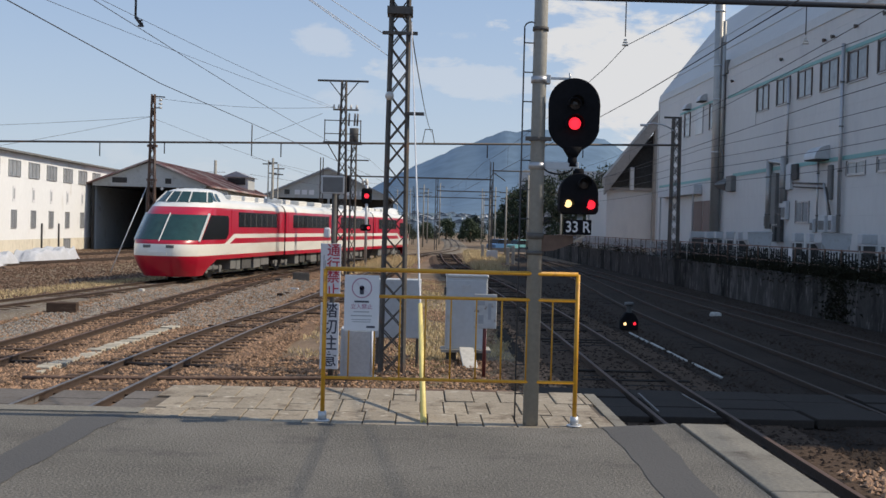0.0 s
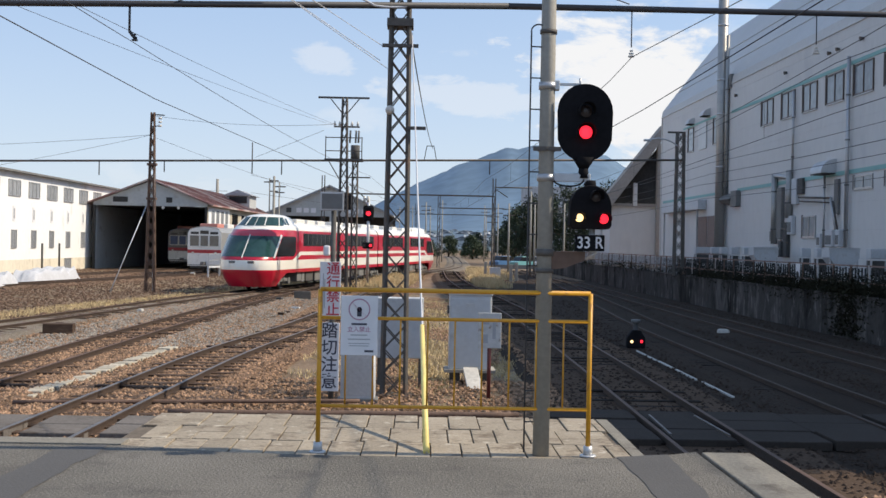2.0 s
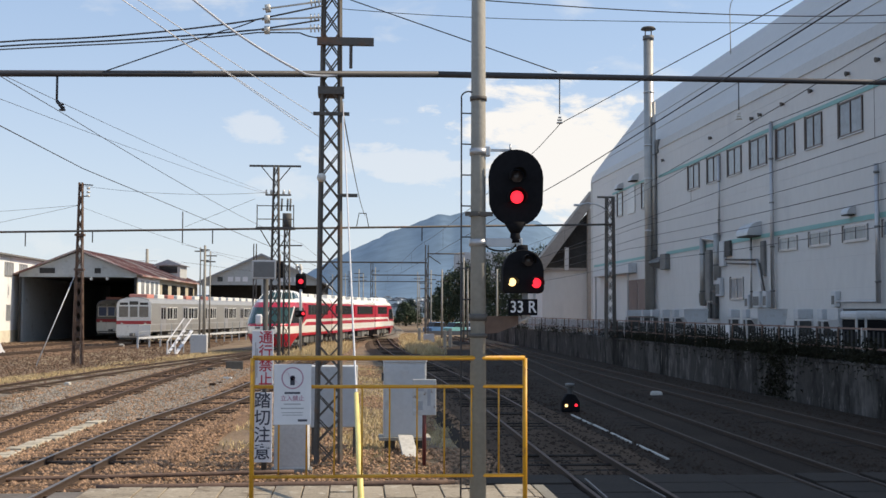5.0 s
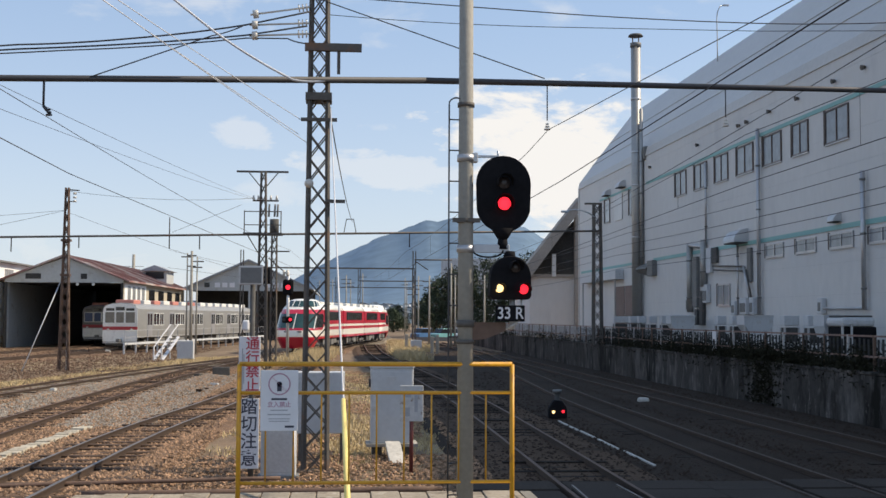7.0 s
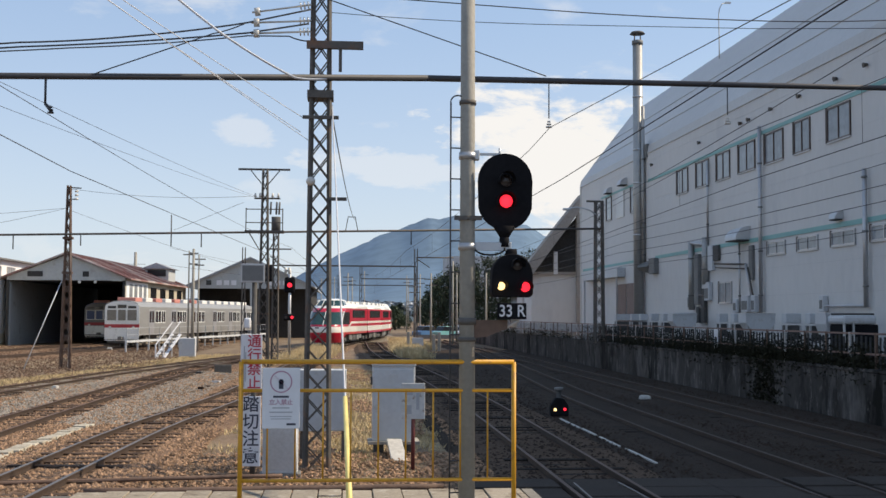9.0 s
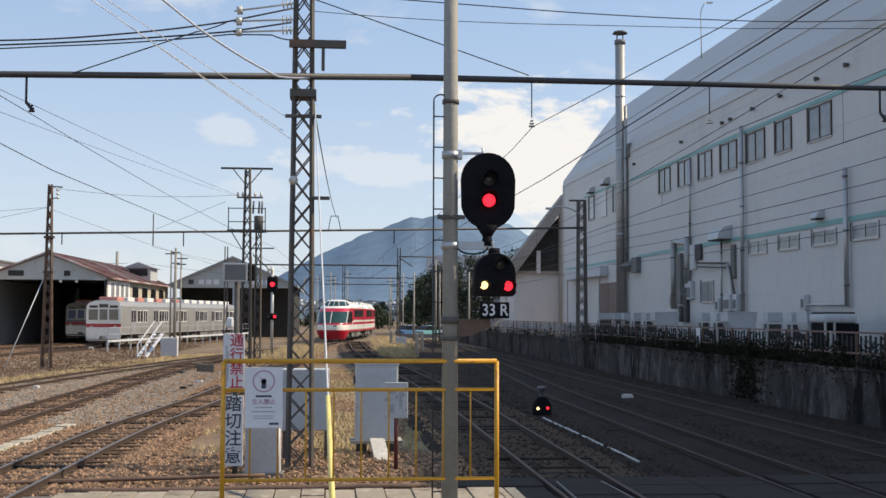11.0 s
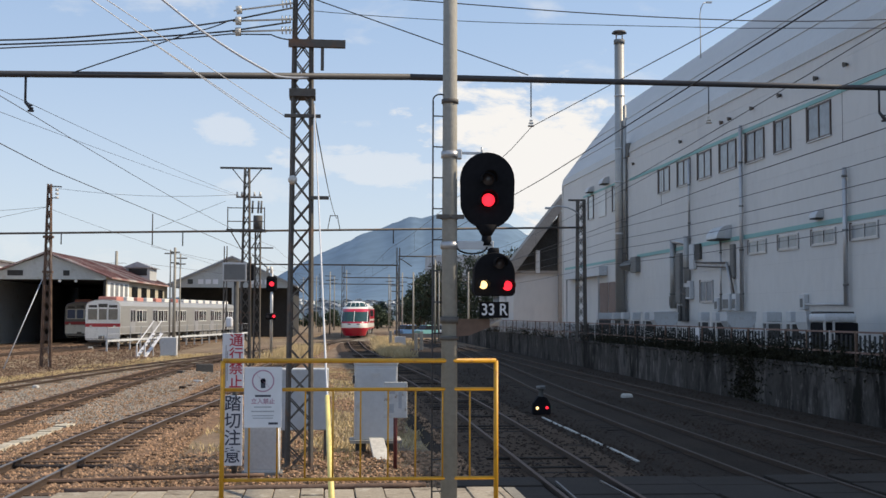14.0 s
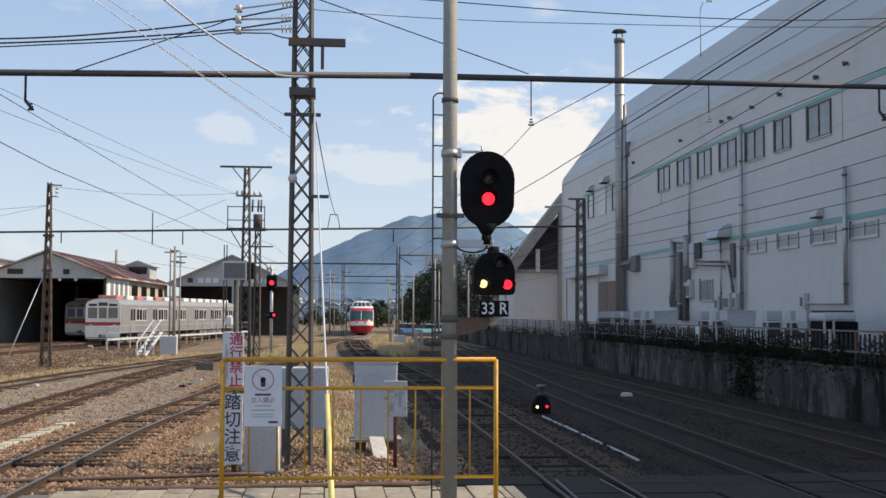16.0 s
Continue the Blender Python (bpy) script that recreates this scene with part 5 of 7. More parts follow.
part("elbow", b_rod((0.0, -0.2, 4.4), (0.45, -1.9, 4.4), 0.18, 0.46, 4), "under_grey", ch, "flared sheet-metal duct")
part("inlet_box", b_bbox(0.1, 0.75, -3.1, -1.9, 3.95, 4.85, r=0.03), "under_grey", ch)
for z in (6.3, 9.4, 11.4, 14.6):
    part("band", b_rod((0, 0, z), (0, 0, z + 0.10), 0.31, seg=20), "galv", ch)
part("junction_box", b_bbox(0.25, 0.6, -0.9, -0.5, 10.9, 11.7, r=0.03), "under_grey", ch)

rp = thing("roof_lamp", "slim curved lamp pole on the hall's roof edge", "lamp pole", pose(21.60, 66.38, 16.15))
bm = bmesh.new()
tube(bm, [(0, 0, 0), (0, 0, 1.54), (-0.02, 0, 2.87), (0.03, 0, 3.27), (0.18, 0, 3.57), (0.4, 0, 3.65)], 0.035, 8)
part("pole", bm, "galv", rp)
part("lamp_head", b_bbox(0.36, 0.7, -0.08, 0.08, 3.59, 3.69, r=0.02), "galv", rp)

# units behind the fence
for y, w in [(67.95, 0.84), (64.13, 0.45), (62.12, 0.4), (60.01, 0.42), (57.72, 0.52), (48.86, 0.39), (46.96, 0.45), (41.3, 0.57), (39.11, 0.56)]:
    h = 1.56
    u = thing("condenser_unit", "white and dark-grilled air conditioning unit on a steel stand", "cooling unit", pose(15.8, y, TOP), "cooling units behind the fence")
    part("casing", b_bbox(0, w, 0, 0.45, h - 0.36, h, r=0.025), "paint_grey", u)
    part("grille", b_box(0.04, w - 0.04, 0.03, 0.42, 0.62, h - 0.43), "under", u)
    part("crossbar", b_box(0.035, w - 0.035, -0.01, 0.02, 0.55, 0.60), "frame_alu", u)
    for sx in (0.03, w - 0.03):
        for sy in (0.03, 0.42):
            part("leg", b_box(sx - 0.03, sx + 0.03, sy - 0.03, sy + 0.03, 0, h - 0.42), "galv", u)
tk = thing("water_tank", "squat tank with pale rounded lid and blackened open front behind the fence", "tank", pose(15.8, 36.43, TOP))
# solid black body stands for the shade in the open front
part("tank", b_bbox(0.06, 1.18, 0, 1.2, 0.1, 1.20, r=0.05), "signal_black", tk)
part("lid", b_bbox(0, 1.18 - 0.06, -0.05, 1.25, 1.20, 1.50, r=0.10), "paint_grey", tk)
part("rim", b_bbox(0.06, 1.18 - 0.12, 0.05, 1.1, 1.49, 1.56, r=0.02), "under", tk)
for sx in (0.0, 0.3):
    part("leg", b_box(sx - 0.03, sx + 0.03, -0.12, -0.06, 0, 1.25), "galv", tk)
for y, w in [(55.98, 1.18), (45.53, 1.18), (37.77, 0.56)]:
    hp = thing("hopper", "grey sloping sheet-metal hopper on the terrace", "hopper", pose(15.8, y, TOP))
    bm = bmesh.new()
    prism(bm, [(0, 1.56), (w, 1.56), (w, 1.2), (w * 0.75, 0.8), (w * 0.25, 0.8), (0, 1.2)], 0, 0.9)
    part("bin", bm, "paint_grey", hp)
    part("rim", b_box(-0.02, w + 0.02, -0.02, 0.0, 1.5, 1.58), "galv", hp)
    for sx in (0.06, w - 0.06):
        part("leg", b_box(sx - 0.03, sx + 0.03, 0.05, 0.11, 0, 1.24), "galv", hp)

# annex with a sloping roof beyond the hall
an = thing("annex", "low white annex with a steep sloping stair roof", "building", pose(0, 0, 0))
part("wall", b_box(15.6, 21, 98, 110, TOP, 5.2), "siding", an)
bm = bmesh.new()
prism(bm, [(15.3, 6.05), (19.8, 11.75), (20.4, 11.75), (20.4, 11.0), (19.5, 10.2), (15.3, 4.55)], 97.2, 98.0)
part("roof_edge", bm, "concrete_brown", an, "grey-brown sloping roof edge")
bm = bmesh.new()
prism(bm, [(15.35, 6.07), (19.8, 11.76), (20.4, 11.76), (15.35, 5.3)], 98.0, 99.2)
part("roof", bm, "concrete_brown", an)
# solid block: the opening's shade is put into its near-black colour
bm = bmesh.new()
prism(bm, [(15.9, 5.22), (20.2, 5.22), (20.2, 10.6), (15.9, 5.6)], 98.2, 99.1)
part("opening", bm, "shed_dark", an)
part("post", b_box(17.45, 17.75, 97.5, 97.9, 5.0, 6.9), "siding", an)
part("column", b_box(19.35, 19.75, 97.3, 97.9, TOP, 10.2), "concrete_brown", an)
part("sill_band", b_box(15.5, 20.0, 97.8, 98.0, 4.95, 5.2), "concrete_brown", an)

# ---- left: white building, engine sheds ----
wb = thing("white_workshop", "long white two-storey workshop with rows of windows", "building")
WBX, WY0, WY1, WT = -30.45, 54.0, 150.0, 6.29
rw = random.Random(17)
part("wall", b_box(-50, WBX, WY0, WY1, GROUND - 0.1, WT), "white_wall", wb)
part("dado", b_box(WBX, WBX + 0.015, WY0, WY1, GROUND - 0.1, -0.25), "dado", wb, "stained yellowish lower wall")
bm = bmesh.new()
prism(bm, [(-50.6, WT), (WBX + 0.5, WT), (WBX + 0.5, WT + 0.14), (-41, WT + 0.85), (-50.6, WT + 0.3)], WY0 - 0.5, WY1 + 0.5)
part("roof", bm, "under_grey", wb, "low roof with dark eaves")
y = 57.3
while y < 147:
    for z0, z1, w in ((4.51, 5.75, 2.6), (0.62, 2.02, 1.15), (-1.2, -0.25, 1.9)):
        if z1 < 0 and rw.random() < 0.4:
            continue
        wd = part("window", b_box(WBX - 0.05, WBX + 0.03, y - w / 2, y + w / 2, z0, z1), "window", wb)
        f = bmesh.new()
        for a in ((y - w / 2, y + w / 2, z0, z0 + 0.07), (y - w / 2, y + w / 2, z1 - 0.07, z1), (y - w / 6 - 0.04, y - w / 6 + 0.04, z0 + 0.07, z1 - 0.07), (y + w / 6 - 0.04, y + w / 6 + 0.04, z0 + 0.07, z1 - 0.07), (y - w / 2, y - w / 2 + 0.07, z0 + 0.07, z1 - 0.07), (y + w / 2 - 0.07, y + w / 2, z0 + 0.07, z1 - 0.07)):
            box(f, WBX + 0.03, WBX + 0.07, *a)
        part("window_frame", f, "frame_alu", wd)
    part("sign_panel", b_box(WBX, WBX + 0.03, y - 0.29, y + 0.29, 2.65, 3.8), "sign_white", wb)
    part("sign_mark", b_box(WBX + 0.03, WBX + 0.034, y - 0.16, y + 0.16, 2.85, 3.6), "ink_pale", wb)
    if int(y) % 2:
        part("drainpipe", b_rod((WBX + 0.08, y + 2.0, GROUND), (WBX + 0.08, y + 2.0, 1.0), 0.08), "under", wb)
    y += 4.48

sh = thing("engine_shed", "open-fronted engine shed with grey gable and rusty red roof", "building", pose(-24.75, 108, GROUND, 0, 0, -1.5))
EV, AP, HW, SL = 6.15, 8.2, 5.2, 34.0
for s in (-1, 1):
    part("side_wall", b_box(min(s * HW, s * (HW - 0.2)), max(s * HW, s * (HW - 0.2)), 0, SL, -0.1, EV), "tan_wall" if s > 0 else "shed_gable", sh)
part("white_wall_band", b_box(HW, HW + 0.05, 0.3, 10.4, 2.6, EV - 0.3), "white_wall", sh)
for k in range(4):
    part("side_window", b_box(HW + 0.05, HW + 0.08, 1.6 + 2.2 * k, 2.9 + 2.2 * k, 4.2, 5.6), "window", sh)
for k in range(4):
    part("side_window", b_box(HW, HW + 0.04, 12 + 5.2 * k, 15 + 5.2 * k, 4.2, 5.5), "window_dark", sh)
bm = bmesh.new()
prism(bm, [(-HW, EV - 0.3), (HW, EV - 0.3), (HW, EV), (0, AP - 0.1), (-HW, EV)], -0.1, 0.1)
part("gable", bm, "shed_gable", sh, "grey corrugated gable")
for x, w in ((-3.4, 1.35), (1.45, 0.55)):
    part("gable_vent", b_box(x, x + w, -0.13, -0.1, EV + 0.02, EV + 0.5), "shed_dark", sh)
bm = bmesh.new()
prism(bm, [(-HW - 0.6, EV - 0.25), (0, AP), (HW + 0.6, EV - 0.25), (HW + 0.6, EV - 0.1), (0, AP + 0.16), (-HW - 0.6, EV - 0.1)], -0.5, SL + 0.5)
part("roof", bm, "roof_red", sh, "patchy rusty red sheet roof")
bm = bmesh.new()
for s in (-1, 1):
    y = 0.2
    while y < SL:
        bar(bm, (0, y, AP + 0.17), (s * (HW + 0.6), y, EV - 0.09), 0.05, 0.05)
        y += 0.9
tagged(part("roof_ribs", bm, "roof_red", sh), kind="stuff")
# back wall and ceiling are coloured dark to hold the shade inside
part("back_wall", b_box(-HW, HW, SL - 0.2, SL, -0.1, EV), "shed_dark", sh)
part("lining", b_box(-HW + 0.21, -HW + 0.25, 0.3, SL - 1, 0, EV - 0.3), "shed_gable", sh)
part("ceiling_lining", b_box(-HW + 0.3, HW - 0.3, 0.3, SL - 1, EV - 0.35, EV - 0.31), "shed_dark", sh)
for x in (-HW + 0.1, -0.2, HW - 0.1):
    part("door_post", b_box(x - 0.1, x + 0.1, -0.15, 0.05, 0, EV - 0.3), "shed_dark", sh)
part("roof_house", b_box(2.0, 4.6, 25.5, 30, AP - 2.6, AP - 0.25), "shed_gable", sh)
part("roof_house_window", b_box(2.3, 4.3, 25.44, 25.5, AP - 1.15, AP - 0.4), "window_dark", sh)
bm = bmesh.new()
prism(bm, [(1.6, AP - 0.3), (3.3, AP + 0.35), (5.0, AP - 0.3)], 25.1, 30.4)
part("roof_house_top", bm, "roof_grey", sh)
for x in (1.2, 2.6):
    part("light_bulkhead", b_rod((x, -0.3, EV - 0.45), (x, -0.12, EV - 0.45), 0.13, seg=10), "ceramic", sh)

s3 = thing("rear_shed", "distant grey gabled shed with dark open front", "building", pose(-11.0, 140, GROUND))
# near-black box stands for the shade behind the open front
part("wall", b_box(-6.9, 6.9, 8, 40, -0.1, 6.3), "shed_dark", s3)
bm = bmesh.new()
prism(bm, [(-7.0, 5.9), (7.0, 5.9), (7.0, 6.35), (0, 9.45), (-7.0, 6.35)], 0, 0.3)
part("gable", bm, "shed_gable", s3)
for x in (-5.1, -3.9, -3.05, -2.2, 2.0, 2.9, 3.8):
    part("gable_window", b_box(x, x + 0.6, -0.04, 0, 6.3, 6.85), "window_dark" if x < -5 else "sign_white", s3)
bm = bmesh.new()
prism(bm, [(-7.6, 6.0), (0, 9.4), (7.6, 6.0), (7.6, 6.2), (0, 9.62), (-7.6, 6.2)], -0.5, 40)
part("roof", bm, "roof_grey", s3)
for x in (-6.9, 0.0, 6.7):
    part("door_post", b_box(x, x + 0.25, 0, 0.3, 0, 5.9), "shed_gable", s3)

# ---- parked silver train ----
def silver_car(first, paint="steel", face="car_pale"):
    c = thing("parked_train_car", "parked corrugated stainless-steel commuter car with red stripe" if first else "parked stainless-steel commuter car coupled behind", "train car", group="parked silver train")
    L, W = 18.0, 1.4
    bm = bmesh.new()
    prof = [(-W, 0.95), (-W, 3.2), (-1.2, 3.5), (-0.6, 3.66), (0, 3.7), (0.6, 3.66), (1.2, 3.5), (W, 3.2), (W, 0.95)]
    prism(bm, prof, 0, L)
    body = part("body", bm, paint, c)
    for k in range(8):
        part("bead", b_box(-W - 0.012, W + 0.012, 0.3, L - 0.3, 1.05 + 0.1 * k, 1.08 + 0.1 * k), "steel", body)
    if first:
        bm = bmesh.new()
        prism(bm, [(-W + 0.02, 0.62), (-W, 0.95), (-W, 3.1), (-1.28, 3.36), (-0.9, 3.55), (0, 3.66), (0.9, 3.55), (1.28, 3.36), (W, 3.1), (W, 0.95), (W - 0.02, 0.62)], -0.03, 0.0)
        part("face", bm, face, c, "painted end of the car")
        part("stripe", b_box(-W - 0.006, W + 0.006, -0.05, 0.02, 1.55, 1.82), "stripe_red", c)
        for x0, x1 in ((-1.2, -0.45), (-0.32, 0.32), (0.45, 1.2)):
            fw_ = part("front_window", b_bbox(x0, x1, -0.05, 0.05, 2.12, 2.95, r=0.02), "pane_worn" if paint == "steel" else "face_blue", c)
            bm = bmesh.new()
            for q in ((x0 - 0.05, x1 + 0.05, 2.06, 2.12), (x0 - 0.05, x1 + 0.05, 2.95, 3.0), (x0 - 0.05, x0, 2.12, 2.95), (x1, x1 + 0.05, 2.12, 2.95)):
                box(bm, q[0], q[1], -0.065, 0.0, q[2], q[3])
            part("window_frame", bm, "car_pale", fw_, "pale window frame")
        part("front_panel", b_bbox(-1.36, 1.36, -0.05, 0.0, 0.68, 1.5, r=0.02), "car_pale", c, "pale lower front panel")
        part("coupler", b_bbox(-0.16, 0.16, -0.5, 0.1, 0.62, 0.86, r=0.03), "under_grey", c)
        part("step_rail", b_bar((-1.3, -0.18, 0.55), (1.3, -0.18, 0.55), 0.06), "car_pale", c)
        for s in (-1, 1):
            part("headlight", b_rod((s * 0.95, -0.07, 1.56), (s * 0.95, 0.02, 1.56), 0.11, seg=12), "ceramic", c)
        part("destination_box", b_bbox(-0.36, 0.36, -0.05, 0.05, 3.08, 3.36, r=0.01), "window_dark", c)
        for x0, x1 in ((-1.15, -0.48), (0.48, 1.15)):
            part("top_light", b_bbox(x0, x1, -0.05, 0.05, 3.06, 3.26, r=0.02), "window_dark", c)
        part("skirt", b_box(-1.2, 1.2, 0.05, 0.2, 0.35, 0.95), "under", c)
    for s in (-1, 1):
        for k in range(3):
            y = 2.2 + 5.6 * k
            part("door", b_bbox(min(s * 1.39, s * 1.42), max(s * 1.39, s * 1.42), y, y + 1.3, 1.0, 3.0, r=0.01), "frame_alu", c)
            for d in (0.15, 0.75):
                part("door_window", b_box(min(s * 1.42, s * 1.426), max(s * 1.42, s * 1.426), y + d, y + d + 0.42, 1.95, 2.85), "window_dark", c)
            for w0, w1 in ((y + 1.6, y + 2.9), (y + 3.1, y + 4.0)):
                if w1 < L - 0.4:
                    wd_ = part("window", b_box(min(s * 1.4, s * 1.415), max(s * 1.4, s * 1.415), w0, w1, 1.95, 2.85), "window_dark", c)
                    bm = bmesh.new()
                    for q in ((w0 - 0.05, w1 + 0.05, 1.89, 1.95), (w0 - 0.05, w1 + 0.05, 2.85, 2.91), (w0 - 0.05, w0, 1.95, 2.85), (w1, w1 + 0.05, 1.95, 2.85), ((w0 + w1) / 2 - 0.03, (w0 + w1) / 2 + 0.03, 1.95, 2.85)):
                        box(bm, min(s * 1.4, s * 1.43), max(s * 1.4, s * 1.43), *q)
                    part("window_frame", bm, "car_pale", wd_)
    for k in range(7):
        part("roof_unit", b_bbox(-0.75, 0.75, 0.9 + 2.45 * k, 2.5 + 2.45 * k, 3.6, 3.94, r=0.06), "orange_unit" if first and k % 2 == 0 else "train_roof", c)
    underfloor(c, 4.5, 13.5, 9)
    for y in (2.6, 15.4):
        bogie(c, y)
    return c


silver = [(-17.42, 95.0), (-14.27, 112.75), (-11.15, 130.55)]
for k in range(2):
    c = silver_car(k == 0)
    (xa, ya), (xb, yb) = silver[k], silver[k + 1]
    c.matrix_basis = pose(xa, ya, RAIL, 0, 0, -math.degrees(math.atan2(xb - xa, yb - ya)))
# end face greyed down, so its colour carries the shed's shade
c = silver_car(True, "face_blue", "under_grey")
c.matrix_basis = pose(-23.2, 115, RAIL, 0, 0, -2)
tagged(c, "blue-grey commuter car standing in the dark shed", "train car", group="cars in the shed")

# ---- small yard things near the mast ----
cb = thing("relay_cabinet", "small grey relay cabinet beside the mast", "cabinet", pose(-1.07, 20.9, GROUND))
part("body", b_bbox(-0.31, 0.29, -0.2, 0.2, 0.10, 0.98, r=0.02), "paint_grey", cb)
part("base", b_box(-0.36, 0.34, -0.25, 0.25, -0.05, 0.10), "under_grey", cb)
part("door", b_bbox(-0.25, 0.23, -0.212, -0.2, 0.16, 0.93, r=0.006), "galv", cb, "bare metal door")
part("hinge", b_rod((0.26, -0.215, 0.15), (0.26, -0.215, 0.95), 0.018), "sign_white", cb)
cb = thing("relay_cabinet", "grey relay cabinet on legs behind the mast", "cabinet", pose(-0.40, 23.2, GROUND))
part("body", b_bbox(-0.46, 0.46, -0.2, 0.2, 0.6, 1.78, r=0.02), "paint_grey", cb)
for s in (-0.4, 0.4):
    part("leg", b_box(s - 0.03, s + 0.03, -0.05, 0.05, 0, 0.6), "lattice", cb)
cb = thing("equipment_cabinet", "large pale grey equipment cabinet with a rounded lid", "cabinet", pose(1.02, 24.3, GROUND))
part("body", b_bbox(-0.43, 0.43, -0.28, 0.28, 0.30, 1.80, r=0.02), "paint_grey", cb)
part("lid", b_bbox(-0.45, 0.45, -0.31, 0.31, 1.79, 1.89, r=0.04), "paint_grey", cb)
part("base_plate", b_box(-0.52, 0.52, -0.38, 0.38, 0.24, 0.30), "concrete", cb)
for s in (-0.30, 0.30):
    part("plinth", b_box(s - 0.10, s + 0.10, -0.26, 0.26, -0.05, 0.24), "under", cb)
part("door", b_bbox(-0.40, 0.40, -0.292, -0.28, 0.36, 1.74, r=0.006), "paint_grey", cb)
part("handle", b_box(-0.10, 0.08, -0.31, -0.292, 1.58, 1.65), "galv", cb)
part("latch", b_box(0.30, 0.34, -0.31, -0.292, 0.95, 1.15), "galv", cb)
part("hinge_box", b_bbox(-0.47, -0.43, -0.1, 0.1, 1.42, 1.58, r=0.01), "under", cb)
pb = single("plank", bmesh.new(), "concrete", "pale plank leaning against a block", "plank", m=pose(1.05, 23.3, GROUND + 0.19, 16, 2, 4))
bm = bmesh.new()
bbox(bm, -0.15, 0.15, -0.55, 0.55, -0.03, 0.03, r=0.01)
pb.data = mesh_of("plank", bm, "white_line")
sb = thing("post_sign", "faded rectangular sign on a dark red post", "sign", pose(1.25, 21.3, GROUND))
part("post", b_rod((0, 0, 0), (0, 0, 1.4), 0.035, seg=10), "post_red", sb)
part("plate", b_bbox(-0.21, 0.21, -0.05, -0.02, 0.98, 1.62, r=0.01), "sign_worn", sb)
for x, z, w, h in ((-0.08, 1.45, 0.14, 0.08), (0.08, 1.3, 0.06, 0.3), (-0.08, 1.15, 0.1, 0.16)):
    part("text_bar", b_box(x - w / 2, x + w / 2, -0.054, -0.05, z - h / 2, z + h / 2), "ink_pale", sb)

vs = thing("crossing_sign_post", "dark post with two white vertical warning boards", "sign", pose(-1.56, 20.4, GROUND))
part("post", b_rod((0.03, 0.05, 0), (0.03, 0.05, 3.55), 0.045, seg=12), "under", vs)
b1 = part("upper_board", b_bbox(-0.185, 0.175, -0.03, 0.0, 1.56, 2.50, r=0.006), "sign_white", vs)
for k, c in enumerate("通行禁止"):
    lettering(c, 0.235, "ink_red", b1, pose(0.045, -0.034, 2.37 - 0.235 * k))
for x, h in ((-0.125, 0.7), (-0.10, 0.5)):
    part("text_bar", b_box(x - 0.008, x + 0.008, -0.034, -0.03, 1.95 - h / 2, 1.95 + h / 2), "ink_pale", b1)
b2 = part("lower_board", b_bbox(-0.165, 0.165, -0.03, 0.0, 0.27, 1.45, r=0.006), "sign_white", vs)
for k, c in enumerate("踏切注意"):
    lettering(c, 0.285, "ink", b2, pose(0, -0.034, 1.30 - 0.29 * k))
part("solar_panel", b_bbox(-0.20, 0.21, -0.10, -0.06, 3.38, 3.70, r=0.01), "frame_alu", vs, "framed grey panel")
part("solar_cell", b_box(-0.17, 0.18, -0.106, -0.1, 3.41, 3.67), "under_grey", vs)
part("lamp_box", b_bbox(-0.13, -0.02, -0.1, 0.02, 2.6, 2.78, r=0.03), "sign_white", vs)

guy = thing("guy_wire", "steel guy wire with a yellow plastic guard", "guy wire")
ga, gb = Vector((0.06, 8.52, 0.0)), Vector((-0.25, 21.6, 5.35))
part("wire", b_rod(ga, gb, 0.010), "wire_pale", guy)
part("guard", b_rod(ga, ga.lerp(gb, 0.146), 0.024, 0.020, 12), "yellow_guard", guy, "yellow plastic guard tube")

dw = thing("dwarf_signal", "low black ground signal with two small lamps", "signal", pose(5.95, 32.5, GROUND))
bm = bmesh.new()
prism(bm, [(-0.25, 0.08), (0.25, 0.08), (0.25, 0.36), (0.12, 0.56), (-0.10, 0.58), (-0.25, 0.36)], -0.1, 0.15)
bmesh.ops.bevel(bm, geom=list(bm.edges), offset=0.02, segments=2, affect="EDGES")
part("housing", bm, "signal_black", dw)
part("stand", b_rod((0, 0.05, 0), (0, 0.05, 0.8), 0.07, seg=10), "under", dw)
part("cap", b_rod((0, 0.05, 0.78), (0, 0.05, 0.86), 0.13, seg=12), "under_grey", dw)
lamp(dw, -0.13, 0.26, 0.042, "lamp_white", hood=False).location.y = -0.07
lamp(dw, 0.14, 0.27, 0.042, "lamp_red", hood=False).location.y = -0.07
single("white_marker", b_bbox(-0.19, 0.19, -0.15, 0.15, 0, 0.25, r=0.08), "white_line", "small white-painted ground marker beside the track", "marker", m=pose(9.89, 38.40, GROUND))

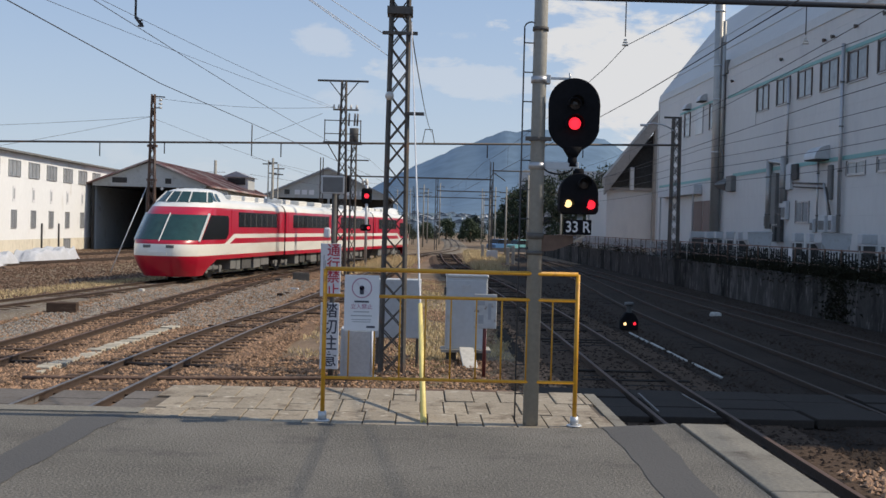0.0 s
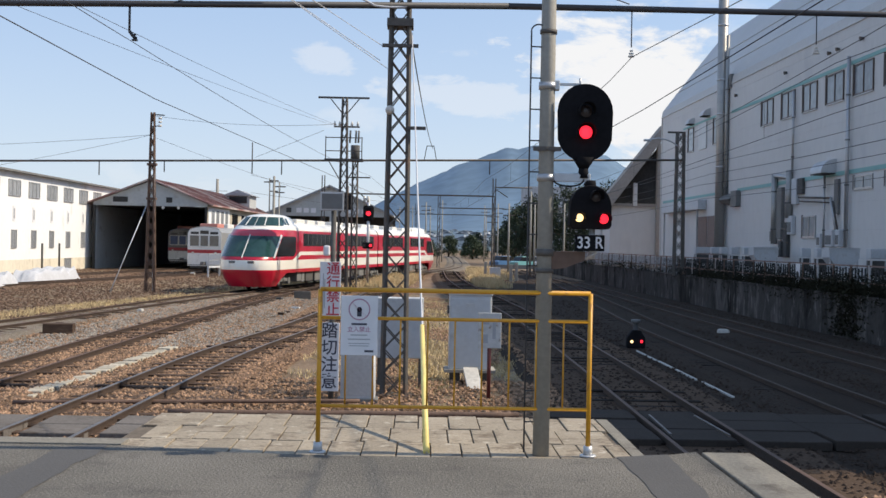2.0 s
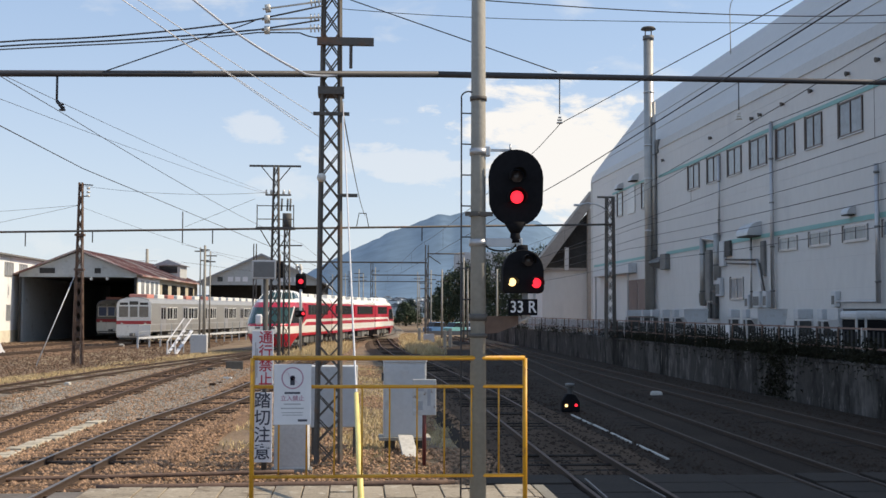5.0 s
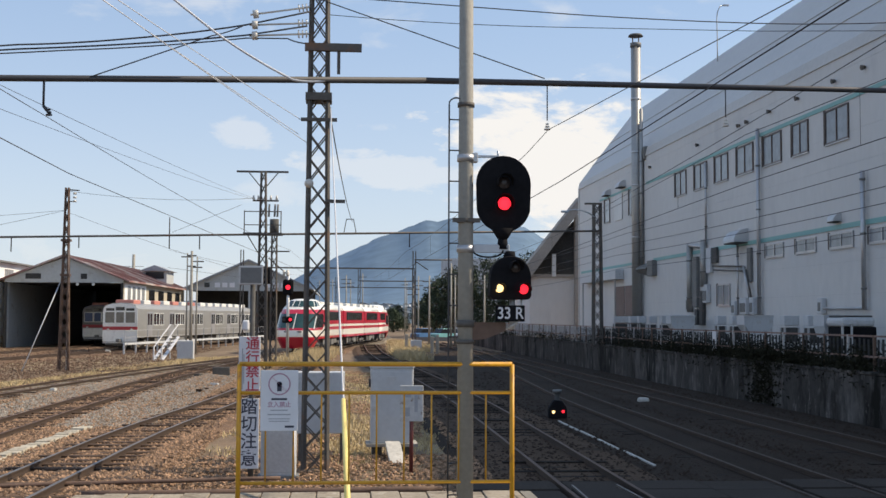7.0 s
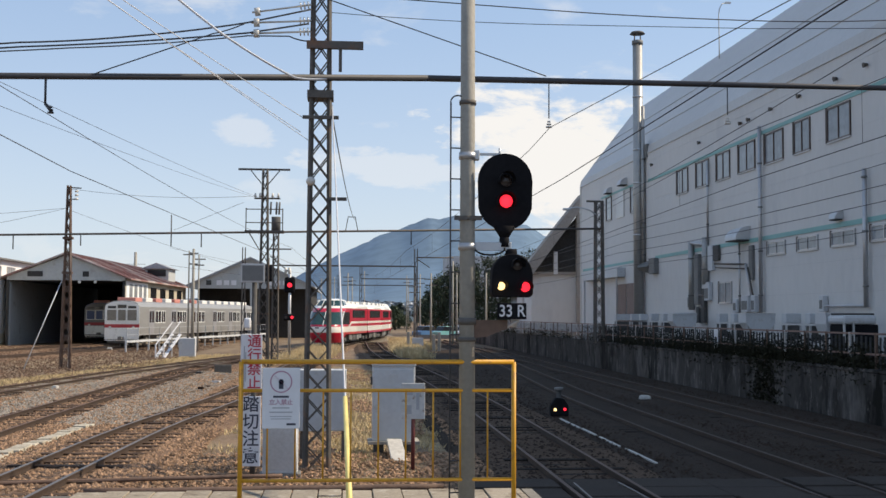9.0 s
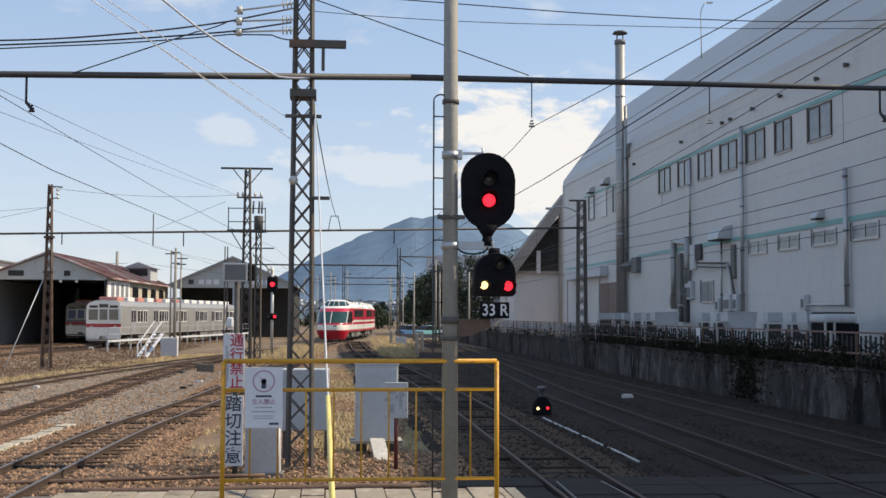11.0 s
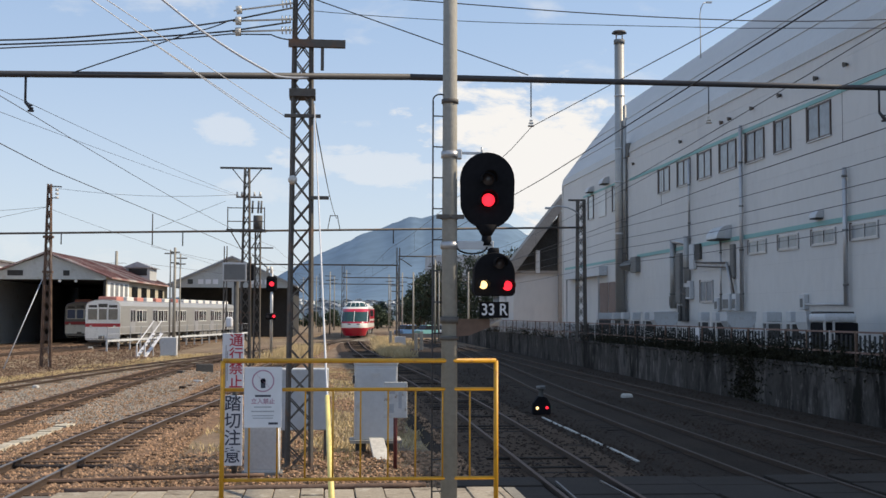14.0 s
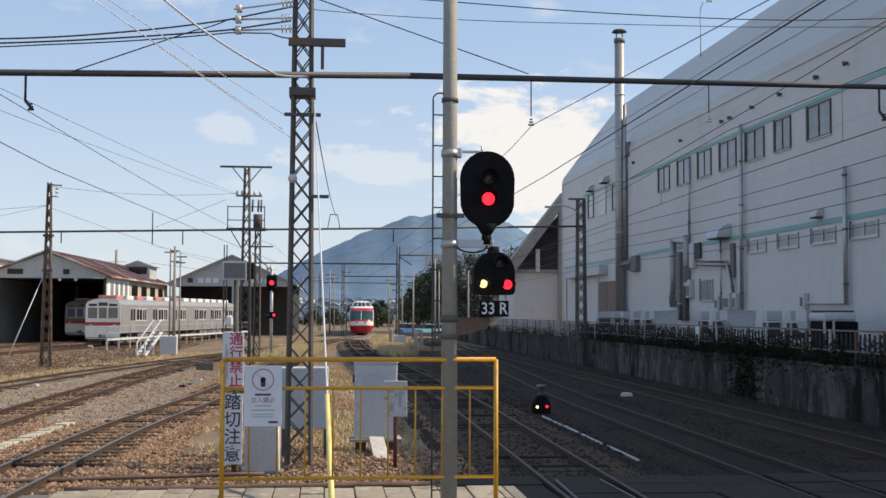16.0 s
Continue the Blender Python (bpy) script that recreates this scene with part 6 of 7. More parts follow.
for x, y, z, words in ((-3.33, 73.0, 3.38, "signal post with a glowing red lamp and a shunt lamp"), (-4.6, 72.0, 4.05, "slim post signal with a dim red lamp")):
    q = thing("post_signal", words, "signal", pose(x, y, GROUND))
    H = z - GROUND
    part("post", b_rod((0, 0, 0), (0, 0, H + 0.9), 0.09, seg=12), "galv" if z < 4 else "lattice", q)
    part("housing", b_bbox(-0.33, 0.33, -0.15, 0.1, H - 0.55, H + 0.45, r=0.15), "signal_black", q)
    if z < 4:
        part("lens", b_rod((0, -0.19, H - 0.05), (0, -0.15, H - 0.05), 0.145, seg=16), "lamp_red", q, "glowing red lens")
        part("lower_housing", b_bbox(-0.35, 0.3, -0.15, 0.1, H - 2.22, H - 1.82, r=0.08), "signal_black", q)
        part("lens", b_rod((-0.22, -0.19, H - 2.02), (-0.22, -0.15, H - 2.02), 0.10, seg=12), "lamp_dead", q, "unlit dark lens")
        part("lens", b_rod((0.16, -0.19, H - 2.02), (0.16, -0.15, H - 2.02), 0.09, seg=12), "lamp_red", q, "glowing red lens")

# ---- overhead wires ----
def wire(words, runs, r=0.012, material="wire"):
    """One wire through points, hanging by a sag (the fourth number) to the next point."""
    bm = bmesh.new()
    line_ = []
    for (xa, ya, za, sag), (xb, yb, zb, _) in zip(runs, runs[1:]):
        n = 14 if sag else 1
        pts = [(xa + (xb - xa) * k / n, ya + (yb - ya) * k / n, za + (zb - za) * k / n - sag * 4 * (k / n) * (1 - k / n)) for k in range(n + 1)]
        line_ += pts if not line_ else pts[1:]
    tube(bm, line_, r, 5)
    return single("overhead_wire", bm, material, words, "wire")


SPANS = (-18.0, 21.55, 62.3, 104.0, 144.0)
for nodes, words, first in ((TRACKS[0][0], "over the main platform track", 0), (TRACKS[1][0], "over the platform track", 0), (TRACKS[4][0], "over the shaded through track", 0), (TRAIN_LINE, "over the curving yard track", 2)):
    ys = [y for y in SPANS[first:] if nodes[0][1] <= y <= nodes[-1][1]]
    xs = [along(nodes, 1, y, y)[0][0] for y in ys]
    cat_ = thing("catenary", "thin dark catenary wires with droppers " + words, "wire")
    mess = [[(xa + (xb - xa) * k / 16, ya + (yb - ya) * k / 16, 4.97 - 0.2 * 4 * (k / 16) * (1 - k / 16)) for k in range(17)] for (xa, ya), (xb, yb) in zip(zip(xs, ys), zip(xs[1:], ys[1:]))]
    if words.endswith("over the platform track"):
        mess = [[(x - 0.35, y, z + 0.06) for x, y, z in span] for span in mess]
    if words.endswith("main platform track"):
        mess[0] = [(8.6 + (3.78 - 8.6) * k / 16, -18 + 39.55 * k / 16, 5.0) for k in range(17)]
        mess[1] = [(x - 0.2 * (1 - k / 16), y, z) for k, (x, y, z) in enumerate(mess[1])]
    bm = bmesh.new()
    tube(bm, mess[0] + [p for span in mess[1:] for p in span[1:]], 0.007, 5)
    part("messenger_wire", bm, "wire", cat_)
    bm = bmesh.new()
    tube(bm, [(x, y, 4.05) for x, y in zip(xs, ys)], 0.008, 5)
    part("contact_wire", bm, "wire", cat_)
    for span in mess:
        for k in range(2, 16, 4):
            if abs(span[k][0] - float(np.interp(span[k][1], ys, xs))) < 0.2:
                part("dropper", b_rod(span[k], (span[k][0], span[k][1], 4.05), 0.004, seg=4), "wire", cat_)
wire("thick feeder cable strung to the lattice mast", [(-14, 21.6, 6.0, 0.1), (-5.86, 21.6, 6.38, 0.02), (-3.88, 21.6, 6.54, 0.02), (-1.82, 21.6, 6.84, 0), (-0.64, 21.6, 7.12, 0)], 0.017)
wire("thick feeder cable strung to the lattice mast", [(-14, 21.6, 5.95, 0.1), (-5.85, 21.6, 6.30, 0.03), (-1.81, 21.6, 6.65, 0), (-0.69, 21.6, 6.85, 0)], 0.017)
wire("thick feeder cable strung to the lattice mast", [(-14, 21.65, 5.98, 0.1), (-5.0, 21.65, 6.31, 0.03), (-1.81, 21.65, 6.61, 0), (-1.05, 21.65, 6.62, 0.03), (-0.62, 21.65, 6.54, 0)], 0.013)
wire("short feeder jumper rising from the beam", [(-4.56, 21.5, 5.80, 0), (-2.42, 21.5, 6.60, 0.02), (-1.85, 21.5, 6.80, 0)], 0.012)
wire("pale braided cable drooping to the mast", [(-6.5, 21.4, 10.3, 0.12), (-2.35, 21.4, 6.65, 0.04), (-0.93, 21.44, 5.81, 0.03), (-0.26, 21.53, 5.84, 0.0)], 0.022, "wire_pale")
for a, b in (((-5.0, 5.2, 5.7), (-0.67, 21.7, 4.7)), ((-4.6, 5.2, 5.3), (-0.78, 21.7, 5.12)), ((-4.8, 5.2, 5.5), (-0.83, 21.7, 4.86))):
    wire("thin pale line running overhead to the mast", [(*a, 0.05), (*b, 0)], 0.006, "wire_pale")
wire("dark stay wire from mast to beam", [(-0.9, 21.6, 7.5, 0), (3.72, 21.6, 5.97, 0)], 0.011)
wire("thin line from the mast towards the hall", [(0, 21.6, 7.40, 0), (4.2, 21.6, 7.20, 0.02), (8.08, 21.6, 7.12, 0.02), (10.71, 21.6, 7.22, 0.0), (17.9, 24, 7.6, 0)], 0.011)
wire("thin line from the mast towards the hall", [(-0.28, 21.6, 7.07, 0.04), (4.2, 21.6, 6.95, 0.0), (7.81, 21.6, 6.97, 0.0), (10.71, 21.6, 7.05, 0), (17.9, 24, 7.5, 0)], 0.007)
wire("slack line from the mast to the far beam", [(-0.29, 21.8, 5.41, 0.35), (0.5, 62.2, 6.53, 0)], 0.013)
wire("thin line between lattice masts", [(-14.28, 62.5, 8.0, 0.25), (-4.7, 62.5, 7.75, 0)], 0.009)
wire("thin line leaving the lattice mast", [(-14.28, 62.5, 7.0, 0.1), (-26, 66, 5.0, 0)], 0.009)
wire("thin line leaving the lattice mast", [(-14.28, 62.5, 7.0, 0.1), (-26, 60, 5.9, 0)], 0.009)
wire("thin line leaving the lattice mast", [(-14.28, 62.5, 6.9, 0.1), (-8.0, 84, 5.0, 0)], 0.009)
wire("thin line to the platform mast", [(-8.9, 62.5, 5.9, 0), (-5.3, 62.5, 7.4, 0)], 0.009)
for x, z in ((15.2, 6.2), (15.2, 5.6), (14.6, 5.0), (14.9, 4.3)):
    wire("dark power line running past the white hall", [(x, 6, z, 0.3), (x, 62.5, z - 0.1, 0.3), (x - 1.2, 118, z - 0.1, 0)], 0.012)
for a, b in (((-6.4, 21.55, 5.75), (-4.6, 62.5, 7.7)), ((-7.6, 21.55, 5.75), (-4.8, 62.5, 7.7))):
    wire("thin grey line crossing high over the yard", [(*a, 0.1), (*b, 0)], 0.006, "wire")
wire("thick power line running past the white hall", [(12.2, 6, 8.8, 0.2), (13.6, 62.5, 7.3, 0)], 0.013)

# ---- poles and gantries further off ----
def pole(x, y, top, r=0.13, arms=(), words="slim grey concrete pole with crossarms", base=GROUND):
    p = thing("utility_pole", words, "pole", pose(x, y, base))
    part("shaft", b_rod((0, 0, 0), (0, 0, top - base), r, r * 0.7, 10), "pole_concrete", p)
    for z, w in arms:
        part("crossarm", b_bar((-w, 0, z - base), (w, 0, z - base), 0.09), "lattice", p)
    return p


pole(-11.31, 90, 6.45, 0.13, ((6.1, 0.35), (5.3, 0.3)))
pole(-11.9, 92, 6.4, 0.07, ((6.1, 0.45),))
pole(-11.15, 92, 6.1, 0.07, ((5.75, 0.5), (5.3, 0.4)))
pole(-52, 300, 17, 0.5, ((14, 2.5), (12, 2.5)), "distant steel power pylon")
for x, y, top in ((10.1, 110, 6.6), (8.8, 120, 5.8), (7.6, 128, 5.2), (12.0, 126, 6.2), (14.2, 118, 5.8), (9.6, 150, 6.8), (0.5, 165, 7.4), (3.2, 190, 8.6), (1.4, 210, 8.2), (-2.0, 240, 9.2), (10.8, 205, 8.4), (-5, 260, 9.6), (13, 240, 8.8)):
    pole(x, y, top, 0.11, ((top - 0.6, 0.7), (top - 1.2, 0.6)), "slim far pole with small crossarms")
for xl, xr, y, z in ((-9.0, 6.47, 107, 5.95), (2.0, 8.6, 144, 5.95), (-1.0, 11, 185, 6.2)):
    g_ = thing("gantry", "dark steel gantry spanning the far tracks", "gantry", pose(0, y, GROUND))
    part("beam", b_bar((xl, 0, z - GROUND), (xr, 0, z - GROUND), 0.13), "lattice", g_)
    for x in (xl, xr):
        bm = bmesh.new()
        for s in (-1, 1):
            bar(bm, (x + s * 0.14, 0, 0), (x + s * 0.12, 0, z - GROUND + 1.6), 0.09)
        for k in range(9):
            bar(bm, (x - 0.13, 0, 0.9 * k), (x + 0.13, 0, 0.9 * k + 0.9), 0.05)
        part("upright", bm, "lattice", g_)
    if y == 107:
        part("bracket_arm", b_rod((6.47, 0, 8.1), (9.9, 0, 8.1), 0.06), "lattice", g_)
        part("strut", b_rod((6.5, 0, 8.0), (7.7, 0, 7.2), 0.04), "lattice", g_)

# ---- distance: trees, cars, town, hills ----
def tree(x, y, h, w, seed, words, base=GROUND):
    r = random.Random(seed)
    t = thing("tree", words, "tree", pose(x, y, base), "dark trees beyond the tracks")
    bm = bmesh.new()
    rod(bm, (0, 0, 0), (0.1, 0, h * 0.45), 0.22, 0.15, 8)
    rod(bm, (0.1, 0, h * 0.45), (-0.1, 0.1, h * 0.92), 0.15, 0.03, 8)
    for k in range(9):
        a, z = r.uniform(0, 6.28), h * r.uniform(0.3, 0.8)
        rod(bm, (0.05, 0, z), (math.cos(a) * w * 0.7, math.sin(a) * w * 0.7, z + h * 0.12), 0.06, 0.015, 5)
    part("trunk", bm, "bark", t)
    vs_, fs = [], []
    for k in range(62):
        a, u = r.uniform(0, 6.28), r.uniform(0.16, 1.0)
        rad = w * math.sqrt(max(0.02, 1 - u ** 1.7)) * r.uniform(0.45, 1.05)
        c = Vector((math.cos(a) * rad, math.sin(a) * rad, h * u * r.uniform(0.94, 1.04)))
        for j in range(56):
            p = c + Vector((r.gauss(0, 0.36), r.gauss(0, 0.36), r.gauss(0, 0.3))) * (w / 3.0)
            d1, d2 = Vector((r.uniform(-1, 1), r.uniform(-1, 1), r.uniform(-1, 1))) * 0.15, Vector((r.uniform(-1, 1), r.uniform(-1, 1), r.uniform(-1, 1))) * 0.15
            i = len(vs_)
            vs_ += [p - d1, p + d2, p + d1, p - d2]
            fs.append((i, i + 1, i + 2, i + 3))
    me = bpy.data.meshes.new("crown")
    me.from_pydata(vs_, [], fs)
    me.materials.append(M["foliage"])
    cr = new("crown", me)
    cr.parent = t


for k, (x, y, h, w) in enumerate(((13.6, 172, 7.6, 2.6), (15.6, 168, 9.6, 3.2), (17.6, 170, 10.6, 3.8), (20.0, 166, 10.6, 4.0), (22.8, 168, 11.4, 4.2), (26, 164, 11.6, 4.4), (29, 160, 12, 4.4), (15, 182, 9, 3.4))):
    tree(x, y, h, w, 40 + k, "dark evergreen tree beyond the car park" if k % 2 else "dense dark tree with an uneven crown")
for k, (x, y, h, w) in enumerate(((-38, 172, 10.0, 4.0), (-36, 178, 9.6, 3.4), (-8, 268, 3.4, 2.6), (-3, 262, 3.0, 2.4), (1.5, 272, 3.6, 2.6), (6, 266, 4.6, 2.8), (12, 258, 5.2, 3.0), (10, 232, 4.4, 2.6), (17, 248, 6.5, 3.2))):
    tree(x, y, h, w, 80 + k, "small distant tree beside the railway")


def car(x, y, turn, paint, words):
    c = thing("car", words, "car", pose(x, y, GROUND, 0, 0, turn), "parked cars beyond the tracks")
    bm = bmesh.new()
    prism(bm, [(-2.0, 0.35), (2.0, 0.35), (2.05, 0.75), (1.5, 0.9), (-1.7, 0.95), (-2.05, 0.8)], -0.82, 0.82)
    bmesh.ops.bevel(bm, geom=list(bm.edges), offset=0.06, segments=2, affect="EDGES")
    part("body", bm, paint, c)
    bm = bmesh.new()
    prism(bm, [(-1.6, 0.93), (1.0, 0.93), (0.35, 1.45), (-1.2, 1.48)], -0.7, 0.7)
    part("cabin", bm, "window_dark", c)
    part("roof", b_bbox(-1.2, 0.38, -0.66, 0.66, 1.45, 1.52, r=0.03), paint, c)
    for sx in (-1.25, 1.3):
        for sy in (-0.8, 0.62):
            part("wheel", b_rod((sx, sy, 0.32), (sx, sy + 0.18, 0.32), 0.32, seg=14), "rubber", c)


car(10.6, 150, 40, "car_blue", "parked dark blue car behind the barrier")
car(13.0, 147, 35, "car_teal", "parked teal compact car behind the barrier")
car(15.4, 148, 35, "car_white", "parked white car behind the barrier")
car(17.8, 146, 35, "car_blue", "parked dark blue car behind the barrier")
setting("car_park_fence", b_box(8.6, 19, 143.9, 144.0, GROUND, GROUND + 0.5), "under_grey", "low grey barrier beside the far tracks", "barrier")

bm = bmesh.new()
rows = []
for j in range(8):
    y = 560 + 140 * j
    rows.append([bm.verts.new((-520 + 40 * i, y, GROUND - 0.4 + 0.021 * (y - 560) * (1 + 0.18 * noise.noise((i * 0.4, j * 0.6, 3))))) for i in range(27)])
for a, b in zip(rows, rows[1:]):
    for i in range(26):
        bm.faces.new((a[i], a[i + 1], b[i + 1], b[i])).smooth = True
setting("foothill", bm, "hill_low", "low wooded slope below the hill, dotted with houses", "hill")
rt = random.Random(21)
for k in range(260):
    y = 620 + 820 * rt.random()
    x = rt.uniform(-0.15, 0.13) * y + 2
    w, d, h = rt.uniform(3.5, 9), rt.uniform(4, 8), rt.uniform(2.4, 4.6)
    base = GROUND - 0.9 + 0.021 * (y - 560) * 0.93
    hs = thing("house", "distant pale house with a grey roof", "house", pose(x, y, base, 0, 0, rt.uniform(-25, 25)), "far houses of the town")
    part("wall", b_box(-w / 2, w / 2, 0, d, -1.5, h + 0.8), "town_wall", hs)
    bm = bmesh.new()
    prism(bm, [(-w / 2 - 0.4, h + 0.8), (w / 2 + 0.4, h + 0.8), (0, h + 0.8 + w * 0.2)], -0.4, d + 0.4)
    part("roof", bm, "town_roof", hs)
ob_ = thing("office_block", "distant pale multi-storey block behind the trees", "building", pose(30, 250, GROUND))
part("wall", b_box(-8, 16, 0, 14, 0, 15.5), "town_wall", ob_)
for z in (4, 7.5, 11):
    for j in range(7):
        part("window", b_box(-7 + 3.3 * j, -4.8 + 3.3 * j, -0.06, 0, z, z + 1.6), "window_dark", ob_)

RIDGE = [(-900, 20), (-420, 36), (-173, 42), (-92, 90), (-25, 127), (26, 150), (73, 174), (121, 189), (145, 201), (184, 214), (199, 209), (235, 219), (302, 214), (340, 207), (388, 199), (427, 176), (470, 165), (560, 120), (760, 90), (1100, 60)]
rx, rh = [p[0] for p in RIDGE], [p[1] for p in RIDGE]
bm = bmesh.new()
rows = []
for j in range(15):
    u = j / 12
    y = 1500 + 1000 * u
    row = []
    for i in range(161):
        x = -900 + 12.5 * i
        top_ = float(np.interp(x, rx, rh))
        s = min(u, 1.0)
        z = GROUND - 2 + top_ * (s ** 1.25) * (1.0 if u <= 1 else 1 - (u - 1) * 2) + (10 * s * (1 - s) * 4 * noise.noise((x * 0.012, y * 0.006, 1)) + 3.0 * s * noise.noise((x * 0.05, y * 0.03, 2)))
        row.append(bm.verts.new((x * y / 2500, y, z * y / 2500 if u < 1 else z)))
    rows.append(row)
for a, b in zip(rows, rows[1:]):
    for i in range(160):
        bm.faces.new((a[i], a[i + 1], b[i + 1], b[i])).smooth = True
setting("hill", bm, "hill", "wooded hill on the horizon with blue haze put into its colour", "hill")
bm = bmesh.new()
rows = []
for j in range(5):
    y = 3400 + 150 * j
    rows.append([bm.verts.new((-2400 + 60 * i, y, GROUND + (60 + 45 * noise.noise((i * 0.11, 7, 0)) + 12 * noise.noise((i * 0.5, 3, 0))) * j / 4)) for i in range(81)])
for a, b in zip(rows, rows[1:]):
    for i in range(80):
        bm.faces.new((a[i], a[i + 1], b[i + 1], b[i])).smooth = True
setting("far_hills", bm, "hill_far", "distant hills paled by haze put into their colour", "hill")

# ---- loose things of the yard ----
wk = thing("depot_walkway", "low maintenance walkway with pale posts beside the silver train", "walkway")
wa, wb_ = Vector((-16.1, 89.5, 0)), Vector((-8.5, 130, 0))
wd_ = (wb_ - wa).normalized()
n = 17
for k in range(n + 1):
    p = wa.lerp(wb_, k / n)
    part("post", b_box(p.x - 0.06, p.x + 0.06, p.y - 0.06, p.y + 0.06, GROUND, GROUND + 0.8), "paint_grey", wk)
    part("handrail_post", b_box(p.x + 0.02, p.x + 0.07, p.y - 0.03, p.y + 0.03, GROUND + 0.8, GROUND + 1.8), "galv", wk)
for z, t in ((0.8, 0.16), (1.8, 0.05), (1.3, 0.04)):
    part("rail", b_bar(wa + Vector((0, 0, GROUND + z)), wb_ + Vector((0, 0, GROUND + z)), t), "paint_grey" if t > 0.1 else "galv", wk)
st = thing("access_stairs", "pale metal steps up to the walkway", "stairs", pose(-11.55, 79.4, GROUND, 0, 0, -14))
for s in (-0.27, 0.27):
    part("stringer", b_bar((s, -1.4, 0), (s, 1.4, 1.5), 0.22, 0.06), "sign_white", st)
    part("handrail", b_bar((s, -1.4, 0.85), (s, 1.4, 2.35), 0.05), "sign_white", st)
    part("newel", b_box(s - 0.04, s + 0.04, -1.44, -1.36, 0, 0.9), "sign_white", st)
    part("prop", b_box(s - 0.03, s + 0.03, 1.3, 1.36, 0, 1.4), "galv", st)
for k in range(6):
    part("tread", b_box(-0.27, 0.27, -1.15 + 0.43 * k, -0.9 + 0.43 * k, 0.2 + 0.23 * k, 0.24 + 0.23 * k), "under_grey", st)
for x, y, w, h, words in ((-10.2, 78.8, 1.05, 1.28, "white equipment box beside a pole"), (6.1, 98, 0.9, 1.0, "grey relay box among dry grass")):
    c = thing("equipment_box", words, "cabinet", pose(x, y, GROUND))
    part("body", b_bbox(-w / 2, w / 2, -0.3, 0.3, 0.1, h, r=0.03), "paint_grey", c)
    part("foot", b_box(-w / 2 - 0.05, w / 2 + 0.05, -0.35, 0.35, -0.05, 0.1), "concrete", c)
for x, y, h in ((5.2, 96, 1.5), (6.9, 91, 1.4), (7.4, 92, 1.5)):
    single("marker_post", b_bbox(-0.12, 0.12, -0.12, 0.12, 0, h, r=0.02), "concrete", "short grey concrete marker post", "post", m=pose(x, y, GROUND))
single("timber_block", b_bbox(-0.42, 0.42, -0.25, 0.25, -0.05, 0.36, r=0.02), "sleeper", "dark squared timber block lying in the yard", "timber", m=pose(-10.4, 34.2, GROUND, 0, 0, 8))
for name, x, y, w, d, h, m_, words, cat_ in (
    ("stone", -10.47, 44.35, 0.24, 0.2, 0.2, "white_line", "pale stone lying among the ballast", "stone"),
    ("stone", -17.64, 91.45, 0.4, 0.3, 0.3, "white_line", "pale stone lying among the ballast", "stone"),
    ("timber_offcut", -5.24, 44.45, 0.22, 0.12, 0.14, "sleeper", "short dark timber offcut on the ballast", "timber"),
    ("steel_block", -5.12, 45.8, 0.16, 0.12, 0.12, "rust_steel", "short rusty block on the ballast", "block"),
    ("ground_box", -5.73, 57.21, 0.8, 0.3, 0.42, "under", "low dark ground box beside the track", "box"),
    ("ground_box", -6.58, 55.13, 0.3, 0.2, 0.2, "under", "small dark point box on the ballast", "box"),
    ("metal_scrap", -5.19, 49.19, 0.34, 0.14, 0.1, "paint_grey", "pale metal scrap on the ballast", "scrap"),
):
    bm = bmesh.new()
    bbox(bm, -w / 2, w / 2, -d / 2, d / 2, -0.06, h, r=min(w, d, h) * (0.35 if name == "stone" else 0.08))
    for v in bm.verts:
        v.co += Vector((noise.noise(v.co * 7 + Vector((x, y, 0))), noise.noise(v.co * 7 + Vector((y, x, 0))), 0)) * 0.05 * w
    single(name, bm, m_, words, cat_, m=pose(x, y, GROUND + 0.03, 0, 0, 25 * math.sin(x * 5)))
for k, (x, y, l) in enumerate(((-23.4, 64, 7.5), (-23.8, 75.5, 12.0))):
    bm = bmesh.new()
    bmesh.ops.create_grid(bm, x_segments=26, y_segments=40, size=1)
    for v in bm.verts:
        u, w = v.co.x, v.co.y
        fall = min(1.0, (1 - abs(u)) * 3.2) * min(1.0, (1 - abs(w)) * 6)
        v.co = Vector((u * 0.95 + 0.06 * noise.noise((w * 5, 1, k)), w * l / 2, -0.04 + fall * (0.8 + 0.3 * noise.noise((u * 2, w * 5, k)) + 0.10 * noise.noise((u * 7, w * 16, k)))))
    for f in bm.faces:
        f.smooth = True
    single("tarpaulin", bm, "tarp", "silver-grey tarpaulin draped over a long low pile", "tarpaulin", "covered piles before the workshop", m=pose(x, y, GROUND, 0, 0, 4))

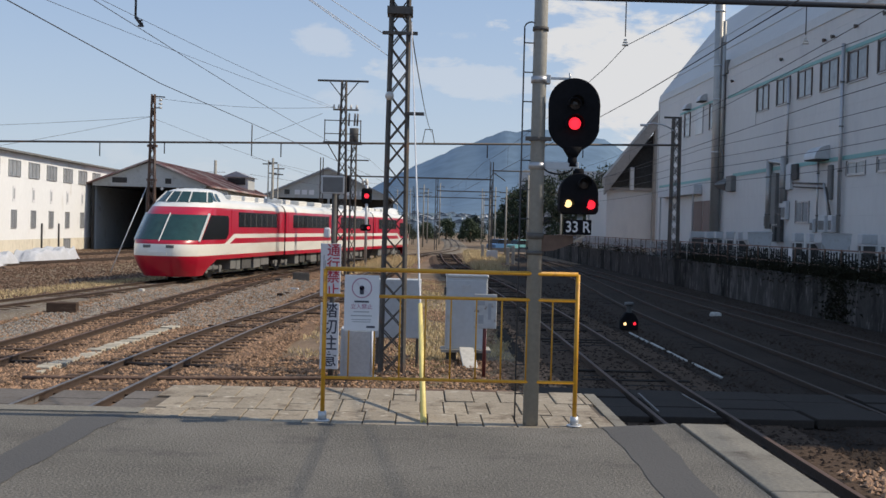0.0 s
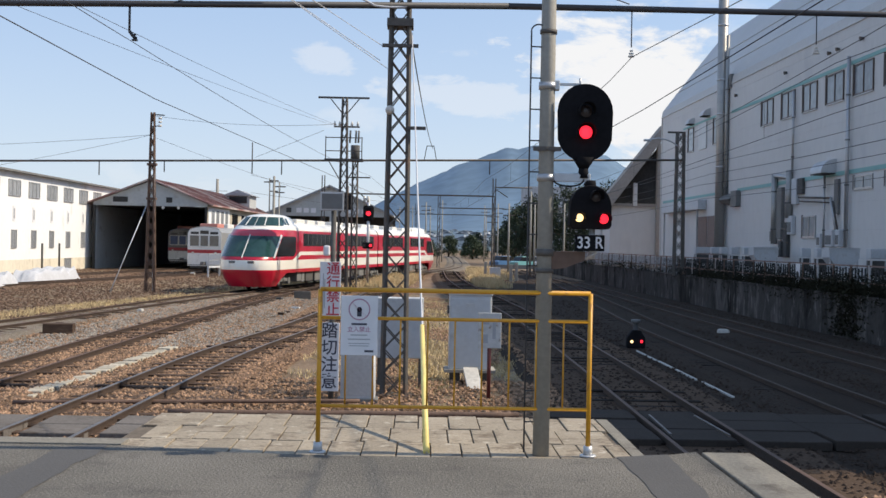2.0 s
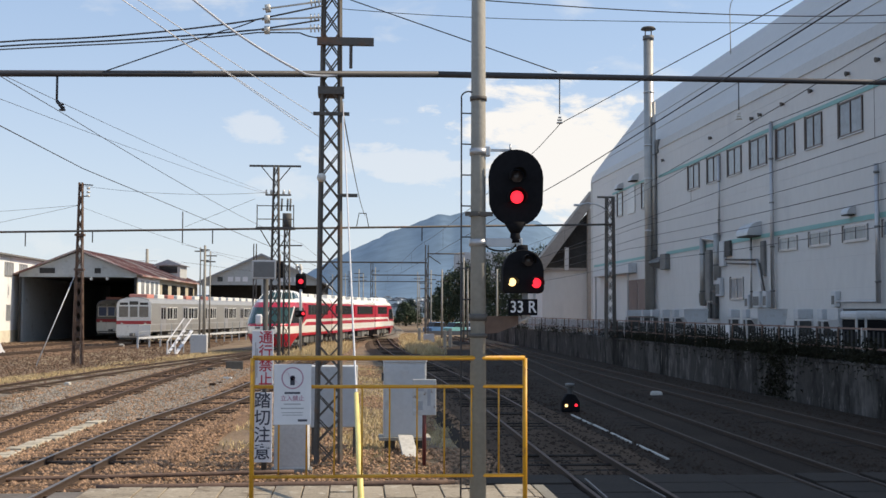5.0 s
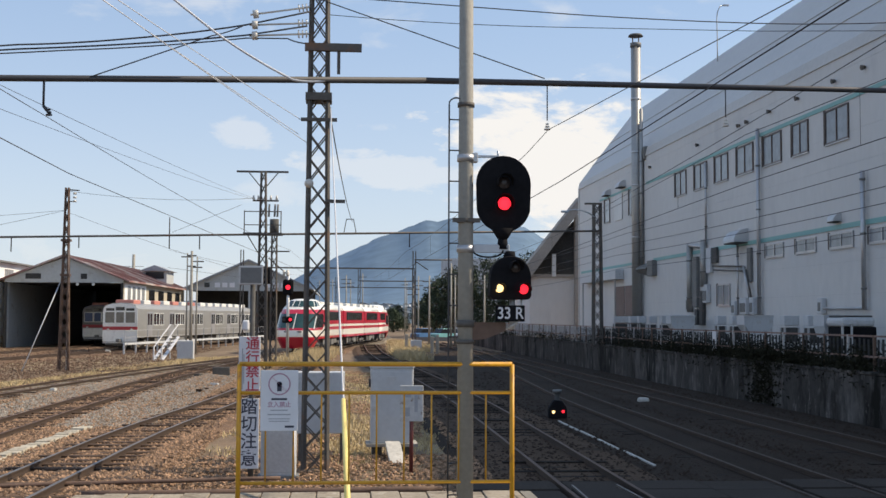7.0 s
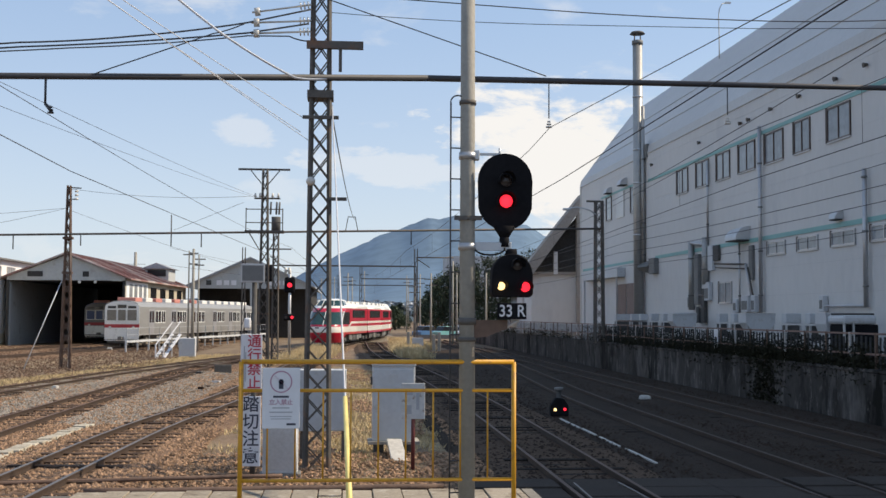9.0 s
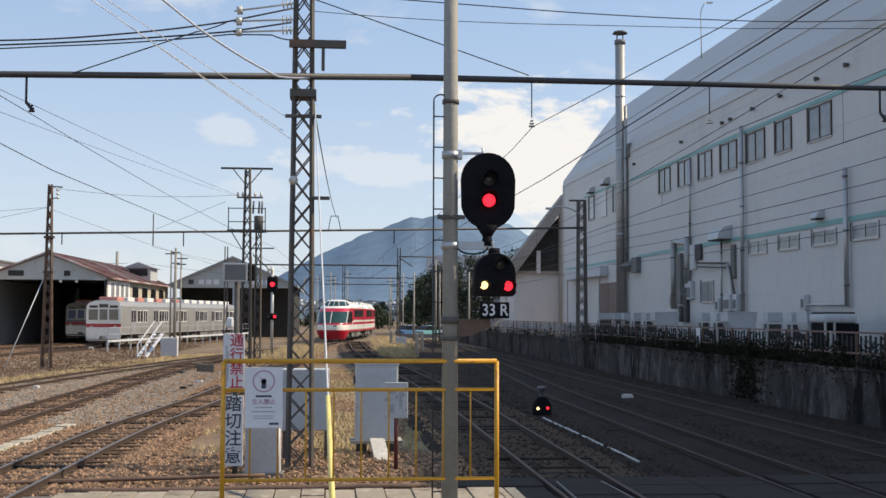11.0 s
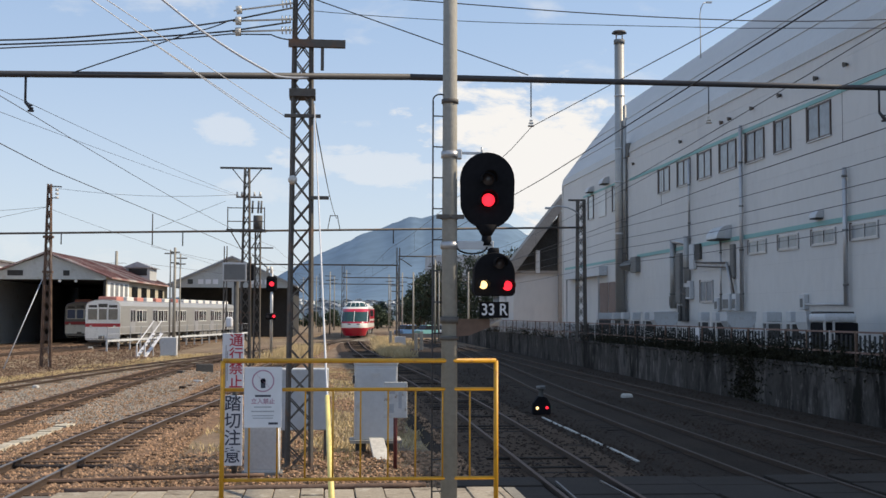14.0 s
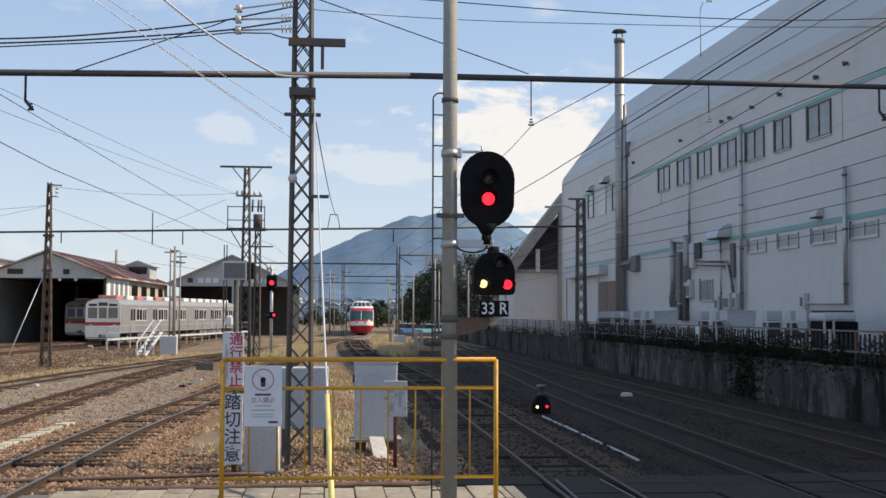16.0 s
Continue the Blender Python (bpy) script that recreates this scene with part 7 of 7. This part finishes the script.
# ---- ballast stones and dry grass ----
def scatter(name, words, category, material, spots, size, seed, flat=0.7):
    """Many small stones in one mesh: spots is an array of (x, y, z)."""
    rg = np.random.RandomState(seed)
    spots = np.asarray(spots)
    n = len(spots)
    base = np.array([(1, 0, 0), (-1, 0, 0), (0, 1, 0), (0, -1, 0), (0, 0, 1), (0, 0, -0.4)], float)
    tri = np.array([(0, 2, 4), (2, 1, 4), (1, 3, 4), (3, 0, 4), (2, 0, 5), (1, 2, 5), (3, 1, 5), (0, 3, 5)])
    sc = rg.uniform(*size, (n, 1, 1)) * rg.uniform(0.6, 1.3, (n, 6, 1)) * np.array([1, 1, flat])
    a = rg.uniform(0, 6.28, n)
    c, s = np.cos(a)[:, None], np.sin(a)[:, None]
    v = base[None] * sc
    v = np.stack([v[..., 0] * c - v[..., 1] * s, v[..., 0] * s + v[..., 1] * c, v[..., 2]], -1) + spots[:, None, :]
    f = tri[None] + 6 * np.arange(n)[:, None, None]
    me = bpy.data.meshes.new(name)
    me.from_pydata(v.reshape(-1, 3).tolist(), [], f.reshape(-1, 3).tolist())
    me.materials.append(M[material])
    return tagged(new(name, me), words, category, kind="stuff")


def field_spots(n, x0, x1, y0, y1, seed, z=0.03):
    rg = np.random.RandomState(seed)
    u = rg.rand(n)
    y = y0 * (y1 / y0) ** u
    x = rg.uniform(x0, x1, n)
    return np.stack([x, y, GROUND + z + rg.uniform(-0.02, 0.03, n)], 1)


def clear_of_rails(p):
    keep = np.ones(len(p), bool)
    for nodes, y0, y1, *_ in TRACKS:
        ln = along(nodes, 2.0, y0, y1)
        cx = np.interp(p[:, 1], [q[1] for q in ln], [q[0] for q in ln])
        far = np.abs(p[:, 0] - cx)
        inside = (p[:, 1] > y0) & (p[:, 1] < y1)
        keep &= (np.abs(far - 0.55) > 0.10) | ~inside
        rise = np.clip((2.1 - far) / 0.75, 0, 1) * 0.085 * inside
        p[:, 2] = np.maximum(p[:, 2], GROUND + 0.03 + rise)
    return p[keep]


def thinned(p):
    """Fewer stones on the earth strip between the platform tracks, in uneven patches."""
    keep = np.array([not (-3.0 < x < 2.4 and y > 24 and noise.noise((x * 0.7, y * 0.25, 3)) > 0.0) for x, y, z in p])
    return p[keep]


scatter("ballast_stones", "loose rusty and pale ballast stones", "ballast", "stone_bits", thinned(clear_of_rails(field_spots(54000, -11, 2.6, 15, 62, 1, 0.055))), (0.022, 0.06), 2)
scatter("ballast_stones", "loose pale grey ballast stones", "ballast", "stone_grey", clear_of_rails(np.concatenate([field_spots(9000, -10.6, -8.7, 24, 60, 3, 0.06), field_spots(8000, -7.1, -4.7, 30, 58, 9, 0.05)])), (0.022, 0.055), 4)
scatter("ballast_stones", "rough brown stones in the depot yard", "ballast", "stone_depot", clear_of_rails(field_spots(22000, -34, -10.8, 40, 108, 11, 0.05)), (0.03, 0.09), 12)
scatter("ballast_stones", "ballast stones between the tracks with shade put into their colour", "ballast", "stone_shade", clear_of_rails(field_spots(16000, 2.4, 13.4, 10.5, 60, 5, 0.06)), (0.02, 0.05), 6)
# ordinary stone colour laid over the shade-toned bed, as a sunlit patch
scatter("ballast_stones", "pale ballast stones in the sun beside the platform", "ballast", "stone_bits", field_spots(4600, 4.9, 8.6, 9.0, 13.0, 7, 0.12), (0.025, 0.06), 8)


def grass(words, patches, seed, hgt=(0.12, 0.34)):
    rg = np.random.RandomState(seed)
    vs_ = []
    for x0, x1, y0, y1, n, slope in patches:
        m = max(6, n // 26)
        cx, cy = rg.uniform(x0, x1, m), rg.uniform(y0, y1, m)
        k = rg.randint(0, m, n)
        x, y = cx[k] + rg.normal(0, 0.16, n), cy[k] + rg.normal(0, 0.3, n)
        x = x + slope * (y - y0)
        h = rg.uniform(*hgt, n)
        a = rg.uniform(0, 6.28, n)
        w = 0.010 * (1 + y / 40)
        lean = rg.normal(0, 0.45, (n, 2)) * h[:, None]
        z = np.full(n, GROUND)
        vs_.append(np.stack([np.stack([x - np.cos(a) * w, y - np.sin(a) * w, z], 1), np.stack([x + np.cos(a) * w, y + np.sin(a) * w, z], 1), np.stack([x + lean[:, 0], y + lean[:, 1], z + h], 1)], 1))
    v = np.concatenate(vs_)
    me = bpy.data.meshes.new("dry_grass")
    me.from_pydata(v.reshape(-1, 3).tolist(), [], np.arange(len(v) * 3).reshape(-1, 3).tolist())
    me.materials.append(M["dry_grass"])
    return tagged(new("dry_grass", me), words, "grass", kind="stuff")


grass("straw-coloured dry grass around the cabinets and masts", [(-0.2, 2.0, 25, 34, 5200, 0), (-2.8, 0.3, 24, 40, 3200, 0), (-1.5, 2.2, 36, 60, 7000, 0), (-0.1, 0.6, 22.5, 26, 900, 0)], 1, (0.03, 0.13))
grass("straw-coloured dry grass strips between the yard tracks", [(-15.8, -13.0, 40, 60, 14000, 0.17), (-4.0, -2.4, 52, 78, 3500, 0.04), (-13, -10.5, 62, 84, 4000, 0.17), (-9.3, -8.6, 52, 70, 900, 0)], 2, (0.05, 0.2))
grass("tall pale dry grass beside the far tracks", [(3.6, 5.6, 76, 98, 6000, 0.02), (4.6, 7.5, 98, 128, 6000, 0.01), (-4.2, -1.4, 66, 96, 6000, 0.05)], 3, (0.25, 0.7))
# weeds on top of the retaining wall
rg_ = random.Random(5)
vs_, fs_ = [], []
for k in range(260):
    y0 = rg_.choice([rg_.uniform(22, 110), rg_.uniform(24, 60), rg_.uniform(30, 47)])
    for j in range(70):
        p = Vector((WX + rg_.gauss(0.12, 0.15), y0 + rg_.gauss(0, 0.45), TOP + 0.05 + abs(rg_.gauss(0, 0.26)) - (0.5 * rg_.random() if rg_.random() < 0.25 else 0)))
        if p.x < WX - 0.08:
            p.x = WX - 0.08
        d1, d2 = Vector((rg_.uniform(-1, 1), rg_.uniform(-1, 1), rg_.uniform(-1, 1))) * 0.06, Vector((rg_.uniform(-1, 1), rg_.uniform(-1, 1), rg_.uniform(-1, 1))) * 0.06
        i = len(vs_)
        vs_ += [p - d1, p + d2, p + d1]
        fs_.append((i, i + 1, i + 2))
for k in range(330):
    y0, x0, hi = rg_.uniform(24, 70), WX + rg_.uniform(0.35, 1.1), rg_.uniform(0.25, 0.95)
    for j in range(40):
        p = Vector((x0 + rg_.gauss(0, 0.16), y0 + rg_.gauss(0, 0.3), TOP + hi * rg_.random() ** 1.3))
        d1, d2 = Vector((rg_.uniform(-1, 1), rg_.uniform(-1, 1), rg_.uniform(-1, 1))) * 0.07, Vector((rg_.uniform(-1, 1), rg_.uniform(-1, 1), rg_.uniform(-1, 1))) * 0.07
        i = len(vs_)
        vs_ += [p - d1, p + d2, p + d1]
        fs_.append((i, i + 1, i + 2))
for k in range(900):
    p = Vector((WX - 0.1 + rg_.uniform(-0.05, 0.08), 37.6 + rg_.gauss(0, 0.75), rg_.uniform(-1.2, 0.55)))
    d1, d2 = Vector((rg_.uniform(-1, 1), rg_.uniform(-1, 1), rg_.uniform(-1, 1))) * 0.08, Vector((rg_.uniform(-1, 1), rg_.uniform(-1, 1), rg_.uniform(-1, 1))) * 0.08
    i = len(vs_)
    vs_ += [p - d1, p + d2, p + d1]
    fs_.append((i, i + 1, i + 2))
me = bpy.data.meshes.new("weeds")
me.from_pydata(vs_, [], fs_)
me.materials.append(M["weed"])
tagged(new("weeds", me), "dark weeds growing along the top of the wall", "weeds", kind="stuff")

# ---- pieces of the setting: paving slabs and near sleepers ----
for x0, x1, y0, y1, dz in slabs_todo:
    part("paving_slab", b_bbox(x0, x1, y0, y1, -0.06, dz, r=0.005), "slab", apron)
for tr, m, data in sleepers_todo:
    ob = new("sleeper", data)
    ob.parent, ob.matrix_basis = tr, m

motions()
